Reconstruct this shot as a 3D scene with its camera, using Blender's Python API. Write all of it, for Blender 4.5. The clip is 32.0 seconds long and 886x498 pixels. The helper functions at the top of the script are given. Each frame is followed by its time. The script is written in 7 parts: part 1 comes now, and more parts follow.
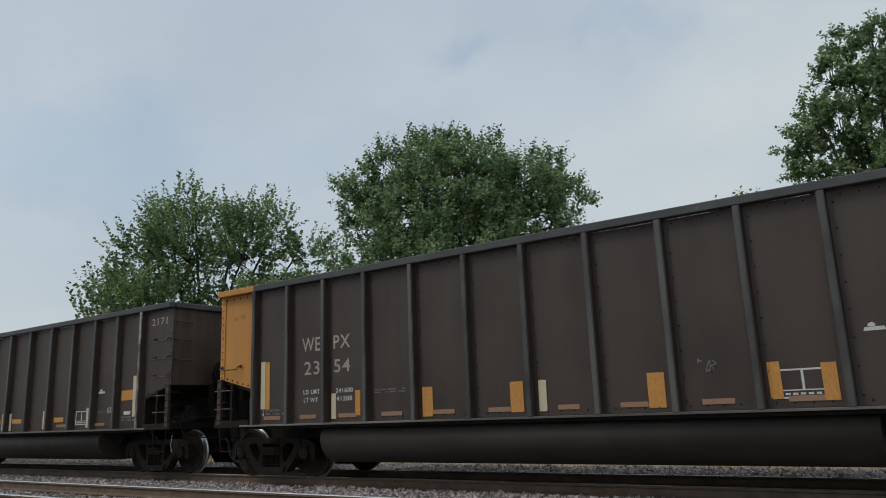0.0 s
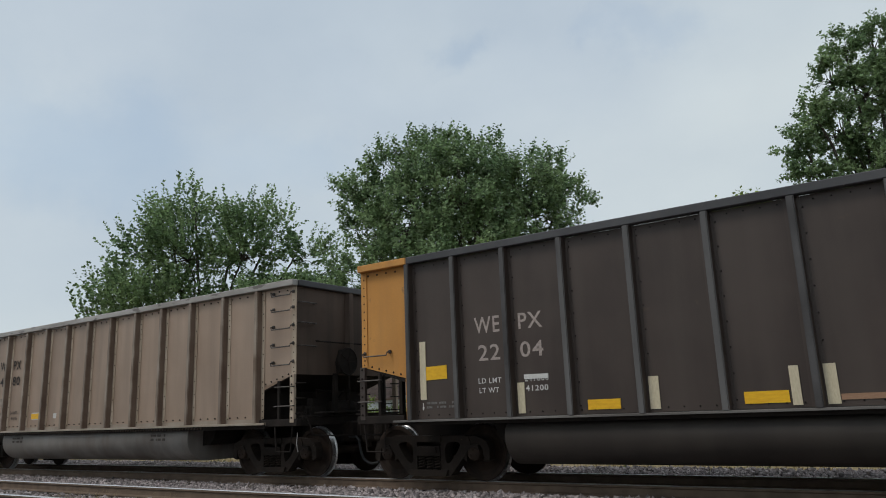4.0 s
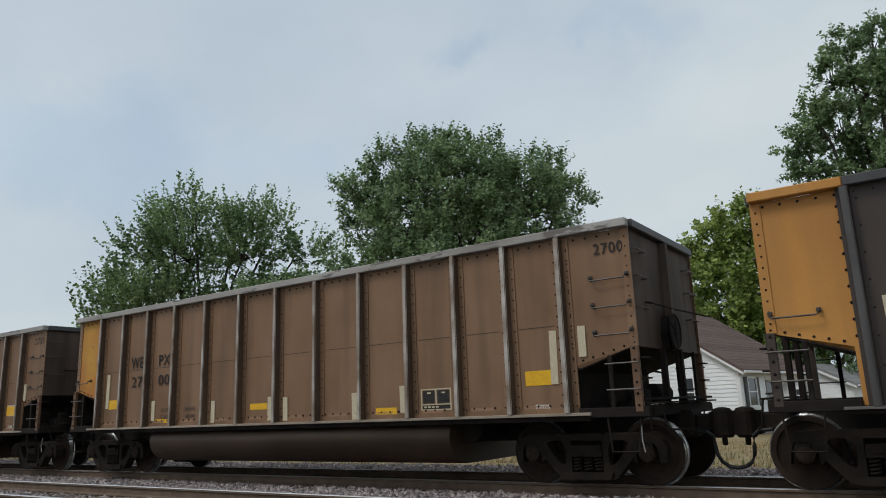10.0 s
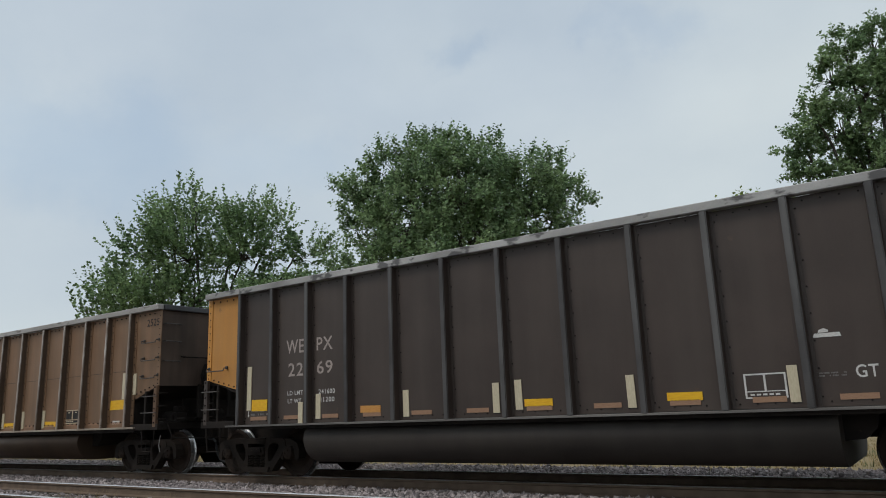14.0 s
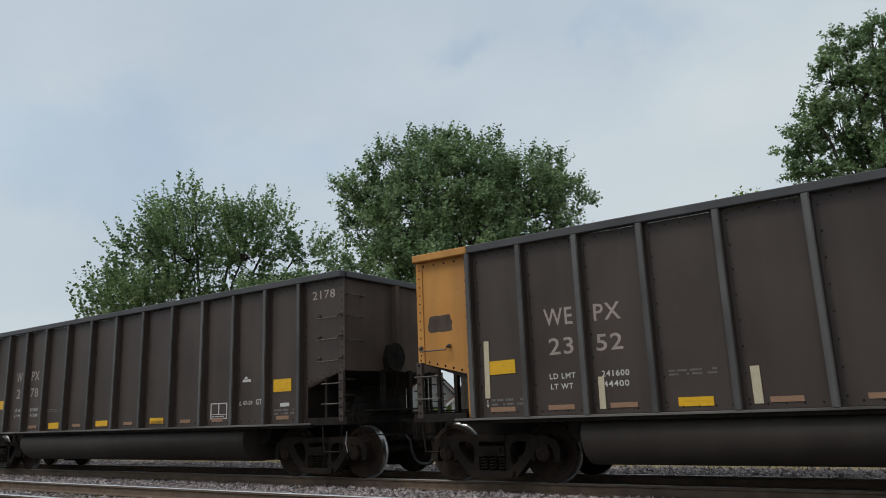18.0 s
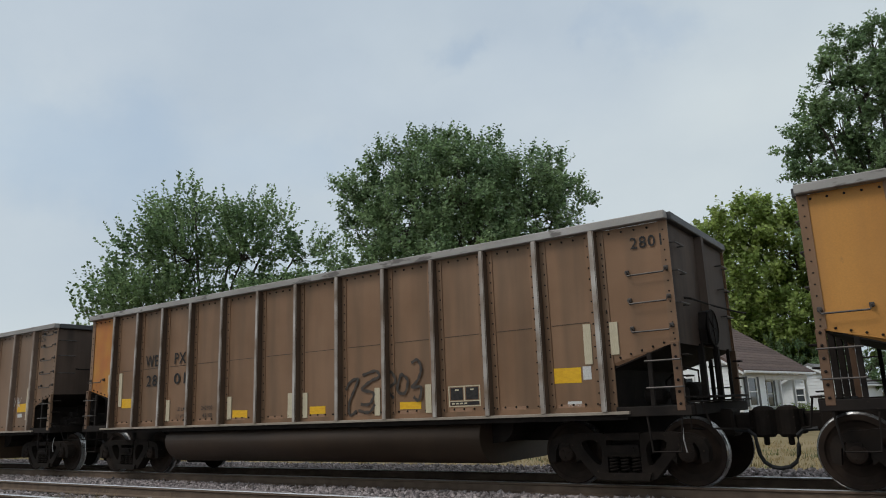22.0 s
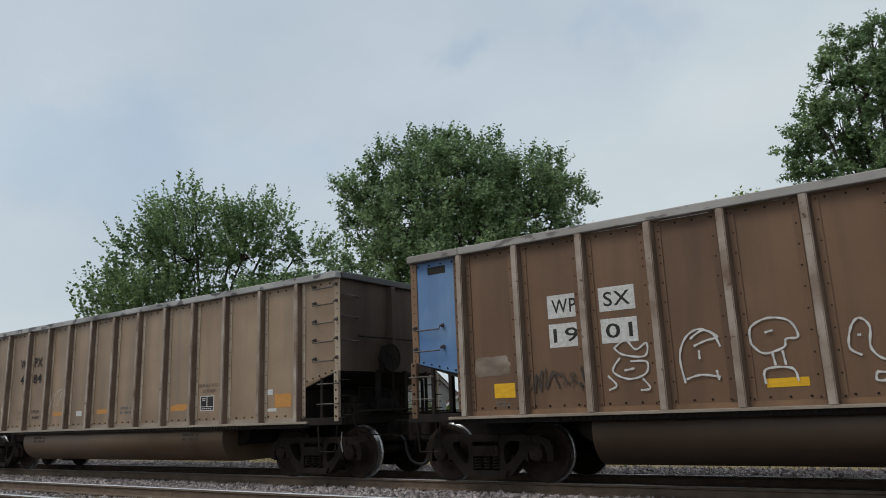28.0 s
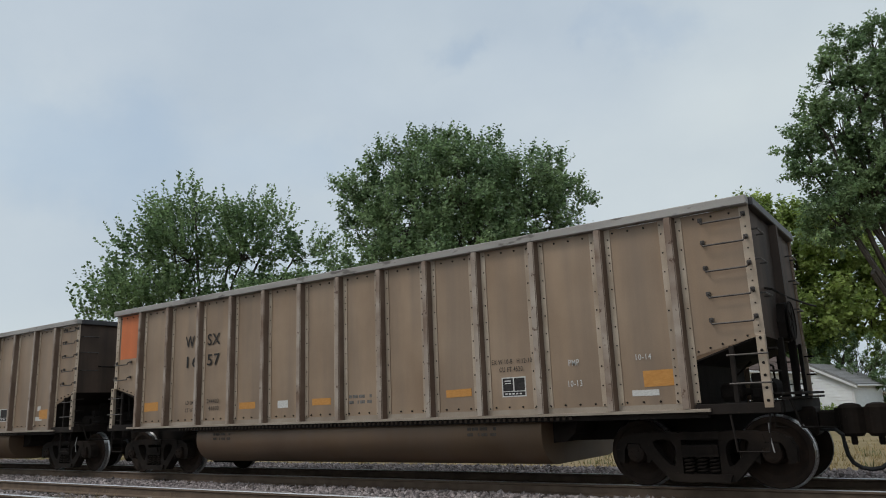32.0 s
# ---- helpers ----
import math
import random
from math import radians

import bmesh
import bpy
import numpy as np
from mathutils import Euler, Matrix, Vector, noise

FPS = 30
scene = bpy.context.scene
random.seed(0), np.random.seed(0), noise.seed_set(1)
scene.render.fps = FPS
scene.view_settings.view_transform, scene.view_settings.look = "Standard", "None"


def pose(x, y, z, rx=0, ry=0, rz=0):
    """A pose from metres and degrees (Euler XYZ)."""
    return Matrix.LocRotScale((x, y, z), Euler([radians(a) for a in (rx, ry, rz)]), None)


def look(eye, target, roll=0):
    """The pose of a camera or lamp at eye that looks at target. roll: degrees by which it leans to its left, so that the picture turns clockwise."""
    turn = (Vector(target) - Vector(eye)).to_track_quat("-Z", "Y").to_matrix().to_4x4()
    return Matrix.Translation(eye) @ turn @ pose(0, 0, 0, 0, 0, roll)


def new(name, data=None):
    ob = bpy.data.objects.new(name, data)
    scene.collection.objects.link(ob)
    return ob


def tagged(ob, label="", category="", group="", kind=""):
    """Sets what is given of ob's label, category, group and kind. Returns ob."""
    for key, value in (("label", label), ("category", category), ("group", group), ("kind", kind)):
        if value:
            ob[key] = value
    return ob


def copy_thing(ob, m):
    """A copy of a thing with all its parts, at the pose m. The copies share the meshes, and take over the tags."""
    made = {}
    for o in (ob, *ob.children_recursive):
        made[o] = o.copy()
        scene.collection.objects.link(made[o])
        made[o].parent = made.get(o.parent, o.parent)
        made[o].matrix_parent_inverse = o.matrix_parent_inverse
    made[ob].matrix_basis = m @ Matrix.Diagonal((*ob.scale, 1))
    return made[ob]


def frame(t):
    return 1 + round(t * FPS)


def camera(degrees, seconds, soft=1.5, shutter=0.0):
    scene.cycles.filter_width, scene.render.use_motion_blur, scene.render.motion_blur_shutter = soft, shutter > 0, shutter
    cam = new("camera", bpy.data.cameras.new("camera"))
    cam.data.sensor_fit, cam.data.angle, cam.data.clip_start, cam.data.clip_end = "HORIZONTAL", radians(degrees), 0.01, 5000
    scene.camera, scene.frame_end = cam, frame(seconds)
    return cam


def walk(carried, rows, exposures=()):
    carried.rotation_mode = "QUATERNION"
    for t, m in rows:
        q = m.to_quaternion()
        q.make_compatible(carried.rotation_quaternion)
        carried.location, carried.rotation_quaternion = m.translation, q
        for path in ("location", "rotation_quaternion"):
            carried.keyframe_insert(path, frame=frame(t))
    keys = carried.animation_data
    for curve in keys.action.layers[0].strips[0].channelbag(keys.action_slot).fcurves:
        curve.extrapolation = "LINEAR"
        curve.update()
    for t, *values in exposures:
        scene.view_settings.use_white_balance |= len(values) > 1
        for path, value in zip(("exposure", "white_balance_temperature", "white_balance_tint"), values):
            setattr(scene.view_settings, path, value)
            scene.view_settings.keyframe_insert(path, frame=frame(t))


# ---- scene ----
cam = camera(62.976, 32.0, soft=1.0)
EYE = (0.0, 0.0, 1.193)
VIEW = (-0.551047, 0.806122, 0.215672)
stand = look(EYE, [e + 10 * v for e, v in zip(EYE, VIEW)], -2.2865)
walk(cam, [(0.0, stand), (32.0, stand)], exposures=[(0.0, -0.13), (0.8, -0.03), (32.0, -0.03)])

# ---- light: bright overcast sky, very soft sun ----
SUN_EL, SUN_AZ = radians(52), radians(215)
world = bpy.data.worlds.new("overcast_sky")
scene.world = world
world.use_nodes = True
wn, wl = world.node_tree.nodes, world.node_tree.links
wn.clear()
sky = wn.new("ShaderNodeTexSky")
sky.sky_type, sky.sun_disc, sky.sun_elevation, sky.sun_rotation = "NISHITA", False, SUN_EL, SUN_AZ
sky.air_density, sky.dust_density = 1.0, 2.0
tc = wn.new("ShaderNodeTexCoord")
mp = wn.new("ShaderNodeMapping")
mp.inputs["Scale"].default_value = (1.0, 1.0, 1.7)
n1 = wn.new("ShaderNodeTexNoise")
n1.inputs["Scale"].default_value, n1.inputs["Detail"].default_value, n1.inputs["Roughness"].default_value = 2.3, 6.0, 0.52
n2 = wn.new("ShaderNodeTexNoise")
n2.inputs["Scale"].default_value, n2.inputs["Detail"].default_value = 1.1, 3.0
r1 = wn.new("ShaderNodeValToRGB")
r1.color_ramp.elements[0].position, r1.color_ramp.elements[0].color = 0.34, (5.4, 6.2, 6.9, 1)
r1.color_ramp.elements[1].position, r1.color_ramp.elements[1].color = 0.66, (6.25, 7.0, 7.5, 1)
r2 = wn.new("ShaderNodeValToRGB")
r2.color_ramp.elements[0].position, r2.color_ramp.elements[0].color = 0.35, (0.92, 0.94, 0.97, 1)
r2.color_ramp.elements[1].position, r2.color_ramp.elements[1].color = 0.65, (1.04, 1.03, 1.0, 1)
mul = wn.new("ShaderNodeMix")
mul.data_type, mul.blend_type = "RGBA", "MULTIPLY"
mul.inputs["Factor"].default_value = 1.0
# thin places and grey wisps in the cloud sheet: direction, spread, vertical squeeze, tint, depth
warp = wn.new("ShaderNodeTexNoise")
warp.inputs["Scale"].default_value, warp.inputs["Detail"].default_value, warp.inputs["Roughness"].default_value = 5.0, 6.0, 0.6
wl.new(tc.outputs["Generated"], warp.inputs["Vector"])
bend = wn.new("ShaderNodeVectorMath")
bend.operation = "MULTIPLY_ADD"
bend.inputs[1].default_value, bend.inputs[2].default_value = (0.34, 0.34, 0.2), (-0.17, -0.17, -0.1)
wl.new(warp.outputs["Color"], bend.inputs[0])
bent = wn.new("ShaderNodeVectorMath")
bent.operation = "ADD"
wl.new(tc.outputs["Generated"], bent.inputs[0])
wl.new(bend.outputs["Vector"], bent.inputs[1])
wisps = mul.outputs["Result"]
for way, spread, squeeze, tint, depth in (((-0.836, 0.442, 0.324), 0.26, 2.2, (0.80, 0.88, 0.98), 0.75), ((-0.66, 0.62, 0.34), 0.20, 2.6, (0.86, 0.92, 1.0), 0.6), ((-0.779, 0.428, 0.458), 0.22, 1.8, (1.09, 1.07, 1.05), 0.8),
                                          ((-0.452, 0.756, 0.474), 0.085, 2.2, (0.82, 0.87, 0.94), 0.9), ((-0.258, 0.854, 0.452), 0.09, 2.0, (0.86, 0.90, 0.96), 0.8), ((-0.56, 0.692, 0.456), 0.05, 2.6, (0.86, 0.9, 0.95), 0.8),
                                          ((-0.367, 0.839, 0.401), 0.3, 2.0, (1.07, 1.06, 1.05), 0.8), ((-0.58, 0.653, 0.43), 0.16, 1.6, (1.07, 1.06, 1.05), 0.7), ((-0.85, 0.43, 0.2), 0.2, 2.5, (1.05, 1.04, 1.03), 0.6), ((0.5, 0.7, 0.4), 0.4, 2.0, (0.85, 0.9, 0.98), 0.7), ((0.3, -0.8, 0.5), 0.5, 1.8, (0.86, 0.91, 0.98), 0.7)):
    gap = wn.new("ShaderNodeVectorMath")
    gap.operation = "SUBTRACT"
    gap.inputs[1].default_value = way
    wl.new(bent.outputs["Vector"], gap.inputs[0])
    flat = wn.new("ShaderNodeVectorMath")
    flat.operation = "MULTIPLY"
    flat.inputs[1].default_value = (1, 1, squeeze)
    wl.new(gap.outputs["Vector"], flat.inputs[0])
    size = wn.new("ShaderNodeVectorMath")
    size.operation = "LENGTH"
    wl.new(flat.outputs["Vector"], size.inputs[0])
    fade = wn.new("ShaderNodeMapRange")
    fade.interpolation_type = "SMOOTHERSTEP"
    for key, value in (("From Min", 0.0), ("From Max", spread), ("To Min", depth), ("To Max", 0.0)):
        fade.inputs[key].default_value = value
    wl.new(size.outputs["Value"], fade.inputs["Value"])
    cloud = wn.new("ShaderNodeMix")
    cloud.data_type, cloud.blend_type = "RGBA", "MULTIPLY"
    wl.new(fade.outputs["Result"], cloud.inputs["Factor"])
    wl.new(wisps, cloud.inputs["A"])
    cloud.inputs["B"].default_value = (*tint, 1)
    wisps = cloud.outputs["Result"]
cover = wn.new("ShaderNodeMix")
cover.data_type = "RGBA"
cover.inputs["Factor"].default_value = 0.94
bg = wn.new("ShaderNodeBackground")
bg.inputs["Strength"].default_value = 0.1
wo = wn.new("ShaderNodeOutputWorld")
wl.new(tc.outputs["Generated"], mp.inputs["Vector"])
wl.new(mp.outputs["Vector"], n1.inputs["Vector"])
wl.new(mp.outputs["Vector"], n2.inputs["Vector"])
wl.new(n1.outputs["Fac"], r1.inputs["Fac"])
wl.new(n2.outputs["Fac"], r2.inputs["Fac"])
wl.new(r1.outputs["Color"], mul.inputs["A"])
wl.new(r2.outputs["Color"], mul.inputs["B"])
wl.new(sky.outputs["Color"], cover.inputs["A"])
wl.new(wisps, cover.inputs["B"])
wl.new(cover.outputs["Result"], bg.inputs["Color"])
wl.new(bg.outputs["Background"], wo.inputs["Surface"])

sun_data = bpy.data.lights.new("sun", "SUN")
sun_data.energy, sun_data.angle, sun_data.color = 1.3, radians(18), (1.0, 0.96, 0.9)
sun = new("sun", sun_data)
sun.matrix_world = look((0, 0, 50), (50 * -math.sin(SUN_AZ) * math.cos(SUN_EL) * 1.0, 50 * -math.cos(SUN_AZ) * math.cos(SUN_EL), 50 - 50 * math.sin(SUN_EL)))


# ---- materials ----
def material(name, low, high, rough=0.7, metal=0.0, scale=3.0, stretch=(1, 1, 1), bump=0.15, fine=60.0, spots=None, spot_at=0.66,
             streak=None, streak_amount=0.5, spec=0.4, vary=0.0, island=False, world_space=False):
    """A weathered surface: two colours mixed at a coarse scale, fine grain, optional spots, vertical streaks and random tint."""
    m = bpy.data.materials.new(name)
    m.use_nodes = True
    n, l = m.node_tree.nodes, m.node_tree.links
    b = n["Principled BSDF"]
    b.inputs["Metallic"].default_value = metal
    b.inputs["Specular IOR Level"].default_value = spec
    co = n.new("ShaderNodeTexCoord")
    src = co.outputs["Object"]
    if world_space:
        geo_p = n.new("ShaderNodeNewGeometry")
        src = geo_p.outputs["Position"]
    else:
        # every object takes another patch of the pattern
        who = n.new("ShaderNodeObjectInfo")
        far = n.new("ShaderNodeMath")
        far.operation = "MULTIPLY"
        far.inputs[1].default_value = 61.0
        l.new(who.outputs["Random"], far.inputs[0])
        moved = n.new("ShaderNodeVectorMath")
        moved.operation = "ADD"
        l.new(src, moved.inputs[0])
        l.new(far.outputs["Value"], moved.inputs[1])
        src = moved.outputs["Vector"]
    ma = n.new("ShaderNodeMapping")
    ma.inputs["Scale"].default_value = stretch
    l.new(src, ma.inputs["Vector"])

    def noise_tex(s, detail=5.0, vec=None):
        t = n.new("ShaderNodeTexNoise")
        t.inputs["Scale"].default_value, t.inputs["Detail"].default_value = s, detail
        l.new(vec or ma.outputs["Vector"], t.inputs["Vector"])
        return t.outputs["Fac"]

    def ramp(fac, a, c, ca, cb):
        r = n.new("ShaderNodeValToRGB")
        r.color_ramp.elements[0].position, r.color_ramp.elements[1].position = a, c
        r.color_ramp.elements[0].color, r.color_ramp.elements[1].color = (*ca, 1), (*cb, 1)
        l.new(fac, r.inputs["Fac"])
        return r.outputs["Color"]

    def mix(fac, a, c, mode="MIX"):
        x = n.new("ShaderNodeMix")
        x.data_type, x.blend_type = "RGBA", mode
        for key, v in (("Factor", fac), ("A", a), ("B", c)):
            if hasattr(v, "is_linked"):
                l.new(v, x.inputs[key])
            elif key == "Factor":
                x.inputs[key].default_value = v
            else:
                x.inputs[key].default_value = (*v, 1)
        return x.outputs["Result"]

    col = ramp(noise_tex(scale), 0.32, 0.68, low, high)
    grain = noise_tex(fine, 3.0, src)
    col = mix(0.2, col, ramp(grain, 0.3, 0.7, (0.7, 0.7, 0.7), (1.25, 1.25, 1.25)), "MULTIPLY")
    if streak:
        ms = n.new("ShaderNodeMapping")
        ms.inputs["Scale"].default_value = (1.7, 1.7, 0.16)
        l.new(src, ms.inputs["Vector"])
        f = ramp(noise_tex(1.6, 6.0, ms.outputs["Vector"]), 0.42, 0.72, (0, 0, 0), (streak_amount,) * 3)
        col = mix(f, col, streak)
    if spots:
        f = ramp(noise_tex(scale * 5.0, 6.0), spot_at, spot_at + 0.06, (0, 0, 0), (0.85,) * 3)
        col = mix(f, col, spots)
    if vary:
        if island:
            g = n.new("ShaderNodeNewGeometry")
            rnd = g.outputs["Random Per Island"]
        else:
            g = n.new("ShaderNodeObjectInfo")
            rnd = g.outputs["Random"]
        col = mix(1.0, col, ramp(rnd, 0.0, 1.0, (1 - vary,) * 3, (1 + vary,) * 3), "MULTIPLY")
    l.new(col, b.inputs["Base Color"])
    rr = n.new("ShaderNodeMapRange")
    rr.inputs["To Min"].default_value, rr.inputs["To Max"].default_value = max(rough - 0.15, 0.05), min(rough + 0.15, 1.0)
    l.new(grain, rr.inputs["Value"])
    l.new(rr.outputs["Result"], b.inputs["Roughness"])
    if bump:
        bp = n.new("ShaderNodeBump")
        bp.inputs["Strength"].default_value, bp.inputs["Distance"].default_value = bump, 0.02
        l.new(noise_tex(scale * 4), bp.inputs["Height"])
        l.new(bp.outputs["Normal"], b.inputs["Normal"])
    return m


M = {}
# painted or bare sides of the cars
M["black"] = material("black_car_paint", (0.0463, 0.0322, 0.0260), (0.0667, 0.0475, 0.0384), 0.45, 0.1, 0.9, bump=0.06, streak=(0.085, 0.066, 0.054), streak_amount=0.4, spots=(0.08, 0.055, 0.04), spot_at=0.7)
M["black_trim"] = material("black_rib_paint", (0.042, 0.037, 0.035), (0.08, 0.074, 0.072), 0.42, 0.1, 1.6, bump=0.05, streak=(0.22, 0.21, 0.2), streak_amount=0.45)
M["tan"] = material("dusty_bare_aluminium", (0.29, 0.196, 0.127), (0.42, 0.298, 0.202), 0.45, 0.4, 0.7, bump=0.06, streak=(0.19, 0.15, 0.12), streak_amount=0.55)
M["tan_trim"] = material("pale_aluminium_rib", (0.14, 0.09, 0.057), (0.38, 0.31, 0.245), 0.42, 0.4, 1.5, bump=0.06, streak=(0.2, 0.15, 0.12), streak_amount=0.6)
M["pale"] = material("pale_grey_aluminium", (0.355, 0.253, 0.185), (0.437, 0.318, 0.238), 0.45, 0.4, 0.7, bump=0.06, streak=(0.22, 0.163, 0.125), streak_amount=0.55)
M["brown"] = material("rusty_brown_aluminium", (0.225, 0.124, 0.067), (0.30, 0.174, 0.101), 0.5, 0.35, 0.7, bump=0.06, streak=(0.115, 0.08, 0.052), streak_amount=0.6)
M["brown_trim"] = material("streaked_brown_rib", (0.22, 0.16, 0.115), (0.54, 0.49, 0.44), 0.45, 0.35, 2.2, bump=0.06, streak=(0.15, 0.09, 0.055), streak_amount=0.8)
M["dun"] = material("dun_brown_aluminium", (0.232, 0.138, 0.082), (0.302, 0.188, 0.117), 0.5, 0.3, 0.7, bump=0.06, streak=(0.14, 0.105, 0.078), streak_amount=0.5)
M["rust"] = material("red_brown_side", (0.16, 0.086, 0.048), (0.205, 0.117, 0.068), 0.55, 0.2, 0.8, bump=0.06, streak=(0.09, 0.055, 0.036), streak_amount=0.6)
M["chord"] = material("scuffed_top_chord", (0.25, 0.225, 0.2), (0.42, 0.39, 0.36), 0.5, 0.2, 1.6, stretch=(0.3, 1, 1), bump=0.08, spots=(0.13, 0.112, 0.1), spot_at=0.58)
M["chord_black"] = material("dark_top_chord", (0.045, 0.043, 0.045), (0.075, 0.072, 0.074), 0.5, 0.0, 1.3, bump=0.06, spots=(0.3, 0.29, 0.28), spot_at=0.72)
M["sill"] = material("pale_dusty_side_sill", (0.30, 0.245, 0.19), (0.40, 0.335, 0.27), 0.45, 0.3, 1.6, stretch=(0.4, 1, 1), bump=0.06, streak=(0.2, 0.14, 0.1), streak_amount=0.4)
M["worn_sill"] = material("worn_black_side_sill", (0.06, 0.052, 0.047), (0.19, 0.175, 0.16), 0.5, 0.1, 0.8, stretch=(0.5, 1, 1), bump=0.06)
# rib flanks: rust brown with the shade of the rib sides in the colour
M["rib_flank"] = material("shaded_rusty_rib_flank", (0.12, 0.075, 0.05), (0.21, 0.145, 0.105), 0.65, 0.05, 1.5, bump=0.06, streak=(0.09, 0.05, 0.035), streak_amount=0.5)
M["rib_flank_dark"] = material("shaded_brown_rib_flank", (0.07, 0.043, 0.027), (0.115, 0.073, 0.046), 0.7, 0.05, 1.5, bump=0.06, streak=(0.05, 0.03, 0.02), streak_amount=0.5)
M["chord_worn"] = material("worn_whitish_top_chord", (0.16, 0.15, 0.14), (0.50, 0.48, 0.46), 0.5, 0.1, 1.1, stretch=(0.5, 1, 1), bump=0.08, spots=(0.06, 0.055, 0.055), spot_at=0.56)
M["rib_rust"] = material("rusty_rib_crown", (0.19, 0.12, 0.082), (0.43, 0.355, 0.29), 0.55, 0.1, 2.2, bump=0.06, streak=(0.45, 0.39, 0.33), streak_amount=0.6, spots=(0.10, 0.05, 0.03), spot_at=0.64)
M["flange"] = material("pale_aluminium_flange", (0.36, 0.27, 0.19), (0.54, 0.44, 0.34), 0.55, 0.1, 1.6, bump=0.05, streak=(0.2, 0.14, 0.1), streak_amount=0.5)
# coal grime, its colour lowered further to stand for shade beneath the cars
M["grime"] = material("shaded_grimy_underframe", (0.013, 0.010, 0.0085), (0.025, 0.019, 0.0155), 0.85, 0.0, 3.0, bump=0.2, spots=(0.045, 0.032, 0.023), spec=0.2)
M["truck"] = material("shaded_grimy_truck", (0.0125, 0.009, 0.007), (0.025, 0.0175, 0.013), 0.85, 0.0, 4.0, bump=0.25, spots=(0.06, 0.043, 0.03), spec=0.2)
M["wheel"] = material("rusty_wheel_plate", (0.02, 0.013, 0.0095), (0.036, 0.023, 0.016), 0.8, 0.0, 5.0, bump=0.15, spec=0.2)
M["tread"] = material("polished_wheel_tread", (0.42, 0.41, 0.4), (0.55, 0.54, 0.53), 0.3, 0.9, 6.0, bump=0.02)
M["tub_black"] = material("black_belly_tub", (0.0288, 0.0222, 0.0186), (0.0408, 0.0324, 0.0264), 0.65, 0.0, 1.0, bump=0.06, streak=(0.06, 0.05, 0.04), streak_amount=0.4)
# tan, dun and brown tubs: side colours darkened for the shade low on the car
M["tub_tan"] = material("shaded_dusty_belly_tub", (0.118, 0.074, 0.044), (0.165, 0.106, 0.064), 0.5, 0.25, 1.0, bump=0.06, streak=(0.14, 0.1, 0.075), streak_amount=0.6)
M["tub_dun"] = material("shaded_dun_belly_tub", (0.065, 0.041, 0.025), (0.095, 0.061, 0.038), 0.55, 0.2, 1.0, bump=0.06, streak=(0.08, 0.055, 0.038), streak_amount=0.5)
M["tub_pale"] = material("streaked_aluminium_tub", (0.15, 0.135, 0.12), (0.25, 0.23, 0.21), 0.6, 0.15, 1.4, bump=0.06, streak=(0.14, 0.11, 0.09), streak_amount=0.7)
M["tub_brown"] = material("shaded_brown_belly_tub", (0.048, 0.03, 0.019), (0.073, 0.046, 0.029), 0.5, 0.3, 1.0, bump=0.06, streak=(0.05, 0.035, 0.025), streak_amount=0.5)
M["soot"] = material("sooty_end_sheet", (0.07, 0.046, 0.034), (0.12, 0.08, 0.058), 0.75, 0.0, 0.9, bump=0.08, streak=(0.035, 0.025, 0.02), streak_amount=0.8)
M["scraped"] = material("scraped_white_rib", (0.09, 0.08, 0.075), (0.5, 0.48, 0.46), 0.55, 0.1, 2.6, bump=0.08, streak=(0.07, 0.055, 0.05), streak_amount=0.7)
M["inside"] = material("scraped_coal_stained_inside", (0.05, 0.047, 0.045), (0.12, 0.11, 0.10), 0.7, 0.1, 1.0, bump=0.1, streak=(0.2, 0.18, 0.16))
for key, a, c in (("yellow", (0.47, 0.16, 0.035), (0.56, 0.31, 0.04)), ("orange_yellow", (0.50, 0.215, 0.042), (0.58, 0.27, 0.062)), ("bright_yellow", (0.63, 0.345, 0.02), (0.73, 0.42, 0.03)),
                  ("orange", (0.42, 0.13, 0.035), (0.5, 0.17, 0.05)), ("orange_red", (0.56, 0.14, 0.04), (0.64, 0.18, 0.06)), ("blue", (0.085, 0.19, 0.40), (0.20, 0.31, 0.48))):
    M[key] = material(key + "_end_paint", a, c, 0.6, 0.0, 0.8, bump=0.04, streak=tuple(v * 0.55 + 0.03 for v in a), streak_amount=0.45, spots=tuple(v * 0.5 + 0.03 for v in a) if key in ("yellow", "orange_yellow", "orange") else None, spot_at=0.68)
M["reflector_yellow"] = material("yellow_reflective_sheet", (0.72, 0.38, 0.012), (0.82, 0.47, 0.016), 0.4, 0, 5, bump=0.02)
M["reflector_orange"] = material("worn_orange_sheet", (0.50, 0.22, 0.05), (0.58, 0.28, 0.07), 0.5, 0, 8, bump=0.02)
M["reflector_cream"] = material("cream_reflective_strip", (0.52, 0.44, 0.3), (0.62, 0.54, 0.38), 0.45, 0, 8, bump=0.02)
M["reflector_tan"] = material("faded_salmon_strip", (0.27, 0.15, 0.09), (0.34, 0.2, 0.12), 0.6, 0, 8, bump=0.02)
M["white_paint"] = material("white_stencil_paint", (0.5, 0.48, 0.45), (0.68, 0.66, 0.63), 0.6, 0, 9, bump=0)
M["faint_paint"] = material("faded_stencil_paint", (0.13, 0.12, 0.11), (0.2, 0.185, 0.17), 0.6, 0, 9, bump=0)
M["pink_paint"] = material("dusty_white_letter_paint", (0.30, 0.245, 0.215), (0.42, 0.35, 0.31), 0.6, 0, 7, bump=0)
M["dark_paint"] = material("dark_letter_paint", (0.022, 0.02, 0.02), (0.05, 0.045, 0.042), 0.7, 0, 9, bump=0, spec=0.2)
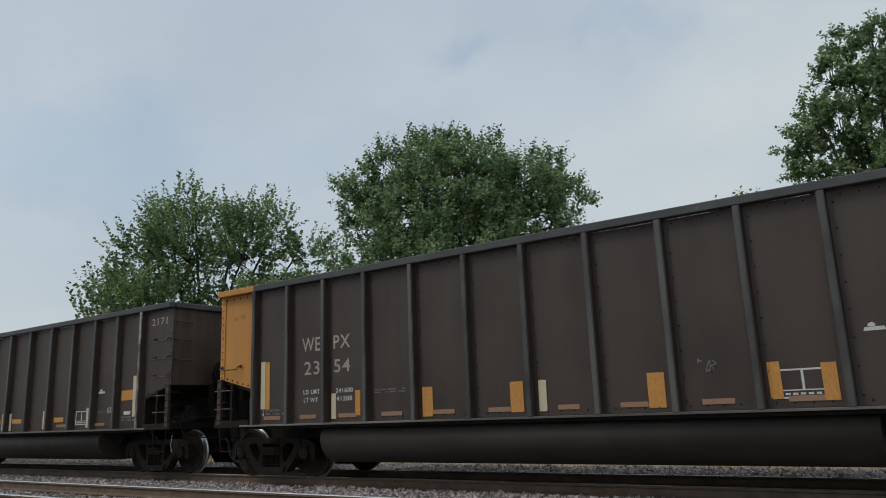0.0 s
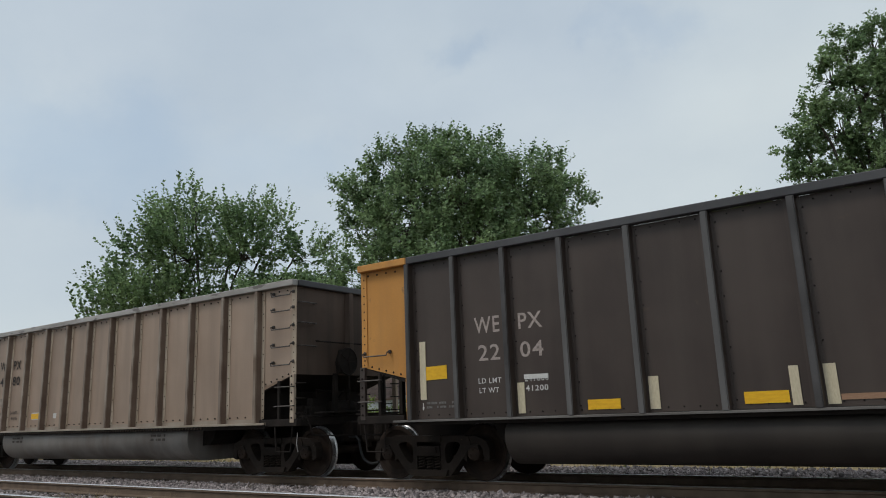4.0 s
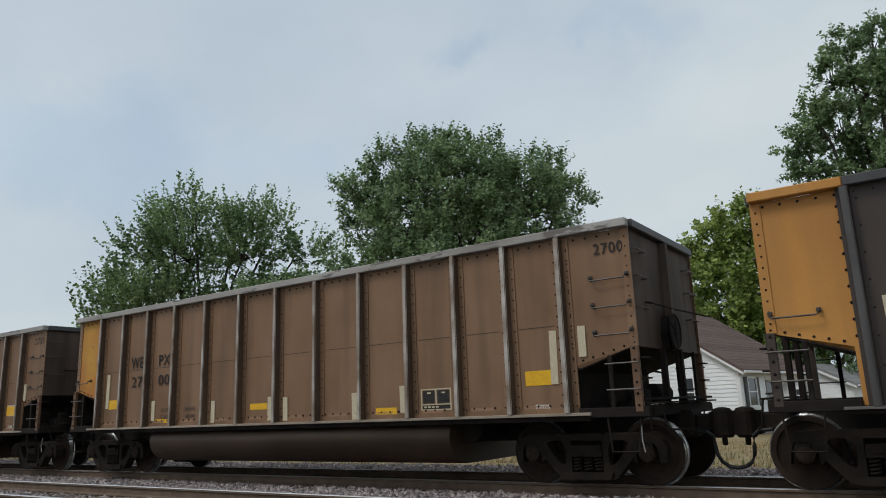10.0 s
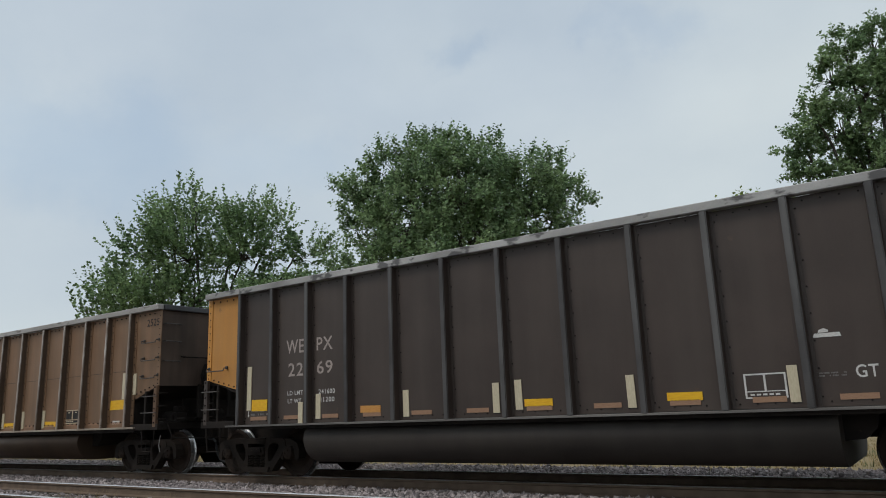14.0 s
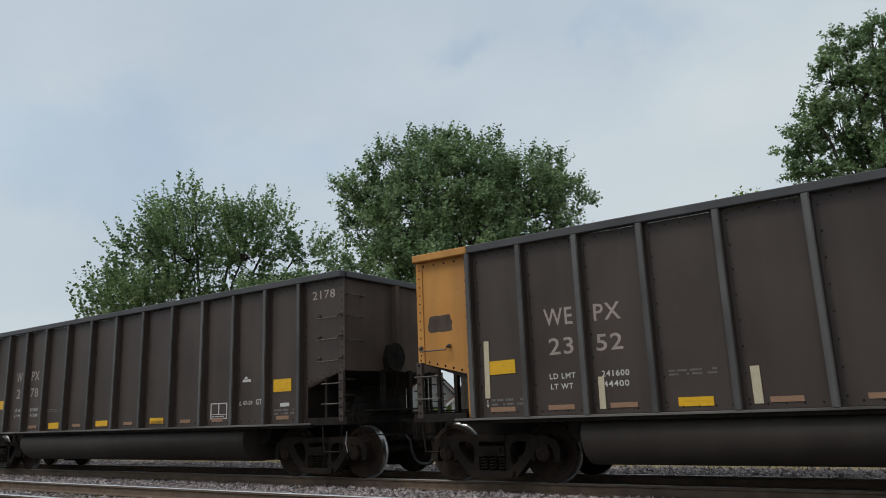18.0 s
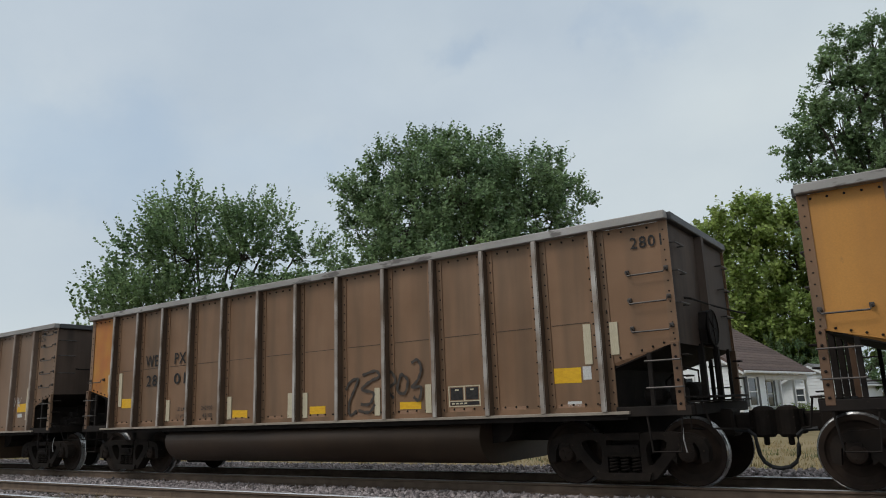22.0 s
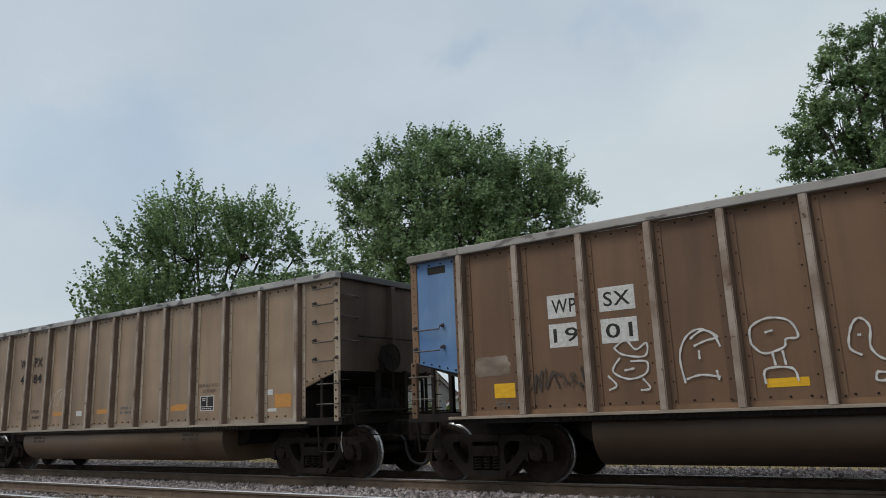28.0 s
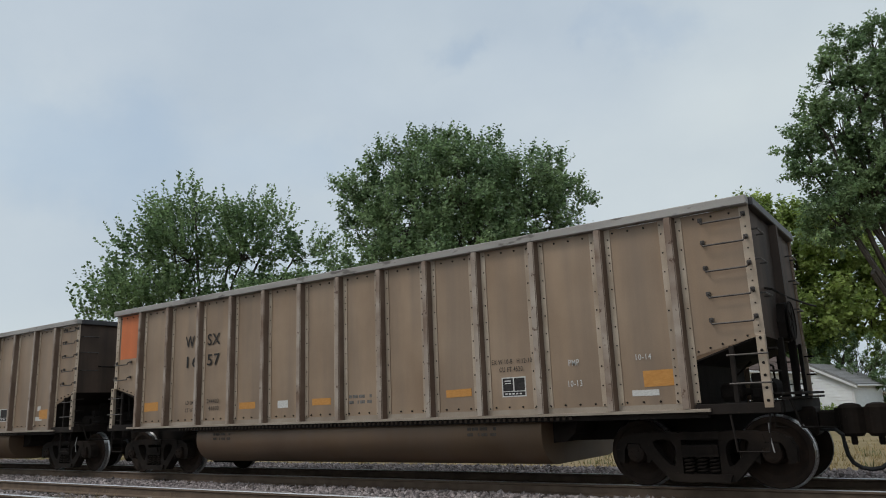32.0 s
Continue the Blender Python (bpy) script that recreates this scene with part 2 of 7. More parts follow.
M["dim_paint"] = material("worn_dark_letter_paint", (0.035, 0.028, 0.023), (0.075, 0.057, 0.044), 0.6, 0, 9, bump=0)
M["steel"] = material("worn_grab_iron_steel", (0.05, 0.043, 0.039), (0.11, 0.095, 0.085), 0.5, 0.3, 9, bump=0.05)
M["bright_steel"] = material("worn_bright_steel_rod", (0.35, 0.33, 0.31), (0.5, 0.48, 0.46), 0.5, 0.3, 9, bump=0.02)
M["hose"] = material("black_rubber_hose", (0.012, 0.012, 0.012), (0.022, 0.022, 0.022), 0.6, 0, 9, bump=0.05)
# ground and track
M["rail"] = material("rusty_rail_side", (0.11, 0.075, 0.052), (0.17, 0.118, 0.082), 0.75, 0.2, 5, bump=0.1)
M["rail_top"] = material("polished_rail_head", (0.6, 0.6, 0.61), (0.75, 0.75, 0.76), 0.4, 0.9, 7, stretch=(0.3, 1, 1), bump=0.02)
M["sleeper"] = material("weathered_timber_sleeper", (0.05, 0.038, 0.03), (0.1, 0.08, 0.064), 0.85, 0, 4, stretch=(1, 0.2, 1), bump=0.4, vary=0.25)
M["stone"] = material("grey_ballast_stone", (0.15, 0.125, 0.12), (0.40, 0.345, 0.335), 0.85, 0, 6, bump=0.3, vary=0.6, island=True, world_space=True)
M["bed"] = material("dusty_ballast_bed", (0.065, 0.05, 0.042), (0.155, 0.126, 0.108), 0.9, 0, 14, bump=1.0, fine=40, spots=(0.045, 0.035, 0.028), spot_at=0.56)
M["ground"] = material("dry_summer_ground", (0.27, 0.2, 0.105), (0.2, 0.155, 0.07), 0.9, 0, 0.35, bump=0.6, fine=25, spots=(0.3, 0.24, 0.14), spot_at=0.6)
M["cinder"] = material("dark_cinder_ground", (0.035, 0.03, 0.026), (0.075, 0.065, 0.056), 0.9, 0, 0.8, bump=0.6, fine=25, spots=(0.09, 0.1, 0.045), spot_at=0.62)
M["grass"] = material("dry_grass_blade", (0.36, 0.27, 0.14), (0.26, 0.205, 0.095), 0.8, 0, 0.6, bump=0, vary=0.3, island=True, world_space=True)
M["weed"] = material("green_weed", (0.06, 0.09, 0.03), (0.12, 0.15, 0.05), 0.7, 0, 2, bump=0, vary=0.3, island=True, world_space=True)
# houses
M["siding"] = material("white_lap_siding", (0.78, 0.80, 0.82), (0.85, 0.87, 0.88), 0.5, 0, 1.2, bump=0.03, streak=(0.7, 0.71, 0.7), streak_amount=0.3)
M["white_trim"] = material("white_painted_trim", (0.7, 0.71, 0.72), (0.8, 0.8, 0.8), 0.5, 0, 3, bump=0.03)
M["grey_trim"] = material("grey_shutter_paint", (0.42, 0.44, 0.45), (0.5, 0.52, 0.53), 0.5, 0, 3, bump=0.03)
M["shingle"] = material("brown_asphalt_shingle", (0.10, 0.068, 0.06), (0.15, 0.105, 0.09), 0.9, 0, 5, bump=0.5, vary=0.2)
M["shingle_pink"] = material("faded_pinkish_shingle", (0.22, 0.145, 0.125), (0.28, 0.195, 0.17), 0.9, 0, 5, bump=0.5, vary=0.15)
M["shingle_grey"] = material("grey_asphalt_shingle", (0.2, 0.2, 0.2), (0.28, 0.28, 0.28), 0.9, 0, 5, bump=0.5, vary=0.15)
M["brick"] = material("red_brown_chimney_brick", (0.16, 0.075, 0.055), (0.23, 0.12, 0.09), 0.85, 0, 12, bump=0.4, vary=0.2)
M["dark_door"] = material("dark_shutter", (0.02, 0.022, 0.025), (0.035, 0.037, 0.04), 0.5, 0, 4, bump=0.03)
M["foundation"] = material("grey_block_foundation", (0.25, 0.24, 0.23), (0.34, 0.33, 0.31), 0.9, 0, 4, bump=0.3)
# plants
M["bark"] = material("grey_maple_bark", (0.055, 0.045, 0.037), (0.11, 0.092, 0.078), 0.9, 0, 5, stretch=(2, 2, 0.4), bump=0.6)


def leaf_material(name, low, high):
    m = material(name, low, high, 0.5, 0, 0.5, bump=0, vary=0.5, island=True, spec=0.3)
    n, l = m.node_tree.nodes, m.node_tree.links
    b = n["Principled BSDF"]
    tr = n.new("ShaderNodeBsdfTranslucent")
    mx = n.new("ShaderNodeMixShader")
    mx.inputs["Fac"].default_value = 0.45
    l.new(b.inputs["Base Color"].links[0].from_socket, tr.inputs["Color"])
    l.new(b.outputs["BSDF"], mx.inputs[1])
    l.new(tr.outputs["BSDF"], mx.inputs[2])
    l.new(mx.outputs["Shader"], n["Material Output"].inputs["Surface"])
    return m


M["leaf"] = leaf_material("maple_leaf_green", (0.12, 0.195, 0.088), (0.25, 0.345, 0.155))
M["leaf_cool"] = leaf_material("cool_maple_leaf_green", (0.125, 0.20, 0.095), (0.255, 0.35, 0.165))
M["leaf_bright"] = leaf_material("fresh_leaf_green", (0.215, 0.30, 0.08), (0.36, 0.435, 0.13))
M["pane_pale"] = bpy.data.materials.new("pale_curtained_glass")
M["pane_pale"].use_nodes = True
gl = M["pane_pale"].node_tree.nodes["Principled BSDF"]
gl.inputs["Base Color"].default_value, gl.inputs["Roughness"].default_value = (0.36, 0.41, 0.45, 1), 0.12
M["pane"] = bpy.data.materials.new("dark_window_glass")
M["pane"].use_nodes = True
gl = M["pane"].node_tree.nodes["Principled BSDF"]
gl.inputs["Base Color"].default_value, gl.inputs["Roughness"].default_value = (0.05, 0.058, 0.065, 1), 0.06


# ---- mesh helpers ----
def box(bm, x0, x1, y0, y1, z0, z1, bevel=0.0):
    v = [bm.verts.new((x, y, z)) for x in (x0, x1) for y in (y0, y1) for z in (z0, z1)]
    f = [bm.faces.new([v[i] for i in q]) for q in ((0, 1, 3, 2), (4, 6, 7, 5), (0, 4, 5, 1), (2, 3, 7, 6), (0, 2, 6, 4), (1, 5, 7, 3))]
    if bevel:
        es = list({e for q in f for e in q.edges})
        bmesh.ops.bevel(bm, geom=es, offset=bevel, segments=1, affect="EDGES")


def prism(bm, outline, a, b, axis="y"):
    """A closed outline of (p, q) pairs drawn out from a to b along an axis; (p, q) are the other two axes in order."""
    def put(p, q, s):
        return {"x": (s, p, q), "y": (p, s, q), "z": (p, q, s)}[axis]
    lo = [bm.verts.new(put(p, q, a)) for p, q in outline]
    hi = [bm.verts.new(put(p, q, b)) for p, q in outline]
    n = len(outline)
    for i in range(n):
        j = (i + 1) % n
        bm.faces.new((lo[i], lo[j], hi[j], hi[i]))
    bm.faces.new(lo[::-1])
    bm.faces.new(hi)


def rod(bm, points, r, sides=6):
    """A round bar along a line of points."""
    rings = []
    pts = [Vector(q) for q in points]
    for i, q in enumerate(pts):
        d = (pts[min(i + 1, len(pts) - 1)] - pts[max(i - 1, 0)]).normalized()
        a = d.orthogonal().normalized()
        if abs(d.z) < 0.95:
            a = d.cross(Vector((0, 0, 1))).normalized()
        c = d.cross(a)
        rings.append([bm.verts.new(q + r * (a * math.cos(k * math.tau / sides) + c * math.sin(k * math.tau / sides))) for k in range(sides)])
    for p, q in zip(rings, rings[1:]):
        for k in range(sides):
            bm.faces.new((p[k], p[(k + 1) % sides], q[(k + 1) % sides], q[k]))
    bm.faces.new(rings[0][::-1])
    bm.faces.new(rings[-1])


def lathe(bm, outline, centre=(0, 0, 0), axis="y", sides=24, index=0, caps=True):
    """Turns (radius, along) pairs round an axis."""
    rings = []
    for r, s in outline:
        ring = []
        for k in range(sides):
            a = k * math.tau / sides
            p = {"y": (r * math.cos(a), s, r * math.sin(a)), "z": (r * math.cos(a), r * math.sin(a), s), "x": (s, r * math.cos(a), r * math.sin(a))}[axis]
            ring.append(bm.verts.new(Vector(p) + Vector(centre)))
        rings.append(ring)
    for p, q in zip(rings, rings[1:]):
        for k in range(sides):
            bm.faces.new((p[k], p[(k + 1) % sides], q[(k + 1) % sides], q[k])).material_index = index
    for ring in (rings[0][::-1], rings[-1]):
        if caps:
            bm.faces.new(ring).material_index = index


def mesh_of(name, bm, mats, smooth=False):
    bmesh.ops.recalc_face_normals(bm, faces=bm.faces)
    me = bpy.data.meshes.new(name)
    bm.to_mesh(me)
    bm.free()
    for m in mats if isinstance(mats, (list, tuple)) else [mats]:
        me.materials.append(m)
    if smooth:
        me.shade_smooth()
    return me


def part(name, bm, mats, parent=None, label="", at=None, smooth=False):
    ob = new(name, mesh_of(name, bm, mats, smooth))
    ob.parent = parent
    if at is not None:
        ob.matrix_basis = at
    return tagged(ob, label)


def mesh_from(name, verts, faces, mats, parent=None, label=""):
    me = bpy.data.meshes.new(name)
    me.from_pydata(verts, [], faces)
    for m in mats if isinstance(mats, (list, tuple)) else [mats]:
        me.materials.append(m)
    ob = new(name, me)
    ob.parent = parent
    return tagged(ob, label)


# ---- plan ----
# x runs along the track, the way the train goes; y away from the camera; z up from the rail heads
SIDE = 9.82                 # the near sides of the cars
TRACK = SIDE + 1.6          # middle of the train's track
TRACK_NEAR = TRACK - 4.62   # middle of the empty track
NEAR_UP = 0.115             # its rails lie a little higher
CAR, PITCH = 14.52, 16.18   # length of a body, and from car to car


# ---- ground, tracks ----
def ground_height(y):
    """Profile of the land across the tracks."""
    return np.interp(y, (-60, 1.4, 3.6, 4.6, TRACK + 3.9, TRACK + 4.7, 18, 24, 60, 3000), (-0.9, -0.9, -0.75, -0.26, -0.26, -0.36, -0.42, -0.5, -0.6, -0.6))


def build_ground():
    xs = [-3000, -600, -200, -120] + list(range(-90, 31, 3)) + [60, 200, 600, 3000]
    ys = [-3000, -300, -60, -20, 0, 1.4, 3.6, 4.6, 7, 9, 11, TRACK + 2, TRACK + 3.9, 15.8, 16.2, 16.8, 18, 20, 22, 24, 28, 34, 42, 60, 120, 600, 3000]
    rnd = random.Random(4)
    verts = [(x, y, float(ground_height(y)) + (rnd.uniform(-0.05, 0.05) if 15 < y < 60 and -100 < x < 40 else 0)) for x in xs for y in ys]
    n = len(ys)
    faces = [(i * n + j, (i + 1) * n + j, (i + 1) * n + j + 1, i * n + j + 1) for i in range(len(xs) - 1) for j in range(n - 1)]
    g = mesh_from("ground", verts, faces, [M["ground"], M["cinder"]])
    for f in g.data.polygons:
        f.material_index = 1 if f.center.y < 13 else 0
    tagged(g, "dry yellow-green grass lot beyond the gravel", "ground", kind="structure")
    # gravel bed under both tracks, sloping shoulders
    prof = [(2.6, -0.78), (4.4, -0.11), (TRACK_NEAR + 1.0, -0.11), (TRACK_NEAR + 1.9, -0.22), (TRACK + 4.0, -0.22), (TRACK + 4.8, -0.46), (TRACK + 4.8, -1.2), (2.6, -1.2)]
    bm = bmesh.new()
    prism(bm, prof, -260, 90, "x")
    b = part("ballast_bed", bm, M["bed"])
    tagged(b, "brown-grey crushed stone bed under two tracks", "gravel", kind="structure")


def rail_outline():
    return [(-0.07, -0.17), (0.07, -0.17), (0.07, -0.155), (0.015, -0.135), (0.012, -0.05), (0.036, -0.035), (0.036, -0.008), (0.026, 0), (-0.026, 0), (-0.036, -0.008), (-0.036, -0.035), (-0.012, -0.05), (-0.015, -0.135), (-0.07, -0.155)]


def build_track(middle, up, what):
    track = tagged(new("railway_track"), what, "railway track")
    track.matrix_basis = pose(0, middle, up)
    for side in (-0.7525, 0.7525):
        bm = bmesh.new()
        prism(bm, [(side + p, q) for p, q in rail_outline()], -240, 80, "x")
        r = part("rail", bm, [M["rail"], M["rail_top"]], track)
        for f in r.data.polygons:
            if f.normal.z > 0.3 and f.center.z > -0.01:
                f.material_index = 1
    return track


def build_sleepers(track, x0, x1):
    bm = bmesh.new()
    box(bm, -0.115, 0.115, -1.3, 1.3, -0.32, -0.172, 0.012)
    me = mesh_of("sleeper", bm, M["sleeper"])
    rnd = random.Random(7)
    x = x0
    while x < x1:
        s = new("sleeper", me)
        s.parent = track
        s.matrix_basis = pose(x + rnd.uniform(-0.03, 0.03), rnd.uniform(-0.05, 0.05), rnd.uniform(-0.012, 0.008), 0, 0, rnd.uniform(-1.2, 1.2))
        x += 0.53


def build_stones():
    """Loose crushed stone lying over the bed, thickest between the tracks and on the far shoulder."""
    rnd = np.random.default_rng(5)
    bands = ((TRACK_NEAR + 0.85, TRACK - 0.85, -30, 4, 30000, 0.055), (TRACK_NEAR - 0.6, TRACK_NEAR + 0.62, -26, 2, 8000, 0.05), (TRACK - 0.6, TRACK + 0.6, -30, 6, 5000, 0.045),
             (TRACK + 0.85, TRACK + 4.5, -50, 8, 26000, 0.06))
    base = np.array([(1, 0, 0), (-1, 0, 0), (0, 1, 0), (0, -1, 0), (0, 0, 1), (0, 0, -1)], float)
    tri = np.array([(0, 2, 4), (2, 1, 4), (1, 3, 4), (3, 0, 4), (2, 0, 5), (1, 2, 5), (3, 1, 5), (0, 3, 5)])
    V, Fc, off = [], [], 0
    for y0, y1, x0, x1, n, size in bands:
        c = np.stack([rnd.uniform(x0, x1, n), rnd.uniform(y0, y1, n)], 1)
        z = np.where(c[:, 1] < TRACK + 4.0, -0.21, -0.21 - (c[:, 1] - TRACK - 4.0) * 0.3) + np.interp(c[:, 1], (TRACK_NEAR + 1.0, TRACK_NEAR + 1.9), (0.11, 0.0)) + rnd.uniform(-0.005, 0.04, n)
        s = rnd.uniform(0.55, 1.15, (n, 1, 1)) * size * rnd.uniform(0.6, 1.2, (n, 6, 1))
        a = rnd.uniform(0, math.tau, (n, 2))
        b = np.repeat(base[None], n, 0) * s
        ca, sa = np.cos(a[:, :1]), np.sin(a[:, :1])
        x = b[:, :, 0] * ca - b[:, :, 1] * sa
        y = b[:, :, 0] * sa + b[:, :, 1] * ca
        cb, sb = np.cos(a[:, 1:]), np.sin(a[:, 1:])
        b = np.stack([x * cb - b[:, :, 2] * sb, y, x * sb + b[:, :, 2] * cb], 2)
        b += np.stack([c[:, 0], c[:, 1], z], 1)[:, None]
        V.append(b.reshape(-1, 3))
        Fc.append((tri[None] + 6 * np.arange(n)[:, None, None] + off).reshape(-1, 3))
        off += 6 * n
    ob = mesh_from("ballast_stones", np.concatenate(V).tolist(), np.concatenate(Fc).tolist(), M["stone"])
    tagged(ob, "loose grey and pinkish crushed stones along the rails", "gravel", kind="stuff")


# ---- coal cars ----
HALF = CAR / 2
RIBS_STEEL = [s * v for v in (6.15, 5.2, 4.24, 3.24, 2.18, 1.08) for s in (-1, 1)] + [0.0]
RIBS_ALU = [s * v for v in (6.2, 5.155, 4.06, 3.01, 2.01, 0.99) for s in (-1, 1)] + [0.0]
TOP, FLOOR, AXLE, WHEEL_R = 3.79, 1.08, 0.465, 0.465
SHEET = 1.50   # half width to the side sheets


def side_outline(x0, x1):
    """Outline of a piece of the side sheet between x0 and x1, with the raised cut over the end platform."""
    def low(x):
        return 1.04 if abs(x) <= 6.3 else 1.73 + (abs(x) - 6.3) * 0.25
    xs = [x0] + [v for v in (-6.3, 6.3) if x0 < v < x1] + [x1]
    bottom = []
    for x in xs:
        if abs(abs(x) - 6.3) < 1e-6 and x0 < x < x1:
            pair = [(x, 1.04), (x, 1.73)]
            bottom += pair if x > 0 else pair[::-1]
        else:
            bottom.append((x, low(x)))
    return bottom + [(x1, 3.66), (x0, 3.66)]


def cast_plate(bm, outer, hole, y0, y1, n=30):
    """A plate with a rounded window: both outlines met by rays from the window's middle."""
    cx, cz = sum(q[0] for q in hole) / len(hole), sum(q[1] for q in hole) / len(hole)
    for _ in range(2):
        hole = [(a[0] * w + b[0] * (1 - w), a[1] * w + b[1] * (1 - w)) for a, b in zip(hole, hole[1:] + hole[:1]) for w in (0.75, 0.25)]

    def reach(outline, dx, dz):
        best = 9.0
        for a, b in zip(outline, outline[1:] + outline[:1]):
            ex, ez = b[0] - a[0], b[1] - a[1]
            den = dx * ez - dz * ex
            if abs(den) > 1e-9:
                s = ((a[0] - cx) * ez - (a[1] - cz) * ex) / den
                u = ((a[0] - cx) * dz - (a[1] - cz) * dx) / den
                if s > 0 and -1e-6 <= u <= 1 + 1e-6:
                    best = min(best, s)
        return best

    rings = []
    for k in range(n):
        dx, dz = math.cos(k * math.tau / n), math.sin(k * math.tau / n)
        r, s = reach(hole, dx, dz), reach(outer, dx, dz)
        rings.append([bm.verts.new((cx + dx * q, y, cz + dz * q)) for q, y in ((r, y0), (s, y0), (s, y1), (r, y1))])
    for a, b in zip(rings, rings[1:] + rings[:1]):
        for i in range(4):
            bm.faces.new((a[i], a[(i + 1) % 4], b[(i + 1) % 4], b[i]))


def build_truck(parent, x):
    bm = bmesh.new()
    box(bm, -0.2, 0.2, -0.86, 0.86, 0.40, 0.62, 0.02)
    truck = part("truck", bm, M["truck"], parent, "dark grimy cast steel freight truck", pose(x, 0, 0))
    # cast side frame: rounded three-cornered windows, jaws over the bearings, spring seat
    bm = bmesh.new()
    for d in (-1, 1):
        cast_plate(bm, [(d * 0.25, 0.755), (d * 0.80, 0.755), (d * 0.86, 0.60), (d * 0.74, 0.44), (d * 0.44, 0.11), (d * 0.25, 0.11)], [(d * 0.335, 0.655), (d * 0.66, 0.655), (d * 0.62, 0.53), (d * 0.41, 0.29), (d * 0.335, 0.31)], -0.10, 0.10)
        prism(bm, [(d * 0.66, 0.745), (d * 0.96, 0.735), (d * 1.14, 0.66), (d * 1.20, 0.54), (d * 1.19, 0.36), (d * 1.09, 0.33), (d * 1.07, 0.52), (d * 1.02, 0.605), (d * 0.82, 0.605), (d * 0.765, 0.52), (d * 0.75, 0.33), (d * 0.66, 0.40)], -0.085, 0.095)
        prism(bm, [(d * 0.84, 0.60), (d * 1.0, 0.60), (d * 1.02, 0.52), (d * 0.82, 0.52)], -0.12, 0.12)
    prism(bm, [(-0.26, 0.65), (-0.26, 0.752), (0.26, 0.752), (0.26, 0.65)], -0.115, 0.115)
    prism(bm, [(-0.36, 0.10), (0.36, 0.10), (0.40, 0.20), (-0.40, 0.20)], -0.14, 0.14)
    bmesh.ops.bevel(bm, geom=[e for e in bm.edges if e.is_manifold and e.calc_face_angle() > 0.6], offset=0.012, segments=1, affect="EDGES")
    frame_me = mesh_of("side_frame", bm, M["truck"])
    bm = bmesh.new()
    turns = [(0.06 * math.cos(k * 0.75), 0.06 * math.sin(k * 0.75), k * 0.22 / 40) for k in range(41)]
    rod(bm, turns, 0.016, 4)
    spring_me = mesh_of("coil_spring", bm, M["truck"])
    bm = bmesh.new()
    prism(bm, [(-0.245, 0.425), (0.245, 0.425), (0.235, 0.58), (-0.235, 0.58)], -0.13, 0.13)
    prism(bm, [(-0.19, 0.48), (0.19, 0.48), (0.17, 0.56), (-0.17, 0.56)], -0.16, -0.12)
    end_me = mesh_of("bolster_end", bm, M["truck"])
    bm = bmesh.new()
    box(bm, -0.30, 0.30, -0.02, 0.02, 0.2, 0.66)
    plate_me = mesh_of("wear_plate", bm, M["grime"])
    for y in (-1.0, 1.0):
        o = new("side_frame", frame_me)
        o.parent, o.matrix_basis = truck, pose(0, y, 0)
        o = new("bolster_end", end_me)
        o.parent, o.matrix_basis = truck, pose(0, y, 0)
        o = new("wear_plate", plate_me)
        o.parent, o.matrix_basis = truck, pose(0, y * 0.84, 0)
        for sx in (-0.17, 0.0, 0.17):
            for sy in (-0.06, 0.07):
                o = new("coil_spring", spring_me)
                o.parent, o.matrix_basis = truck, pose(sx, y + sy, 0.205)
    # two wheelsets that roll
    bm = bmesh.new()
    for d in (-1, 1):
        lathe(bm, [(r, d * s) for r, s in ((0.10, 0.69), (0.30, 0.70), (0.40, 0.685), (0.485, 0.685))], sides=40, caps=False)
        lathe(bm, [(r, d * s) for r, s in ((0.485, 0.685), (0.495, 0.70), (0.483, 0.716), (0.470, 0.724), (0.462, 0.812))], sides=40, index=1, caps=False)
        lathe(bm, [(r, d * s) for r, s in ((0.462, 0.812), (0.448, 0.824), (0.392, 0.824), (0.372, 0.802), (0.30, 0.778), (0.17, 0.80), (0.15, 0.83), (0.08, 0.835))], sides=40, caps=False)
        lathe(bm, [(r, d * s) for r, s in ((0.08, 0.83), (0.08, 0.93), (0.125, 0.93), (0.13, 1.02), (0.115, 1.11), (0.085, 1.125), (0.03, 1.13))], sides=20, index=0)
        for k in range(3):
            a = k * math.tau / 3
            lathe(bm, [(0.018, d * 1.115), (0.018, d * 1.145), (0.006, d * 1.147)], (0.058 * math.cos(a), 0, 0.058 * math.sin(a)), sides=6)
    lathe(bm, [(0.085, -0.8), (0.08, 0.0), (0.085, 0.8)], sides=12)
    wheel_me = mesh_of("wheelset", bm, [M["wheel"], M["tread"]])
    for d in (-0.905, 0.905):
        o = new("wheelset", wheel_me)
        o.parent, o.matrix_basis = truck, pose(d, 0, AXLE)
        tagged(o, "rust-brown steel wheels with bright worn treads")
    return truck


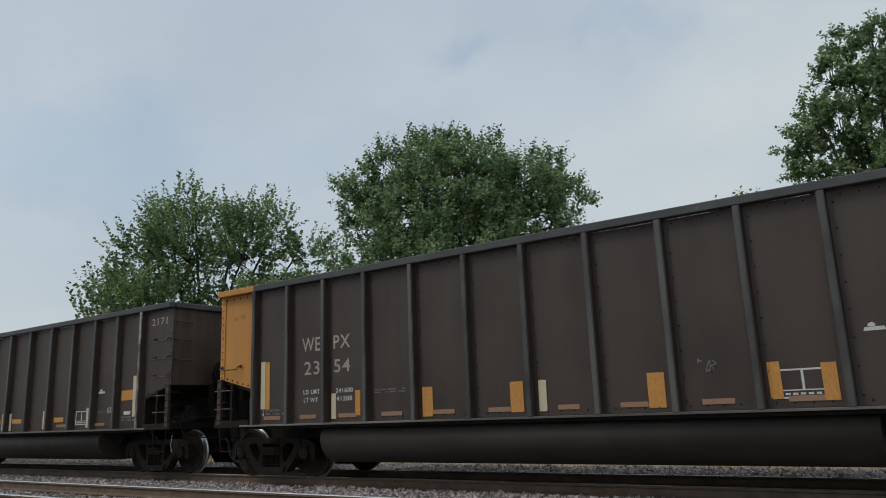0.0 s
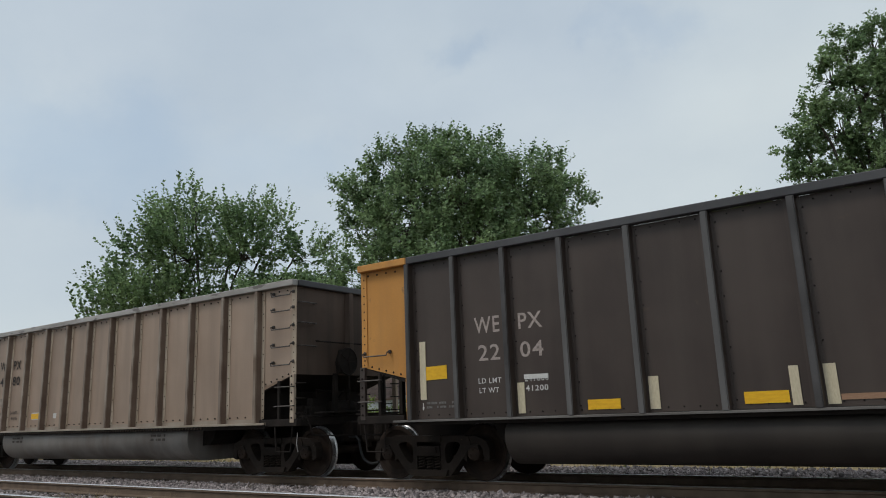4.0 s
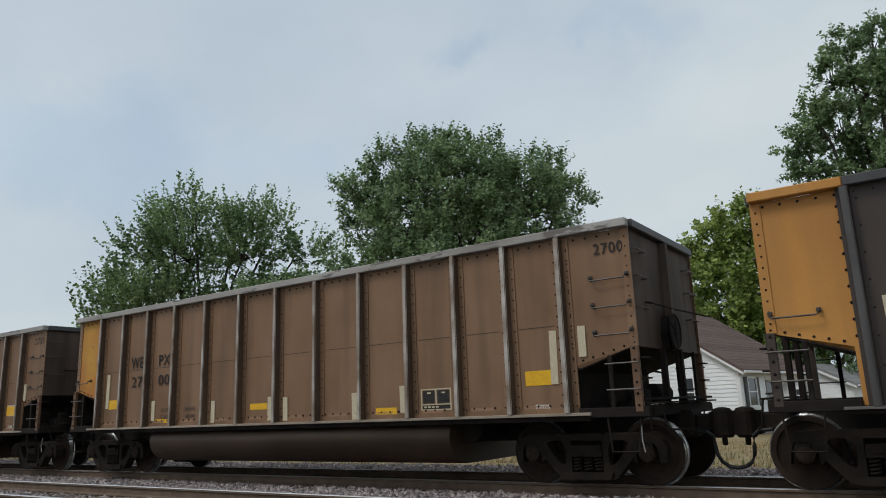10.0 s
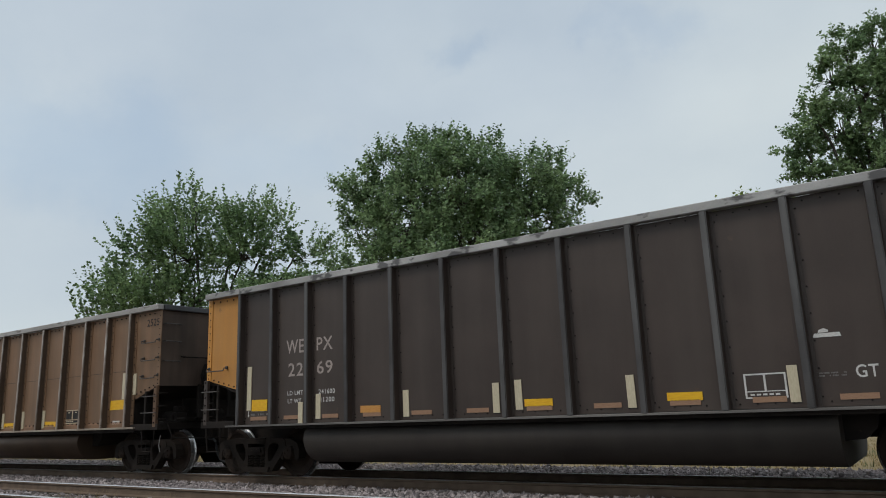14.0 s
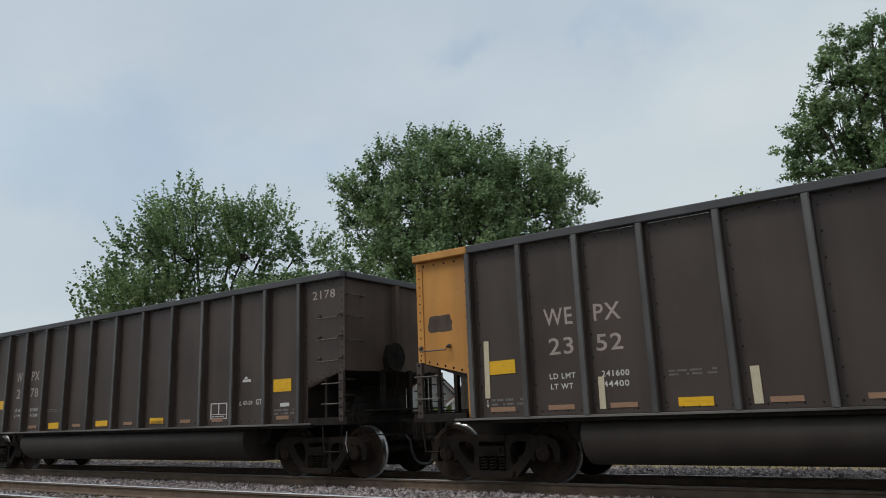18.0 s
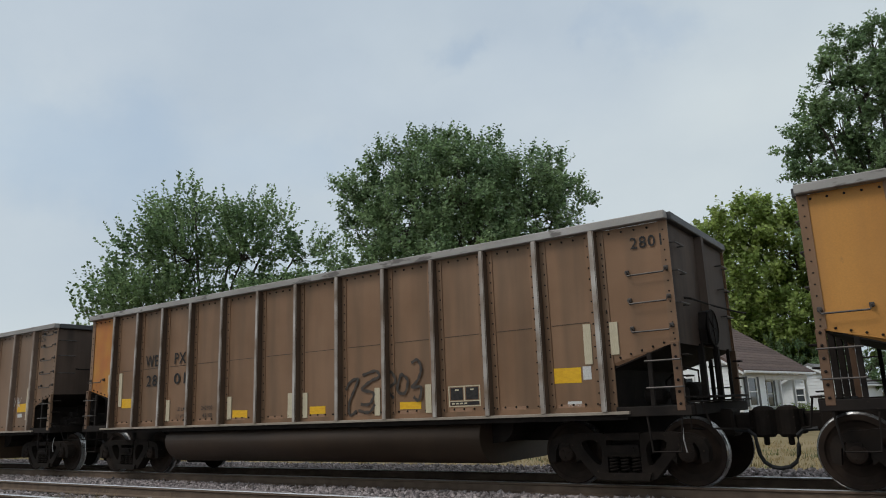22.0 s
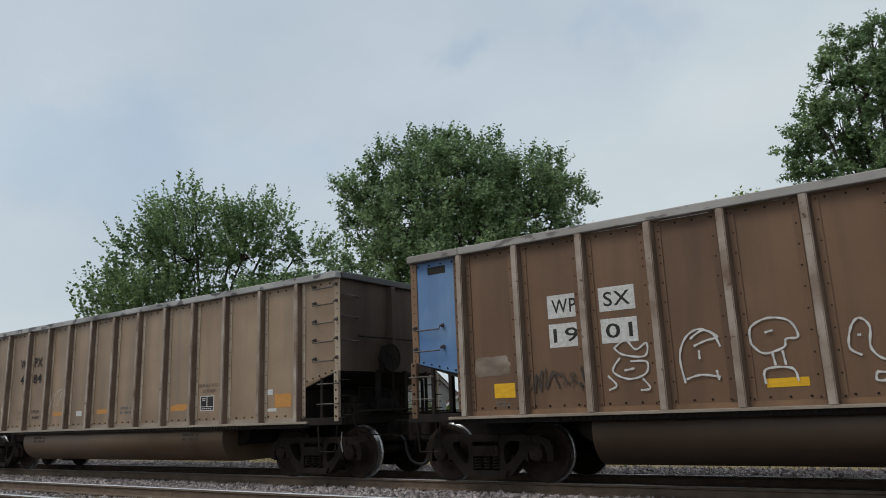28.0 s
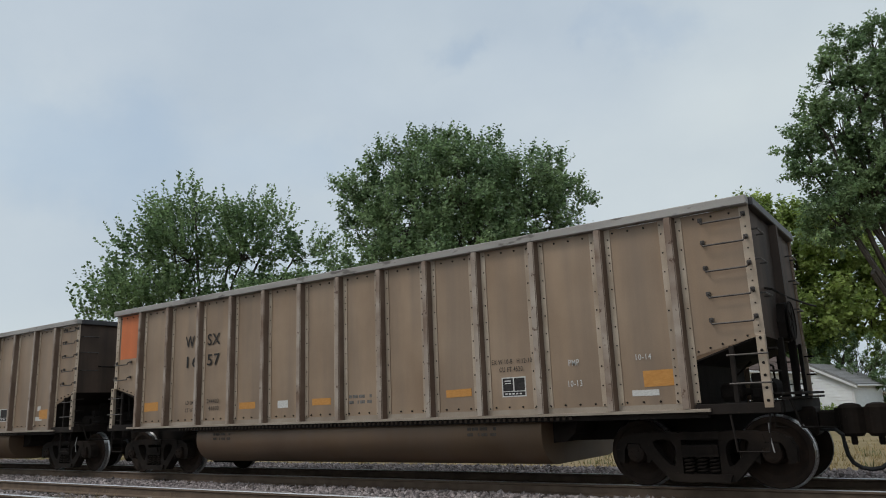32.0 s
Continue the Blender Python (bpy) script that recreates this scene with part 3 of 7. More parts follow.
def build_car(style):
    """One bathtub coal car; its middle at the origin, z from the rail heads, near side towards -y."""
    steel = style == "steel"
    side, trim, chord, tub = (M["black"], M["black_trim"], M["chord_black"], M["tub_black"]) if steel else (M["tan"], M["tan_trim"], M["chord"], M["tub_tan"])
    ribs = RIBS_ALU if style == "alu" else RIBS_STEEL
    car = new("coal_car")
    first = min(ribs)
    for d in (-1, 1):
        y = d * SHEET
        bm = bmesh.new()
        prism(bm, side_outline(first, HALF - 0.03), y - 0.006, y + 0.006)
        part("side_sheet", bm, side, car)
        bm = bmesh.new()
        prism(bm, side_outline(-HALF + 0.03, first - 0.004), y - 0.006, y + 0.006)
        part("end_panel", bm, side, car)
        # top chord: hollow square bar along each side, in two lengths
        for a, b, nm in ((first, HALF, "top_chord"), (-HALF, first - 0.003, "end_chord")):
            bm = bmesh.new()
            box(bm, a, b, min(y - d * 0.02, y + d * 0.128), max(y - d * 0.02, y + d * 0.128), 3.665, TOP, 0.012)
            part(nm, bm, chord, car)
        bm = bmesh.new()
        # sill: a thin lip under the ribs with a dark web below; the bare cars show a pale upright leg between the ribs
        lip0, lip1 = (1.0, 1.032) if steel else (1.022, 1.062)
        prism(bm, [(y + d * 0.13, lip0), (y + d * 0.13, lip1 - 0.008), (y + d * 0.12, lip1), (y - d * 0.05, lip1), (y - d * 0.05, lip0)], -6.5, 6.5, "x")
        part("side_sill", bm, M["worn_sill"] if steel else M["sill"], car)
        if not steel:
            bm = bmesh.new()
            box(bm, -6.28, 6.28, min(y + d * 0.006, y + d * 0.013), max(y + d * 0.006, y + d * 0.013), 1.063, 1.135)
            part("sill_leg", bm, M["sill"], car)
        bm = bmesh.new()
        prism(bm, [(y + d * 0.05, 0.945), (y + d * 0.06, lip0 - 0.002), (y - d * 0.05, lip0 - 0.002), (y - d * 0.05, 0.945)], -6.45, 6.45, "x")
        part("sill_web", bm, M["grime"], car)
        if style == "alu":
            # row of bolt heads along the web under the sill
            bm = bmesh.new()
            for j in range(92):
                bx = -4.6 + j * 0.1
                box(bm, bx - 0.022, bx + 0.022, min(y + d * 0.045, y + d * 0.075), max(y + d * 0.045, y + d * 0.075), 0.962, 1.004)
            o = part("sill_bolts", bm, M["tub_brown"], car)
            tagged(o, "row of square bolt heads", kind="stuff")
    if style == "seamed":
        # weld seam at half height, panel by panel
        xs = sorted(ribs)
        for a, b in list(zip(xs, xs[1:])):
            bm = bmesh.new()
            box(bm, a + 0.17, b - 0.17, -SHEET - 0.010, -SHEET - 0.006, 2.338, 2.349)
            part("weld_seam", bm, M["tub_dun"], car)
    # ribs, deeper towards the sill
    bm = bmesh.new()
    w, crown_w = (0.058, 0.046) if steel else (0.078, 0.05) if style == "alu" else (0.05, 0.042)
    deep0, deep1 = (0.13, 0.12) if steel else (0.128, 0.115) if style == "alu" else (0.15, 0.125)
    base_z = 1.034 if steel else 1.066
    lo = [bm.verts.new(v) for v in ((-w, 0, base_z), (-crown_w, -deep0, base_z), (crown_w, -deep0, base_z), (w, 0, base_z))]
    hi = [bm.verts.new(v) for v in ((-w, 0, 3.664), (-crown_w, -deep1, 3.664), (crown_w, -deep1, 3.664), (w, 0, 3.664))]
    for i in range(3):
        bm.faces.new((lo[i], lo[i + 1], hi[i + 1], hi[i]))
    bm.faces.new(lo[::-1])
    bm.faces.new(hi)
    bm.faces.new((lo[3], lo[0], hi[0], hi[3]))
    bmesh.ops.bevel(bm, geom=[e for e in bm.edges if abs(e.verts[0].co.z - e.verts[1].co.z) > 1 and e.verts[0].co.y < -0.05], offset=0.012, segments=2, affect="EDGES")
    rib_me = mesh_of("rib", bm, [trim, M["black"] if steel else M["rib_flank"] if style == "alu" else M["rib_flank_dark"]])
    # side faces take the darker slot, painted-in shade; the crown keeps its own paint
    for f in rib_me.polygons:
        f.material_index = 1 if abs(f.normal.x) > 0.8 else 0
    # flange strips either side, in the colour of the sheet
    bm = bmesh.new()
    fw = 0.10 if steel else 0.162 if style == "alu" else 0.15
    for a, b in ((-fw, -w - 0.001), (w + 0.001, fw)):
        box(bm, a, b, -0.008 if steel else -0.014, 0, 1.036 if steel else 1.138, 3.66)
    flange_me = mesh_of("rib_flange", bm, side)
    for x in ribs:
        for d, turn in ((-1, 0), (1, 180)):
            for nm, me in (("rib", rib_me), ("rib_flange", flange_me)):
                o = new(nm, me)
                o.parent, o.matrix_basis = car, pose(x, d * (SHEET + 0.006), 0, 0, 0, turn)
    # rivets along the flanges, the chord and the sill
    bm = bmesh.new()
    pts = []
    for n_rib, x in enumerate(ribs):
        off = 0.12 if steel else fw - 0.032 if style == "alu" else fw - 0.04
        for s in (-1, 1):
            z = 1.16
            while z < 3.62:
                if not steel or s > 0:
                    pts.append((x + s * off, z))
                close = style == "alu" and ((abs(x) > 6 and z < 1.75) or (n_rib % 3 == 0 and z > 3.0))
                z += 0.336 if steel else 0.165 if style == "seamed" else 0.115 if close else 0.27
    x = -7.1
    while x < 7.1:
        pts.append((x, 3.60))
        if abs(x) < 6.25:
            pts.append((x, 1.10 if steel else 1.175))
        x += 0.21 if steel else 0.19 if style == "seamed" else 0.235
    for i in range(6):
        pts += [(d * (6.4 + i * 0.16), 1.80 + i * 0.04) for d in (-1, 1)]
    for k in range(11):
        pts += [(d * 7.19, 2.08 + k * 0.145) for d in (-1, 1)]
    r = 0.014 if steel else 0.019 if style == "seamed" else 0.017
    big = 0.022 if steel else r
    for d in (-1, 1):
        pts += [(d * 6.26, 1.85 + k * 0.2) for k in range(9)]
    small = r
    for x, z in pts:
        r = big if x < first or x > 7.1 else small
        y = -SHEET - (0.022 if not steel or abs(x) > 7.1 else 0.012)
        q = [bm.verts.new((x + r * math.cos(a), -SHEET - 0.005, z + r * math.sin(a))) for a in (0.5, 1.76, 3.02, 4.27, 5.53)]
        c = [bm.verts.new((x + 0.6 * r * math.cos(a), y - 0.007, z + 0.6 * r * math.sin(a))) for a in (0.5, 1.76, 3.02, 4.27, 5.53)]
        for i in range(5):
            bm.faces.new((q[i], q[(i + 1) % 5], c[(i + 1) % 5], c[i]))
        bm.faces.new(c)
    o = part("rivets", bm, M["grime"], car)
    tagged(o, "rows of small dark rivet heads", kind="stuff")
    # ends
    for d in (-1, 1):
        x = d * (HALF - 0.05)
        bm = bmesh.new()
        box(bm, x - 0.006, x + 0.006, -SHEET, SHEET, 1.95, 3.67)
        part("end_sheet", bm, M["soot"], car)
        bm = bmesh.new()
        prism(bm, [(x, -0.09), (x + d * 0.11, -0.06), (x + d * 0.11, 0.06), (x, 0.09)], 1.95, 3.66, "z")
        part("end_post", bm, M["soot"], car)
        if not steel:
            # long rod across the end, bent out at its tip
            bm = bmesh.new()
            rod(bm, [(x, -0.95, 2.62), (x + d * 0.09, -0.92, 2.60), (x + d * 0.10, 0.2, 2.60), (x + d * 0.22, 1.3, 2.58), (x + d * 0.27, 1.62, 2.58)], 0.016, 5)
            part("end_rod", bm, M["grime"], car)
        bm = bmesh.new()
        box(bm, min(x - d * 0.02, x + d * 0.10), max(x - d * 0.02, x + d * 0.10), -SHEET + 0.02, SHEET - 0.02, 3.665, TOP - 0.004, 0.012)
        part("end_top_chord", bm, M["chord_black"], car)
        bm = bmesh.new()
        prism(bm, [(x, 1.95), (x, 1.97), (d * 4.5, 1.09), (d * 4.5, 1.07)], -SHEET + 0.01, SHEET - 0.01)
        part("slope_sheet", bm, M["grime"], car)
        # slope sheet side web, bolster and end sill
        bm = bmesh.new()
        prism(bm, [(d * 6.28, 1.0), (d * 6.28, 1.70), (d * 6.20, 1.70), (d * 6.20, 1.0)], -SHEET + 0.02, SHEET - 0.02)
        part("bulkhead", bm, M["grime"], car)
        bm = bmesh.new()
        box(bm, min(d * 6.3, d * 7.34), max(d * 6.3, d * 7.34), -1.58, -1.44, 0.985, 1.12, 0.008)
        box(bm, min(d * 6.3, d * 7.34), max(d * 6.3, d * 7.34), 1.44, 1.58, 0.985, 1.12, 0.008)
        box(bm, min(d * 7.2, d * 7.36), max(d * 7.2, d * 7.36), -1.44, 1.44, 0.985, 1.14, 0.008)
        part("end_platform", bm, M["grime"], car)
        for y in (-1.55, 1.55):
            # ladder post at the corner, with its angle flange up the side
            bm = bmesh.new()
            box(bm, min(d * 7.15, d * 7.26), max(d * 7.15, d * 7.26), y - 0.035, y + 0.035, 1.05, 1.96, 0.006)
            part("corner_post", bm, side if steel else trim, car)
            bm = bmesh.new()
            for k in range(6):
                lathe(bm, [(0.02, 0.0), (0.02, 0.012), (0.008, 0.02)], (d * 7.205, 0, 1.14 + k * 0.155), "y", 6)
            bmesh.ops.transform(bm, matrix=Matrix.Translation((0, y + (0.034 if y > 0 else -0.034), 0)) @ Matrix.Diagonal((1, 1 if y > 0 else -1, 1, 1)), verts=bm.verts)
            tagged(part("post_bolts", bm, M["grime"], car), "column of dark bolt heads", kind="stuff")
            bm = bmesh.new()
            s = -1 if y < 0 else 1
            box(bm, min(d * 7.13, d * 7.255), max(d * 7.13, d * 7.255), min(s * (SHEET + 0.007), s * (SHEET + 0.022)), max(s * (SHEET + 0.007), s * (SHEET + 0.022)), 1.96, 3.66)
            part("corner_strip" if d > 0 else "end_strip", bm, side if steel else trim, car)
            bm = bmesh.new()
            box(bm, min(d * 6.80, d * 6.86), max(d * 6.80, d * 6.86), y - 0.025, y + 0.025, 1.12, 1.84, 0.005)
            part("stanchion", bm, M["grime"], car)
            for z in (1.36, 1.72):
                bm = bmesh.new()
                rod(bm, [(d * 6.78, y - s * -0.03, z), (d * 6.78, y + s * 0.08, z), (d * 7.27, y + s * 0.08, z), (d * 7.27, y - s * -0.03, z)], 0.013)
                part("rung", bm, M["steel"], car)
            # stirrup step below the corner
            bm = bmesh.new()
            rod(bm, [(d * 6.72, y, 1.0), (d * 6.76, y, 0.52), (d * 7.14, y, 0.52), (d * 7.20, y, 1.0)], 0.016)
            part("stirrup_step", bm, M["grime"], car)
            grabs = (2.13, 2.53, 2.93) if style != "alu" else (2.14, 2.49, 2.84, 3.19, 3.50)
            for z in (grabs if d > 0 else (2.14,) if style != "alu" else (2.14, 2.49)):
                bm = bmesh.new()
                rod(bm, [(d * 6.62, s * SHEET, z + 0.06), (d * 6.62, s * (SHEET + 0.1), z + 0.05), (d * 6.64, s * (SHEET + 0.1), z), (d * 7.16, s * (SHEET + 0.1), z), (d * 7.18, s * (SHEET + 0.1), z + 0.05), (d * 7.18, s * SHEET, z + 0.06)], 0.013)
                for gx in (6.62, 7.18):
                    box(bm, d * gx - 0.028, d * gx + 0.028, min(s * (SHEET + 0.008), s * (SHEET + 0.05)), max(s * (SHEET + 0.008), s * (SHEET + 0.05)), z + 0.03, z + 0.09, 0.008)
                part("grab_iron", bm, M["steel"], car)
            for z in (2.5, 2.95, 3.35):
                bm = bmesh.new()
                rod(bm, [(x, y * 0.93, z), (x + d * 0.1, y * 0.93, z), (x + d * 0.1, y * 0.66, z), (x, y * 0.66, z)], 0.013)
                part("end_grab_iron", bm, M["steel"], car)
        if d > 0:
            bm = bmesh.new()
            rod(bm, [(7.12, -1.34, 0.86), (7.13, -1.38, 0.66), (7.15, -1.36, 0.5)], 0.009, 5)
            part("release_rod", bm, M["bright_steel"], car, "pale hanging brake release rod")
        # platform uprights, hose and pipe work, coupling gear
        for y, thick in ((-0.42, 0.05), (0.42, 0.05)):
            bm = bmesh.new()
            box(bm, min(d * 7.19, d * 7.27), max(d * 7.19, d * 7.27), y - thick, y + thick, 1.1, 1.98, 0.005)
            part("platform_upright", bm, M["grime"], car)
        bm = bmesh.new()
        box(bm, min(d * 7.2, d * 7.25), max(d * 7.2, d * 7.25), 1.125, 1.175, 1.12, 1.97, 0.004)
        part("end_stanchion", bm, M["grime"], car)
        for s in (-1, 1):
            for z in (1.22, 1.5, 1.78):
                bm = bmesh.new()
                rod(bm, [(d * 7.24, s * 1.34, z), (d * 7.35, s * 1.36, z), (d * 7.35, s * 1.53, z), (d * 7.24, s * 1.54, z)], 0.012, 5)
                part("end_rung", bm, M["grime"], car)
        bm = bmesh.new()
        rod(bm, [(d * 7.3, -1.5, 1.16), (d * 7.42, -1.5, 1.16), (d * 7.42, 1.5, 1.16), (d * 7.3, 1.5, 1.16)], 0.016)
        rod(bm, [(d * 7.42, -1.4, 1.16), (d * 7.5, -1.3, 0.8), (d * 7.8, -0.1, 0.74)], 0.016)
        part("uncoupling_lever", bm, M["grime"], car)
        bm = bmesh.new()
        box(bm, min(d * 7.2, d * 7.52), max(d * 7.2, d * 7.52), -0.26, 0.26, 0.64, 1.03, 0.03)
        box(bm, min(d * 7.51, d * 7.80), max(d * 7.51, d * 7.80), -0.12, 0.12, 0.70, 0.97, 0.03)
        prism(bm, [(d * 7.74, -0.2), (d * 7.86, -0.31), (d * 8.0, -0.33), (d * 8.09, -0.24), (d * 8.10, -0.1), (d * 8.06, 0.0), (d * 8.02, 0.05), (d * 8.08, 0.21), (d * 7.9, 0.25), (d * 7.76, 0.16)], 0.67, 1.0, "z")
        lathe(bm, [(0.12, 0.63), (0.15, 0.67), (0.15, 1.0), (0.12, 1.04), (0.04, 1.06)], (d * 7.93, -0.2, 0), "z", 14)
        lathe(bm, [(0.03, 0.52), (0.04, 0.54), (0.04, 0.66)], (d * 7.93, -0.2, 0), "z", 8)
        part("coupler", bm, M["truck"], car, "dark rusty knuckle coupler")
        bm = bmesh.new()
        ys = -0.32 if d > 0 else -0.28
        rod(bm, [(d * 7.56, ys - 0.06, 0.74), (d * 7.74, ys - 0.06, 0.73), (d * 7.82, ys - 0.06, 0.66), (d * 7.83, ys - 0.04, 0.52), (d * 7.845, ys - 0.02, 0.40), (d * 7.89, ys, 0.30), (d * 7.98, ys + 0.02, 0.235), (d * 8.10, -0.30, 0.215)], 0.028, 8)
        part("air_hose", bm, M["hose"], car, "black rubber brake hose")
        build_truck(car, d * 6.16)
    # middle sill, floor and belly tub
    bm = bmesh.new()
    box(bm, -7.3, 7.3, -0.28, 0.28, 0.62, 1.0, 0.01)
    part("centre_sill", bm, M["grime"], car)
    bm = bmesh.new()
    box(bm, -6.2, 6.2, -SHEET + 0.01, SHEET - 0.01, 1.0, 1.07)
    part("floor", bm, M["inside"], car)
    section = ([(-1.28, 0.985), (-1.40, 0.95), (-1.475, 0.86), (-1.50, 0.76)] if style != "alu" else [(-1.44, 0.985), (-1.48, 0.93), (-1.497, 0.85), (-1.50, 0.76)]) + [(-1.50 + 0.52 * (1 - math.cos(a)), 0.76 - 0.46 * math.sin(a)) for a in [k * math.pi / 20 for k in range(1, 11)]]
    section = section + [(-y, z) for y, z in section[::-1]]
    bm = bmesh.new()
    back, front = (-4.42, 4.48) if steel else (-4.12, 3.98)
    prism(bm, section, back, front, "x")
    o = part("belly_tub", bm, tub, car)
    for f in o.data.polygons:
        f.use_smooth = abs(f.normal.x) < 0.5
    for d in (-1, 1):
        bm = bmesh.new()
        x0 = back if d < 0 else front
        prism(bm, [(x0, 0.985), (x0, 0.62), (x0 + d * 0.22, 0.64), (x0 + d * 0.36, 0.76), (x0 + d * 0.42, 0.985)], -1.1, 1.1)
        part("tub_end", bm, M["grime"], car)
    # brake gear on the leading platform
    bm = bmesh.new()
    lathe(bm, [(0.03, -0.42), (0.12, -0.40), (0.15, -0.34), (0.15, 0.22), (0.13, 0.30), (0.06, 0.34)], (6.92, 0.15, 1.30), "y", 16)
    part("air_reservoir", bm, M["grime"], car)
    bm = bmesh.new()
    lathe(bm, [(0.10, -0.16), (0.13, -0.14), (0.13, 0.12), (0.05, 0.16), (0.03, 0.4)], (6.62, -0.75, 1.26), "x", 14)
    part("brake_cylinder", bm, M["grime"], car)
    bm = bmesh.new()
    box(bm, 6.86, 7.06, -0.92, -0.62, 1.13, 1.36, 0.02)
    box(bm, 6.9, 7.0, -0.98, -0.92, 1.18, 1.3, 0.01)
    box(bm, 6.88, 7.04, -0.88, -0.68, 1.36, 1.5, 0.02)
    part("brake_valve", bm, M["grime"], car)
    for points in ([(6.98, -0.7, 1.5), (6.98, -0.7, 1.66), (6.98, 0.2, 1.62), (6.98, 0.2, 1.44)], [(7.02, -0.9, 1.2), (7.14, -1.0, 1.14), (7.14, -1.0, 0.8), (7.4, -0.5, 0.74)], [(6.62, -0.5, 1.2), (6.4, 0.3, 1.16), (6.34, 0.6, 1.5), (6.6, 0.6, 1.72)]):
        bm = bmesh.new()
        rod(bm, points, 0.017, 5)
        part("brake_pipe", bm, M["grime"], car)
    bm = bmesh.new()
    lathe(bm, [(0.27, 7.36), (0.285, 7.375), (0.27, 7.39), (0.255, 7.375)], (0, -0.18, 2.22), "x", 24)
    for k in range(5):
        a = k * math.tau / 5
        rod(bm, [(7.38, -0.18, 2.22), (7.37, -0.18 + 0.26 * math.cos(a), 2.22 + 0.26 * math.sin(a))], 0.012, 4)
    part("hand_brake_wheel", bm, M["grime"], car)
    bm = bmesh.new()
    prism(bm, [(-0.36, 1.98), (0.02, 1.98), (0.06, 2.1), (0.04, 2.42), (-0.1, 2.5), (-0.3, 2.46), (-0.4, 2.2)], 7.22, 7.33, "x")
    part("hand_brake_box", bm, M["grime"], car)
    bm = bmesh.new()
    rod(bm, [(7.36, -0.14, 1.99), (7.36, -0.12, 1.5), (7.3, -0.1, 1.05)], 0.022, 5)
    part("brake_chain_rod", bm, M["grime"], car)
    bm = bmesh.new()
    box(bm, 7.22, 7.5, -1.0, 1.0, 1.2, 1.235, 0.004)
    part("brake_step", bm, M["grime"], car)
    return car


def dress(car, **mats):
    """Gives named parts of one car their own paint."""
    for o in car.children:
        key = o.name.split(".")[0]
        if key in mats:
            o.material_slots[0].link = "OBJECT"
            o.material_slots[0].material = M[mats[key]]


def train_at(t):
    """How far the rear end of the first car has come at t seconds."""
    return -12.511 + 9.0043 * t + 0.015045 * t * t


# ---- markings on the cars ----
def text_shapes(words):
    """Flat meshes of words in the built-in font, each fitted to a box of one by one metre, facing -y."""
    dg_obs = []
    for word in words:
        c = bpy.data.curves.new("lettering", "FONT")
        c.body, c.size, c.offset, c.resolution_u, c.space_character = word, 1.0, 0.011, 3, 1.12
        dg_obs.append(new("lettering", c))
    dg = bpy.context.evaluated_depsgraph_get()
    made = {}
    for word, o in zip(words, dg_obs):
        me = bpy.data.meshes.new_from_object(o.evaluated_get(dg))
        co = np.empty(len(me.vertices) * 3)
        me.vertices.foreach_get("co", co)
        co = co.reshape(-1, 3)
        lo, hi = co.min(0), co.max(0)
        out = np.zeros_like(co)
        out[:, 0] = (co[:, 0] - lo[0]) / (hi[0] - lo[0]) - 0.5
        out[:, 2] = (co[:, 1] - lo[1]) / (hi[1] - lo[1]) - 0.5
        # one mesh a glyph in the large words; small print stays whole
        root = list(range(len(out)))

        def top(i):
            while root[i] != i:
                i = root[i]
            return i
        faces = [list(f.vertices) for f in me.polygons]
        for f in faces:
            for i in f[1:]:
                root[top(i)] = top(f[0])
        groups = {}
        for f in faces:
            groups.setdefault(top(f[0]) if len(word) in (2, 4) else 0, []).append(f)
        made[word] = []
        for fs in groups.values():
            used = sorted({i for f in fs for i in f})
            at = {i: j for j, i in enumerate(used)}
            glyph = bpy.data.meshes.new("lettering")
            glyph.from_pydata([tuple(out[i]) for i in used], [], [[at[i] for i in f] for f in fs])
            glyph.materials.append(M["white_paint"])
            made[word].append(glyph)
        bpy.data.meshes.remove(me)
        curve = o.data
        bpy.data.objects.remove(o)
        bpy.data.curves.remove(curve)
    return made


def unit_plate(mat):
    bm = bmesh.new()
    box(bm, -0.5, 0.5, -0.5, 0.5, -0.5, 0.5)
    return mesh_of("reflector", bm, mat)


def frame_mesh(dark):
    """A stencilled box with a divided field; the dark sort has black plates inside a white border."""
    bm = bmesh.new()
    y0, y1 = -0.5, 0.5
    for x0, x1, z0, z1 in ((-0.5, 0.5, 0.44, 0.5), (-0.5, 0.5, -0.5, -0.44), (-0.5, -0.455, -0.44, 0.44), (0.455, 0.5, -0.44, 0.44), (-0.03, 0.02, -0.2, 0.44), (-0.455, 0.455, -0.24, -0.2)):
        box(bm, x0, x1, y0, y1, z0, z1)
    for k in range(5):
        box(bm, -0.38 + k * 0.15, -0.28 + k * 0.15, y0, y1, -0.38, -0.31)
    if dark:
        box(bm, -0.38, -0.12, y0, y1, 0.28, 0.34)
        box(bm, -0.38, -0.12, y0, y1, 0.16, 0.21)
    n = len(bm.faces)
    if dark:
        box(bm, -0.455, 0.455, -0.1, 0.5, -0.44, 0.44)
    me = mesh_of("lubrication_plate", bm, [M["white_paint"], M["dark_paint"]])
    for f in me.polygons:
        if f.index >= n:
            f.material_index = 1
    return me


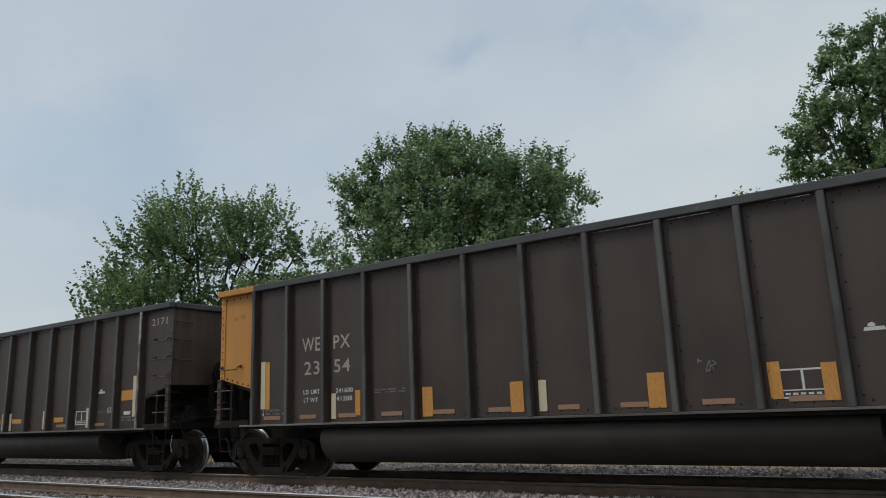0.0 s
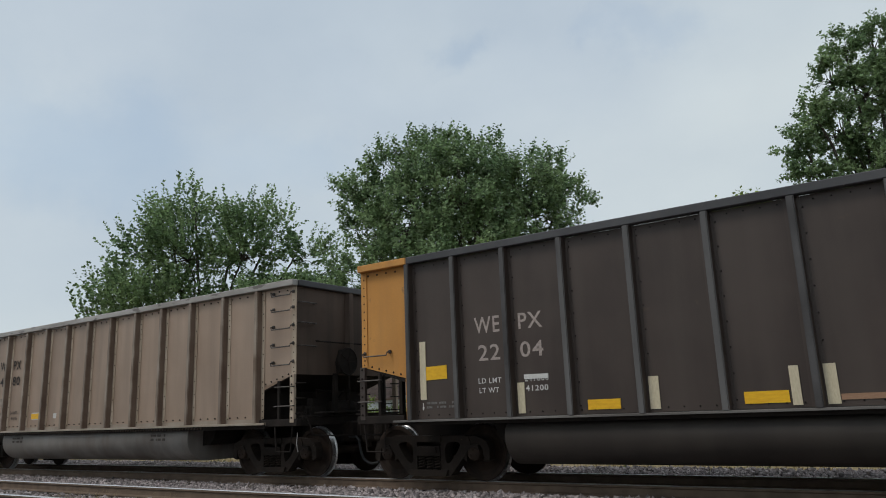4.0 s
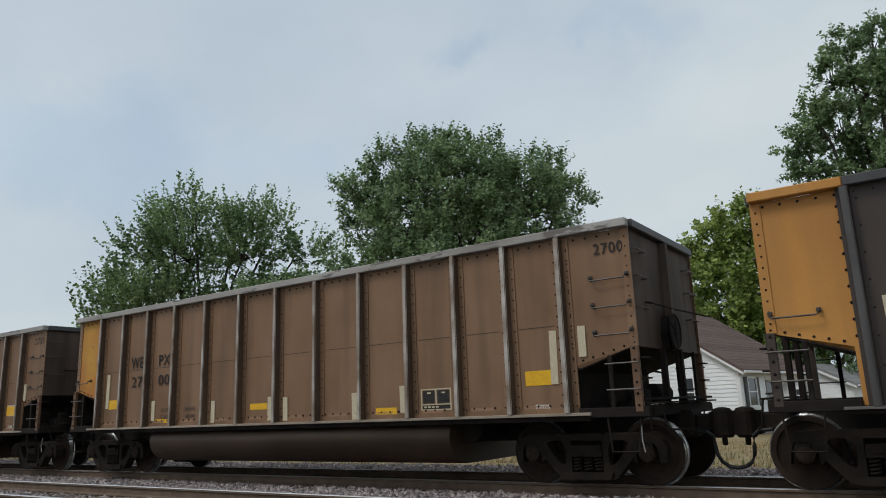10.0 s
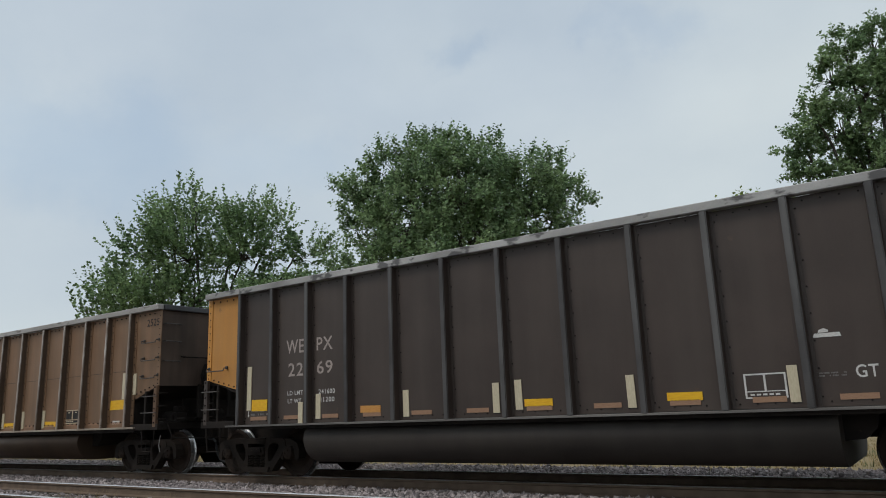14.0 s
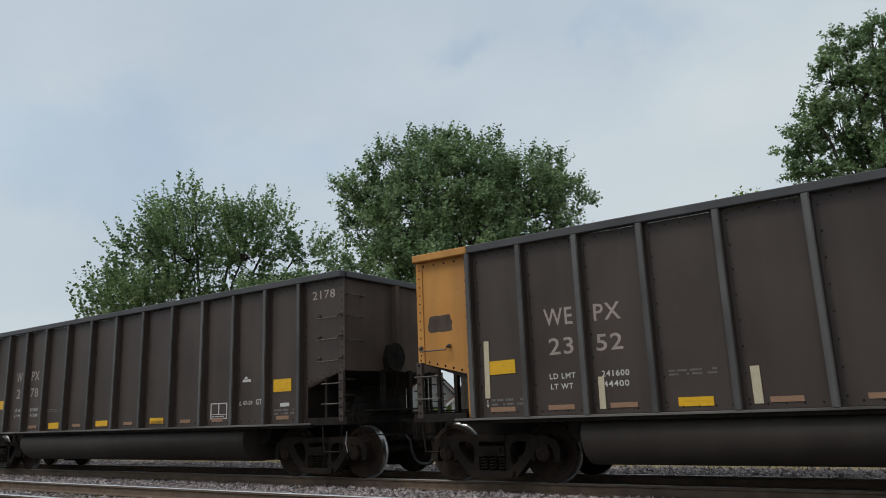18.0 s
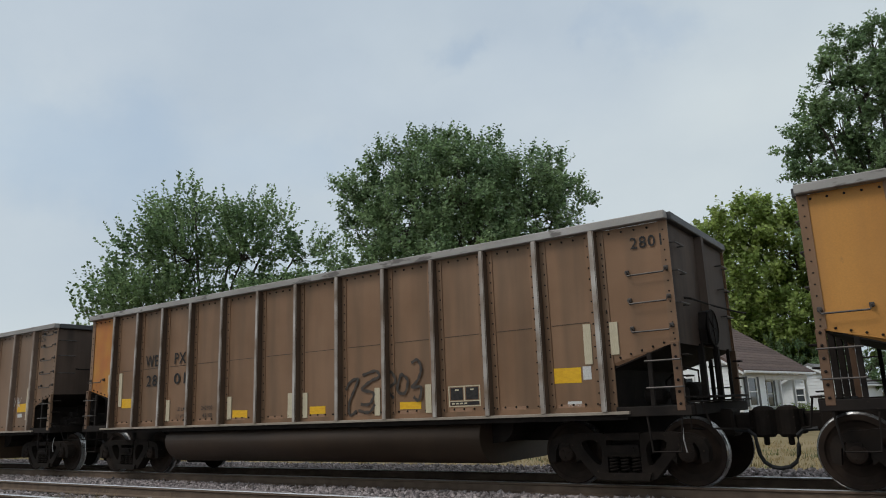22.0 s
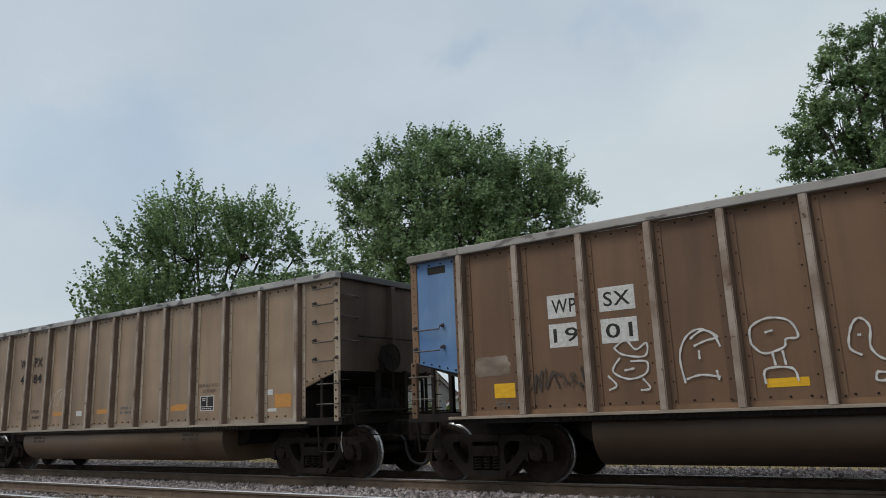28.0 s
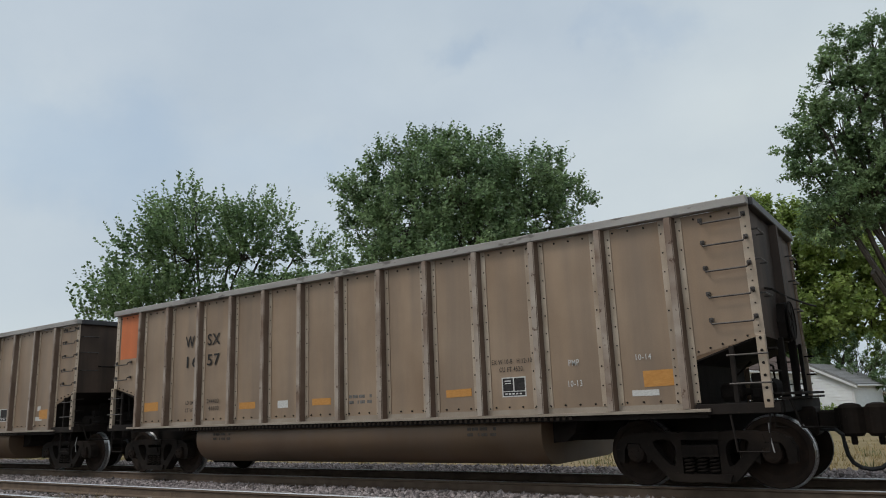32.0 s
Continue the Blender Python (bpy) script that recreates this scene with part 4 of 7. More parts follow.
def pair_box_mesh():
    """A cream-bordered stencil with two dark squares over a dark band."""
    bm = bmesh.new()
    for x0, x1, z0, z1 in ((-0.5, 0.5, 0.45, 0.5), (-0.5, 0.5, -0.5, -0.45), (-0.5, -0.465, -0.45, 0.45), (0.465, 0.5, -0.45, 0.45), (-0.465, 0.465, -0.25, -0.21), (-0.015, 0.02, -0.21, 0.45), (-0.29, -0.17, 0.27, 0.34), (0.19, 0.3, 0.27, 0.34)):
        box(bm, x0, x1, -0.5, 0.5, z0, z1)
    for k in range(4):
        box(bm, -0.4 + k * 0.13, -0.31 + k * 0.13, -0.5, 0.5, -0.38, -0.31)
    n = len(bm.faces)
    for x0, x1, z0, z1 in ((-0.43, -0.05, -0.17, 0.41), (0.055, 0.43, -0.17, 0.41), (-0.45, 0.45, -0.43, -0.27)):
        box(bm, x0, x1, -0.2, 0.5, z0, z1)
    me = mesh_of("lubrication_plate", bm, [M["reflector_cream"], M["dark_paint"]])
    for f in me.polygons:
        if f.index >= n:
            f.material_index = 1
    return me


def small_print_mesh(seed, mat="faint_paint"):
    """Rows of short bars where writing is too small to read."""
    rnd = random.Random(seed)
    bm = bmesh.new()
    for row in range(2):
        x = -0.5
        while x < 0.45:
            w = rnd.uniform(0.02, 0.05)
            if rnd.random() < 0.8:
                box(bm, x, min(x + w, 0.5), -0.5, 0.5, 0.12 - row * 0.55, 0.42 - row * 0.55)
            x += w + 0.012
    return mesh_of("small_print", bm, M[mat])


def logo_mesh():
    bm = bmesh.new()
    prism(bm, [(-0.5, -0.5), (0.5, -0.5), (0.46, -0.05), (-0.44, -0.05)], -0.5, 0.5)
    prism(bm, [(-0.3, 0.02), (0.05, 0.02), (0.08, 0.25), (-0.08, 0.5), (-0.26, 0.32)], -0.5, 0.5)
    return mesh_of("maker_emblem", bm, M["white_paint"])


def arrow_mesh():
    bm = bmesh.new()
    prism(bm, [(-0.12, 0.5), (0.12, 0.5), (0.12, -0.1), (0.5, -0.1), (0.0, -0.5), (-0.5, -0.1), (-0.12, -0.1)], -0.5, 0.5)
    return mesh_of("arrow", bm, M["white_paint"])


def patch_mesh(seed, mat="tan_trim", least=0.86):
    rnd = random.Random(seed)
    bm = bmesh.new()
    n = 28
    pts = []
    for k in range(n):
        a = k * math.tau / n
        r = 0.5 * min(1 / max(abs(math.cos(a)), 1e-3), 1 / max(abs(math.sin(a)), 1e-3)) * rnd.uniform(least, 1.0)
        pts.append((r * math.cos(a), r * math.sin(a)))
    prism(bm, pts, -0.5, 0.5)
    return mesh_of("worn_patch", bm, M[mat])


WORDS = ["WE", "PX", "WP", "SX", "GT", "LD LMT", "LT WT", "PMP", "10-13", "10-14", "2010", "244400", "41600", "244200", "41800", "244600", "41400", "241600", "44400", "41200", "243800", "42200", "242900", "43100", "IL 47-09", "EX W 10-8   H 12-10", "CU FT 4520"]
NUMBERS = ["2354", "2171", "2204", "4080", "2034", "2243", "2700", "2753", "2269", "2525", "2352", "2178", "2810", "2801", "3326", "4380", "1901", "4384", "1412", "1657"]
for number in NUMBERS:
    WORDS += [w for w in (number, number[:2], number[2:]) if w not in WORDS]
LETTERS = text_shapes(WORDS)
PLATES = {"orange": (unit_plate(M["reflector_orange"]), "worn orange reflective plate"), "yellow": (unit_plate(M["reflector_yellow"]), "bright yellow reflective plate"),
          "cream": (unit_plate(M["reflector_cream"]), "cream reflective strip"), "salmon": (unit_plate(M["reflector_tan"]), "faded salmon strip"),
          "white": (unit_plate(M["white_paint"]), "white card plate"), "frame": (frame_mesh(False), "white stencilled box"), "dark_frame": (frame_mesh(True), "black plate with a white border"),
          "pair_box": (pair_box_mesh(), "two dark squares in a cream border"), "logo": (logo_mesh(), "small white maker's emblem"), "small": (small_print_mesh(3), "rows of small faded print"), "patch": (patch_mesh(2), "pale worn paint patch"),
          "torn": (patch_mesh(5, "white_paint", 0.93), "torn white edge of an old plate"), "arrow": (arrow_mesh(), "small white arrow pointing down"),
          "block": (unit_plate(M["white_paint"]), "white number plate panel"), "white_small": (small_print_mesh(7, "white_paint"), "rows of small white stencilled print")}
PART_NAMES = {"orange": "reflector", "yellow": "reflector", "cream": "reflector_strip", "salmon": "faded_strip", "white": "card_plate", "frame": "stencil_box", "dark_frame": "lubrication_plate", "pair_box": "stencil_box",
              "logo": "emblem", "small": "small_print", "white_small": "small_print", "patch": "worn_patch", "block": "letter_panel", "arrow": "arrow"}
tilt = random.Random(11)


def mark(k, kind, x, z, w, h, depth=None):
    """A plate, strip or stencil on the near side of car k: centre, width and height."""
    if kind == "gt":
        return letters(k, "GT", x, z, w * 1.0, h, "white_paint")
    if kind == "salmon":
        z, w, h = 1.15, max(min(w, 0.46), 0.34), 0.07
    steel = CARS[k][0] == "steel"
    near = -SHEET - 0.005
    thick = depth or (0.012 if kind in ("orange", "yellow", "white", "salmon", "block") else 0.016 if kind == "cream" else 0.007)
    if not steel and kind == "cream":
        thick += 0.006
    elif not steel and depth is None:
        thick = 0.006
    o = new(PART_NAMES[kind], PLATES[kind][0])
    o.parent = train[k]
    turn = tilt.uniform(-1.2, 1.2) if kind in ("orange", "yellow", "cream", "white") else 0
    o.matrix_basis = Matrix.LocRotScale((x, near - thick / 2, z), Euler((0, radians(turn), 0)), (w, thick, h))
    tagged(o, PLATES[kind][1], kind="stuff" if kind in ("small", "pair_box", "dark_frame", "frame") else "")
    if kind in ("orange", "yellow") and k in (3, 7):
        torn = new("torn_backing", PLATES["torn"][0])
        torn.parent = train[k]
        torn.matrix_basis = Matrix.LocRotScale((x, near - 0.0022, z + 0.004), Euler((0, radians(turn), 0)), (w + 0.035, 0.004, h + 0.045))
        tagged(torn, PLATES["torn"][1])
    return o


def letters(k, word, x, z, w, h, paint, y=None, slant=0, parent=None):
    single = len(LETTERS[word]) > 1
    for glyph in LETTERS[word]:
        o = new("letter" if single else "lettering", glyph)
        o.parent = train[k]
        o.matrix_basis = Matrix.LocRotScale((x, (-SHEET - (0.0075 if CARS[k][0] == "steel" else 0.0225)) if y is None else y, z), Euler((0, radians(slant), 0)), (w, 1, h))
        o.material_slots[0].link = "OBJECT"
        o.material_slots[0].material = M[paint]
        tagged(o, "stencilled letter or digit" if single else "small stencilled words", kind="" if single else "stuff")
    return o


def ribbon(k, name, strokes, width, paint, y=None, label="scrawled spray paint lines"):
    """Spray-paint lines: each stroke a smooth curve through (x, z) points."""
    bm = bmesh.new()
    y = -SHEET - (0.0165 if CARS[k][0] == "steel" else 0.0245) if y is None else y
    for n, s in enumerate(strokes):
        pts = []
        p = [s[0]] + list(s) + [s[-1]]
        for i in range(1, len(p) - 2):
            for j in range(6):
                t = j / 6
                pts.append(tuple(0.5 * (2 * p[i][c] + (p[i + 1][c] - p[i - 1][c]) * t + (2 * p[i - 1][c] - 5 * p[i][c] + 4 * p[i + 1][c] - p[i + 2][c]) * t * t
                                        + (3 * p[i][c] - p[i - 1][c] - 3 * p[i + 1][c] + p[i + 2][c]) * t ** 3) for c in (0, 1)))
        pts.append(s[-1])
        row = []
        for i, q in enumerate(pts):
            a, b = pts[max(i - 1, 0)], pts[min(i + 1, len(pts) - 1)]
            d = Vector((b[0] - a[0], b[1] - a[1]))
            d = d.normalized() if d.length > 1e-6 else Vector((1, 0))
            w = width * (0.5 + 0.12 * math.sin(i * 1.7))
            lie = y - n * 0.002 - i * 0.00008
            row.append((bm.verts.new((q[0] - d.y * w, lie, q[1] + d.x * w)), bm.verts.new((q[0] + d.y * w, lie, q[1] - d.x * w))))
        for a, b in zip(row, row[1:]):
            bm.faces.new((a[0], a[1], b[1], b[0]))
    return part(name, bm, M[paint], train[k], label)


STROKES = {"S": [[(0.9, 0.85), (0.5, 1.0), (0.1, 0.8), (0.45, 0.55), (0.9, 0.3), (0.5, 0.0), (0.0, 0.15)]], "M": [[(0.0, 0.0), (0.12, 1.0), (0.5, 0.35), (0.85, 1.0), (1.0, 0.0)]],
           "O": [[(0.5, 1.0), (0.05, 0.6), (0.4, 0.0), (0.95, 0.4), (0.5, 1.0)]], "R": [[(0.1, 0.0), (0.1, 1.0), (0.8, 0.85), (0.7, 0.5), (0.15, 0.5), (0.9, 0.0)]],
           "E": [[(0.9, 0.95), (0.2, 1.0), (0.1, 0.5), (0.1, 0.0), (0.9, 0.05)], [(0.1, 0.5), (0.75, 0.55)]], "I": [[(0.5, 0.0), (0.5, 1.0)]],
           "L": [[(0.15, 1.0), (0.1, 0.0), (0.95, 0.05)]], "K": [[(0.1, 0.0), (0.15, 1.0)], [(0.9, 1.0), (0.2, 0.45), (0.95, 0.0)]]}


def strokes_of(word, x0, z0, x1, z1):
    """Hand-drawn capitals filling a box, leaning a little and uneven in height."""
    rnd = random.Random(len(word) * 7)
    step = (x1 - x0) / len(word)
    out = []
    for i, c in enumerate(word):
        up, drop = rnd.uniform(0.85, 1.1), rnd.uniform(-0.1, 0.06)
        for line in STROKES[c]:
            out.append([(x0 + (i + 0.06 + 0.86 * p + 0.12 * q) * step, z0 + (z1 - z0) * (q * up + drop)) for p, q in line])
    return out


def scrawl(x, z, w, h, n, seed):
    """Loose unreadable strokes within a box."""
    rnd = random.Random(seed)
    out = []
    for i in range(n):
        cx = x - w / 2 + (i + 0.5) * w / n
        a = [(cx + rnd.uniform(-0.5, 0.5) * w / n * 1.3, z + rnd.uniform(-0.5, 0.5) * h) for _ in range(rnd.randint(4, 6))]
        out.append(a)
    return out


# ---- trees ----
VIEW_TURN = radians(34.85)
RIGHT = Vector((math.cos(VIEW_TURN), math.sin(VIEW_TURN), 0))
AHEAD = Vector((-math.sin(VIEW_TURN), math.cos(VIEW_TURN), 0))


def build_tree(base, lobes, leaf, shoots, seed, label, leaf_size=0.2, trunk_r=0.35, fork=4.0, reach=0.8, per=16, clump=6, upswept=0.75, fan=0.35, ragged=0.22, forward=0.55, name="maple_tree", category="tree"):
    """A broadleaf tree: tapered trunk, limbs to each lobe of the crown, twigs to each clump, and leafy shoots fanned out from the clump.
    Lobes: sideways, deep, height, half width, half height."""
    rnd = np.random.default_rng(seed)
    tree = new(name)
    tree.matrix_basis = Matrix.Translation(base) @ Matrix.Rotation(VIEW_TURN, 4, "Z")
    tagged(tree, label, category)
    bm = bmesh.new()

    def limb(a, b, r0, r1, n=5, sway=0.3, sides=6):
        pts = [Vector(a).lerp(Vector(b), i / n) + Vector(rnd.normal(0, sway, 3)) * (0 if i in (0, n) else 1) for i in range(n + 1)]
        last = None
        for i, q in enumerate(pts):
            d = (pts[min(i + 1, n)] - pts[max(i - 1, 0)]).normalized()
            u = d.orthogonal().normalized()
            v = d.cross(u)
            r = r0 + (r1 - r0) * i / n
            ring = [bm.verts.new(q + r * (u * math.cos(k * math.tau / sides) + v * math.sin(k * math.tau / sides))) for k in range(sides)]
            if last:
                for k in range(sides):
                    bm.faces.new((last[k], last[(k + 1) % sides], ring[(k + 1) % sides], ring[k]))
            last = ring

    limb((0, 0, -0.3), (0.1, 0, fork), trunk_r * 1.25, trunk_r * 0.85, 5, 0.06)
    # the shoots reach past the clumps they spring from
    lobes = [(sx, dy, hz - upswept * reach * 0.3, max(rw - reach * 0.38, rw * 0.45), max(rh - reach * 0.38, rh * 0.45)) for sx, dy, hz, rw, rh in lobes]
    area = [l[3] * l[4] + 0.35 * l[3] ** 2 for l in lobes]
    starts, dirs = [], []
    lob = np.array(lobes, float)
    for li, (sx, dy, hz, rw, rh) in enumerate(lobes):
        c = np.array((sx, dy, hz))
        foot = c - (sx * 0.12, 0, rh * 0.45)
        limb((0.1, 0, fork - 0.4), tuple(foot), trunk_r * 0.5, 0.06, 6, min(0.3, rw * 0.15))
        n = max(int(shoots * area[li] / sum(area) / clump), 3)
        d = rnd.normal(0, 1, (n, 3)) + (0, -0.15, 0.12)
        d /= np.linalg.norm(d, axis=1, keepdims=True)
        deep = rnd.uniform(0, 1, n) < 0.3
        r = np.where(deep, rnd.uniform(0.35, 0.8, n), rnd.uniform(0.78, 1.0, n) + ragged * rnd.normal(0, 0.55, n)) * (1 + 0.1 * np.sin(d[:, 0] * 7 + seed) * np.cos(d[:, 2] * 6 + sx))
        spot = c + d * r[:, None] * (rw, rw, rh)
        # clumps buried in another lobe carry few leaves
        buried = np.zeros(n, bool)
        for lj in range(len(lobes)):
            if lj != li:
                q = (spot - lob[lj, :3]) / (lob[lj, 3], lob[lj, 3], lob[lj, 4])
                buried |= (q ** 2).sum(1) < 0.45
        keep = ~buried | (rnd.uniform(0, 1, n) < 0.35)
        spot, d, deep = spot[keep], d[keep], deep[keep]
        for k in range(len(spot)):
            if k % 2 == 0:
                limb(tuple(foot), tuple(spot[k]), 0.04, 0.012, 3, min(0.2, rw * 0.1), 4)
        n = len(spot)
        starts.append(np.repeat(spot, clump, 0) + rnd.normal(0, reach * 0.22, (n * clump, 3)))
        dirs.append(np.repeat(d * 0.8 + (0, 0, upswept) + rnd.normal(0, 0.22, (n, 3)), clump, 0) + rnd.normal(0, fan, (n * clump, 3)))
    part("trunk", bm, M["bark"], tree, "grey-brown trunk and limbs")
    c, d = np.concatenate(starts), np.concatenate(dirs)
    d /= np.linalg.norm(d, axis=1, keepdims=True)
    n = len(c)
    length = reach * rnd.uniform(0.6, 1.12, (n, 1, 1))
    u = np.linspace(0.05, 1, per)[None, :, None]
    # shoots curve upwards; the leaves stand off them all round, shorter towards the tip
    p = c[:, None] + d[:, None] * length * u + np.array((0, 0, 0.16)) * length * u * u + rnd.normal(0, 0.035, (n, per, 3))
    side = np.cross(d, (0.21, -0.35, 0.91))
    side /= np.linalg.norm(side, axis=1, keepdims=True)
    other = np.cross(d, side)
    turn = np.arange(per)[None] * 2.4 + rnd.uniform(0, math.tau, (n, 1)) + rnd.normal(0, 0.4, (n, per))
    e = side[:, None] * np.cos(turn)[..., None] + other[:, None] * np.sin(turn)[..., None]
    a = e * 0.85 + d[:, None] * forward + rnd.normal(0, 0.2, (n, per, 3)) - (0, 0, 0.12)
    f = rnd.normal(0, 0.45, (n, per, 3)) + d[:, None] * 0.3 + (0, -0.35, 0.75)
    s = (leaf_size * rnd.uniform(0.7, 1.2, (n, per, 1)) * (1.02 - 0.2 * u)).reshape(-1, 1)
    p, a, f = p.reshape(-1, 3), a.reshape(-1, 3), f.reshape(-1, 3)
    m = len(p)
    b = np.cross(f, a)
    b /= np.linalg.norm(b, axis=1, keepdims=True)
    a /= np.linalg.norm(a, axis=1, keepdims=True)
    nrm = np.cross(a, b)
    v = np.stack([p, p + a * s * 0.48 + b * s * 0.4 + nrm * s * 0.1, p + a * s, p + a * s * 0.48 - b * s * 0.4 + nrm * s * 0.1], 1).reshape(-1, 3)
    me = bpy.data.meshes.new("crown")
    me.vertices.add(4 * m)
    me.vertices.foreach_set("co", v.ravel())
    me.loops.add(6 * m)
    idx = (np.array([0, 1, 2, 0, 2, 3])[None] + 4 * np.arange(m)[:, None]).ravel()
    me.loops.foreach_set("vertex_index", idx.astype(np.int32))
    me.polygons.add(2 * m)
    me.polygons.foreach_set("loop_start", np.arange(0, 6 * m, 3, dtype=np.int32))
    me.update(calc_edges=True)
    me.materials.append(leaf)
    crown = new("crown", me)
    crown.parent = tree
    return tree


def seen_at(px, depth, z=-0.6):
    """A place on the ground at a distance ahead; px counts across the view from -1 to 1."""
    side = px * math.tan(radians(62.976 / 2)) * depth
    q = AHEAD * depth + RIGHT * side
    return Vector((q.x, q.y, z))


def build_blades(name, label, area, n, height, mat, seed, width=0.012):
    rnd = np.random.default_rng(seed)
    x0, x1, y0, y1 = area
    clump = np.stack([rnd.uniform(x0, x1, n // 9), rnd.uniform(y0, y1, n // 9)], 1)
    p = np.repeat(clump, 9, 0) + rnd.normal(0, 0.12, (len(clump) * 9, 2))
    z = np.array([float(ground_height(y)) for y in p[:, 1]])
    m = len(p)
    h = height * rnd.uniform(0.4, 1.2, m)
    a = rnd.uniform(0, math.tau, m)
    w = width * rnd.uniform(0.7, 1.5, m)
    lean = rnd.normal(0, 0.35, (m, 2)) * h[:, None]
    base = np.stack([p[:, 0], p[:, 1], z - 0.02], 1)
    side = np.stack([np.cos(a) * w, np.sin(a) * w, np.zeros(m)], 1)
    tip = base + np.stack([lean[:, 0], lean[:, 1], h], 1)
    v = np.stack([base - side, base + side, tip], 1).reshape(-1, 3)
    f = np.arange(3 * m).reshape(-1, 3)
    ob = mesh_from(name, v.tolist(), f.tolist(), mat)
    return tagged(ob, label, "grass", kind="stuff")


# ---- houses ----
def build_window(parent, x, z, w, h, y=-0.05, turn=None, shutters=None, glass="pane"):
    """A sash window set in a wall that faces -y in its parent's space."""
    m = turn or Matrix.Identity(4)
    bm = bmesh.new()
    for x0, x1, z0, z1 in ((-w / 2 - 0.09, -w / 2, -h / 2 - 0.09, h / 2 + 0.09), (w / 2, w / 2 + 0.09, -h / 2 - 0.09, h / 2 + 0.09), (-w / 2, w / 2, h / 2, h / 2 + 0.09), (-w / 2, w / 2, -h / 2 - 0.09, -h / 2), (-w / 2, w / 2, -0.03, 0.03)):
        box(bm, x0, x1, -0.05, 0.03, z0, z1)
    win = part("window", bm, M["white_trim"], parent, at=m @ pose(x, y, z))
    bm = bmesh.new()
    box(bm, -w / 2, w / 2, -0.008, 0.0, -h / 2, h / 2)
    part("pane", bm, M[glass], win)
    bm = bmesh.new()
    box(bm, -w / 2 - 0.13, w / 2 + 0.13, -0.09, 0.0, -h / 2 - 0.13, -h / 2 - 0.092)
    part("sill", bm, M["white_trim"], win)
    if shutters:
        for d in (-1, 1):
            bm = bmesh.new()
            xa, xb = d * (w / 2 + 0.1), d * (w / 2 + 0.42)
            box(bm, min(xa, xb), max(xa, xb), -0.04, 0.0, -h / 2 - 0.05, h / 2 + 0.05, 0.01)
            part("shutter", bm, M[shutters], win)
    return win


def clad(parent, outline_top, x0, x1, z0, m, course=0.2):
    """Lap siding on a wall facing -y: one board after another up to the roof line, each tipped out at its foot."""
    z = z0
    zmax = max(outline_top(x) for x in np.linspace(x0, x1, 41))
    while z < zmax - 0.02:
        inside = [x for x in np.linspace(x0, x1, 81) if outline_top(x) > z + course * 0.45]
        if inside:
            a, b = inside[0], inside[-1]
            bm = bmesh.new()
            prism(bm, [(-0.035, 0), (-0.006, course + 0.012), (0.004, course + 0.012), (0.0, 0)], a, b, "x")
            o = part("siding_board", bm, M["siding"], parent, at=m @ pose(0, 0, z))
        z += course


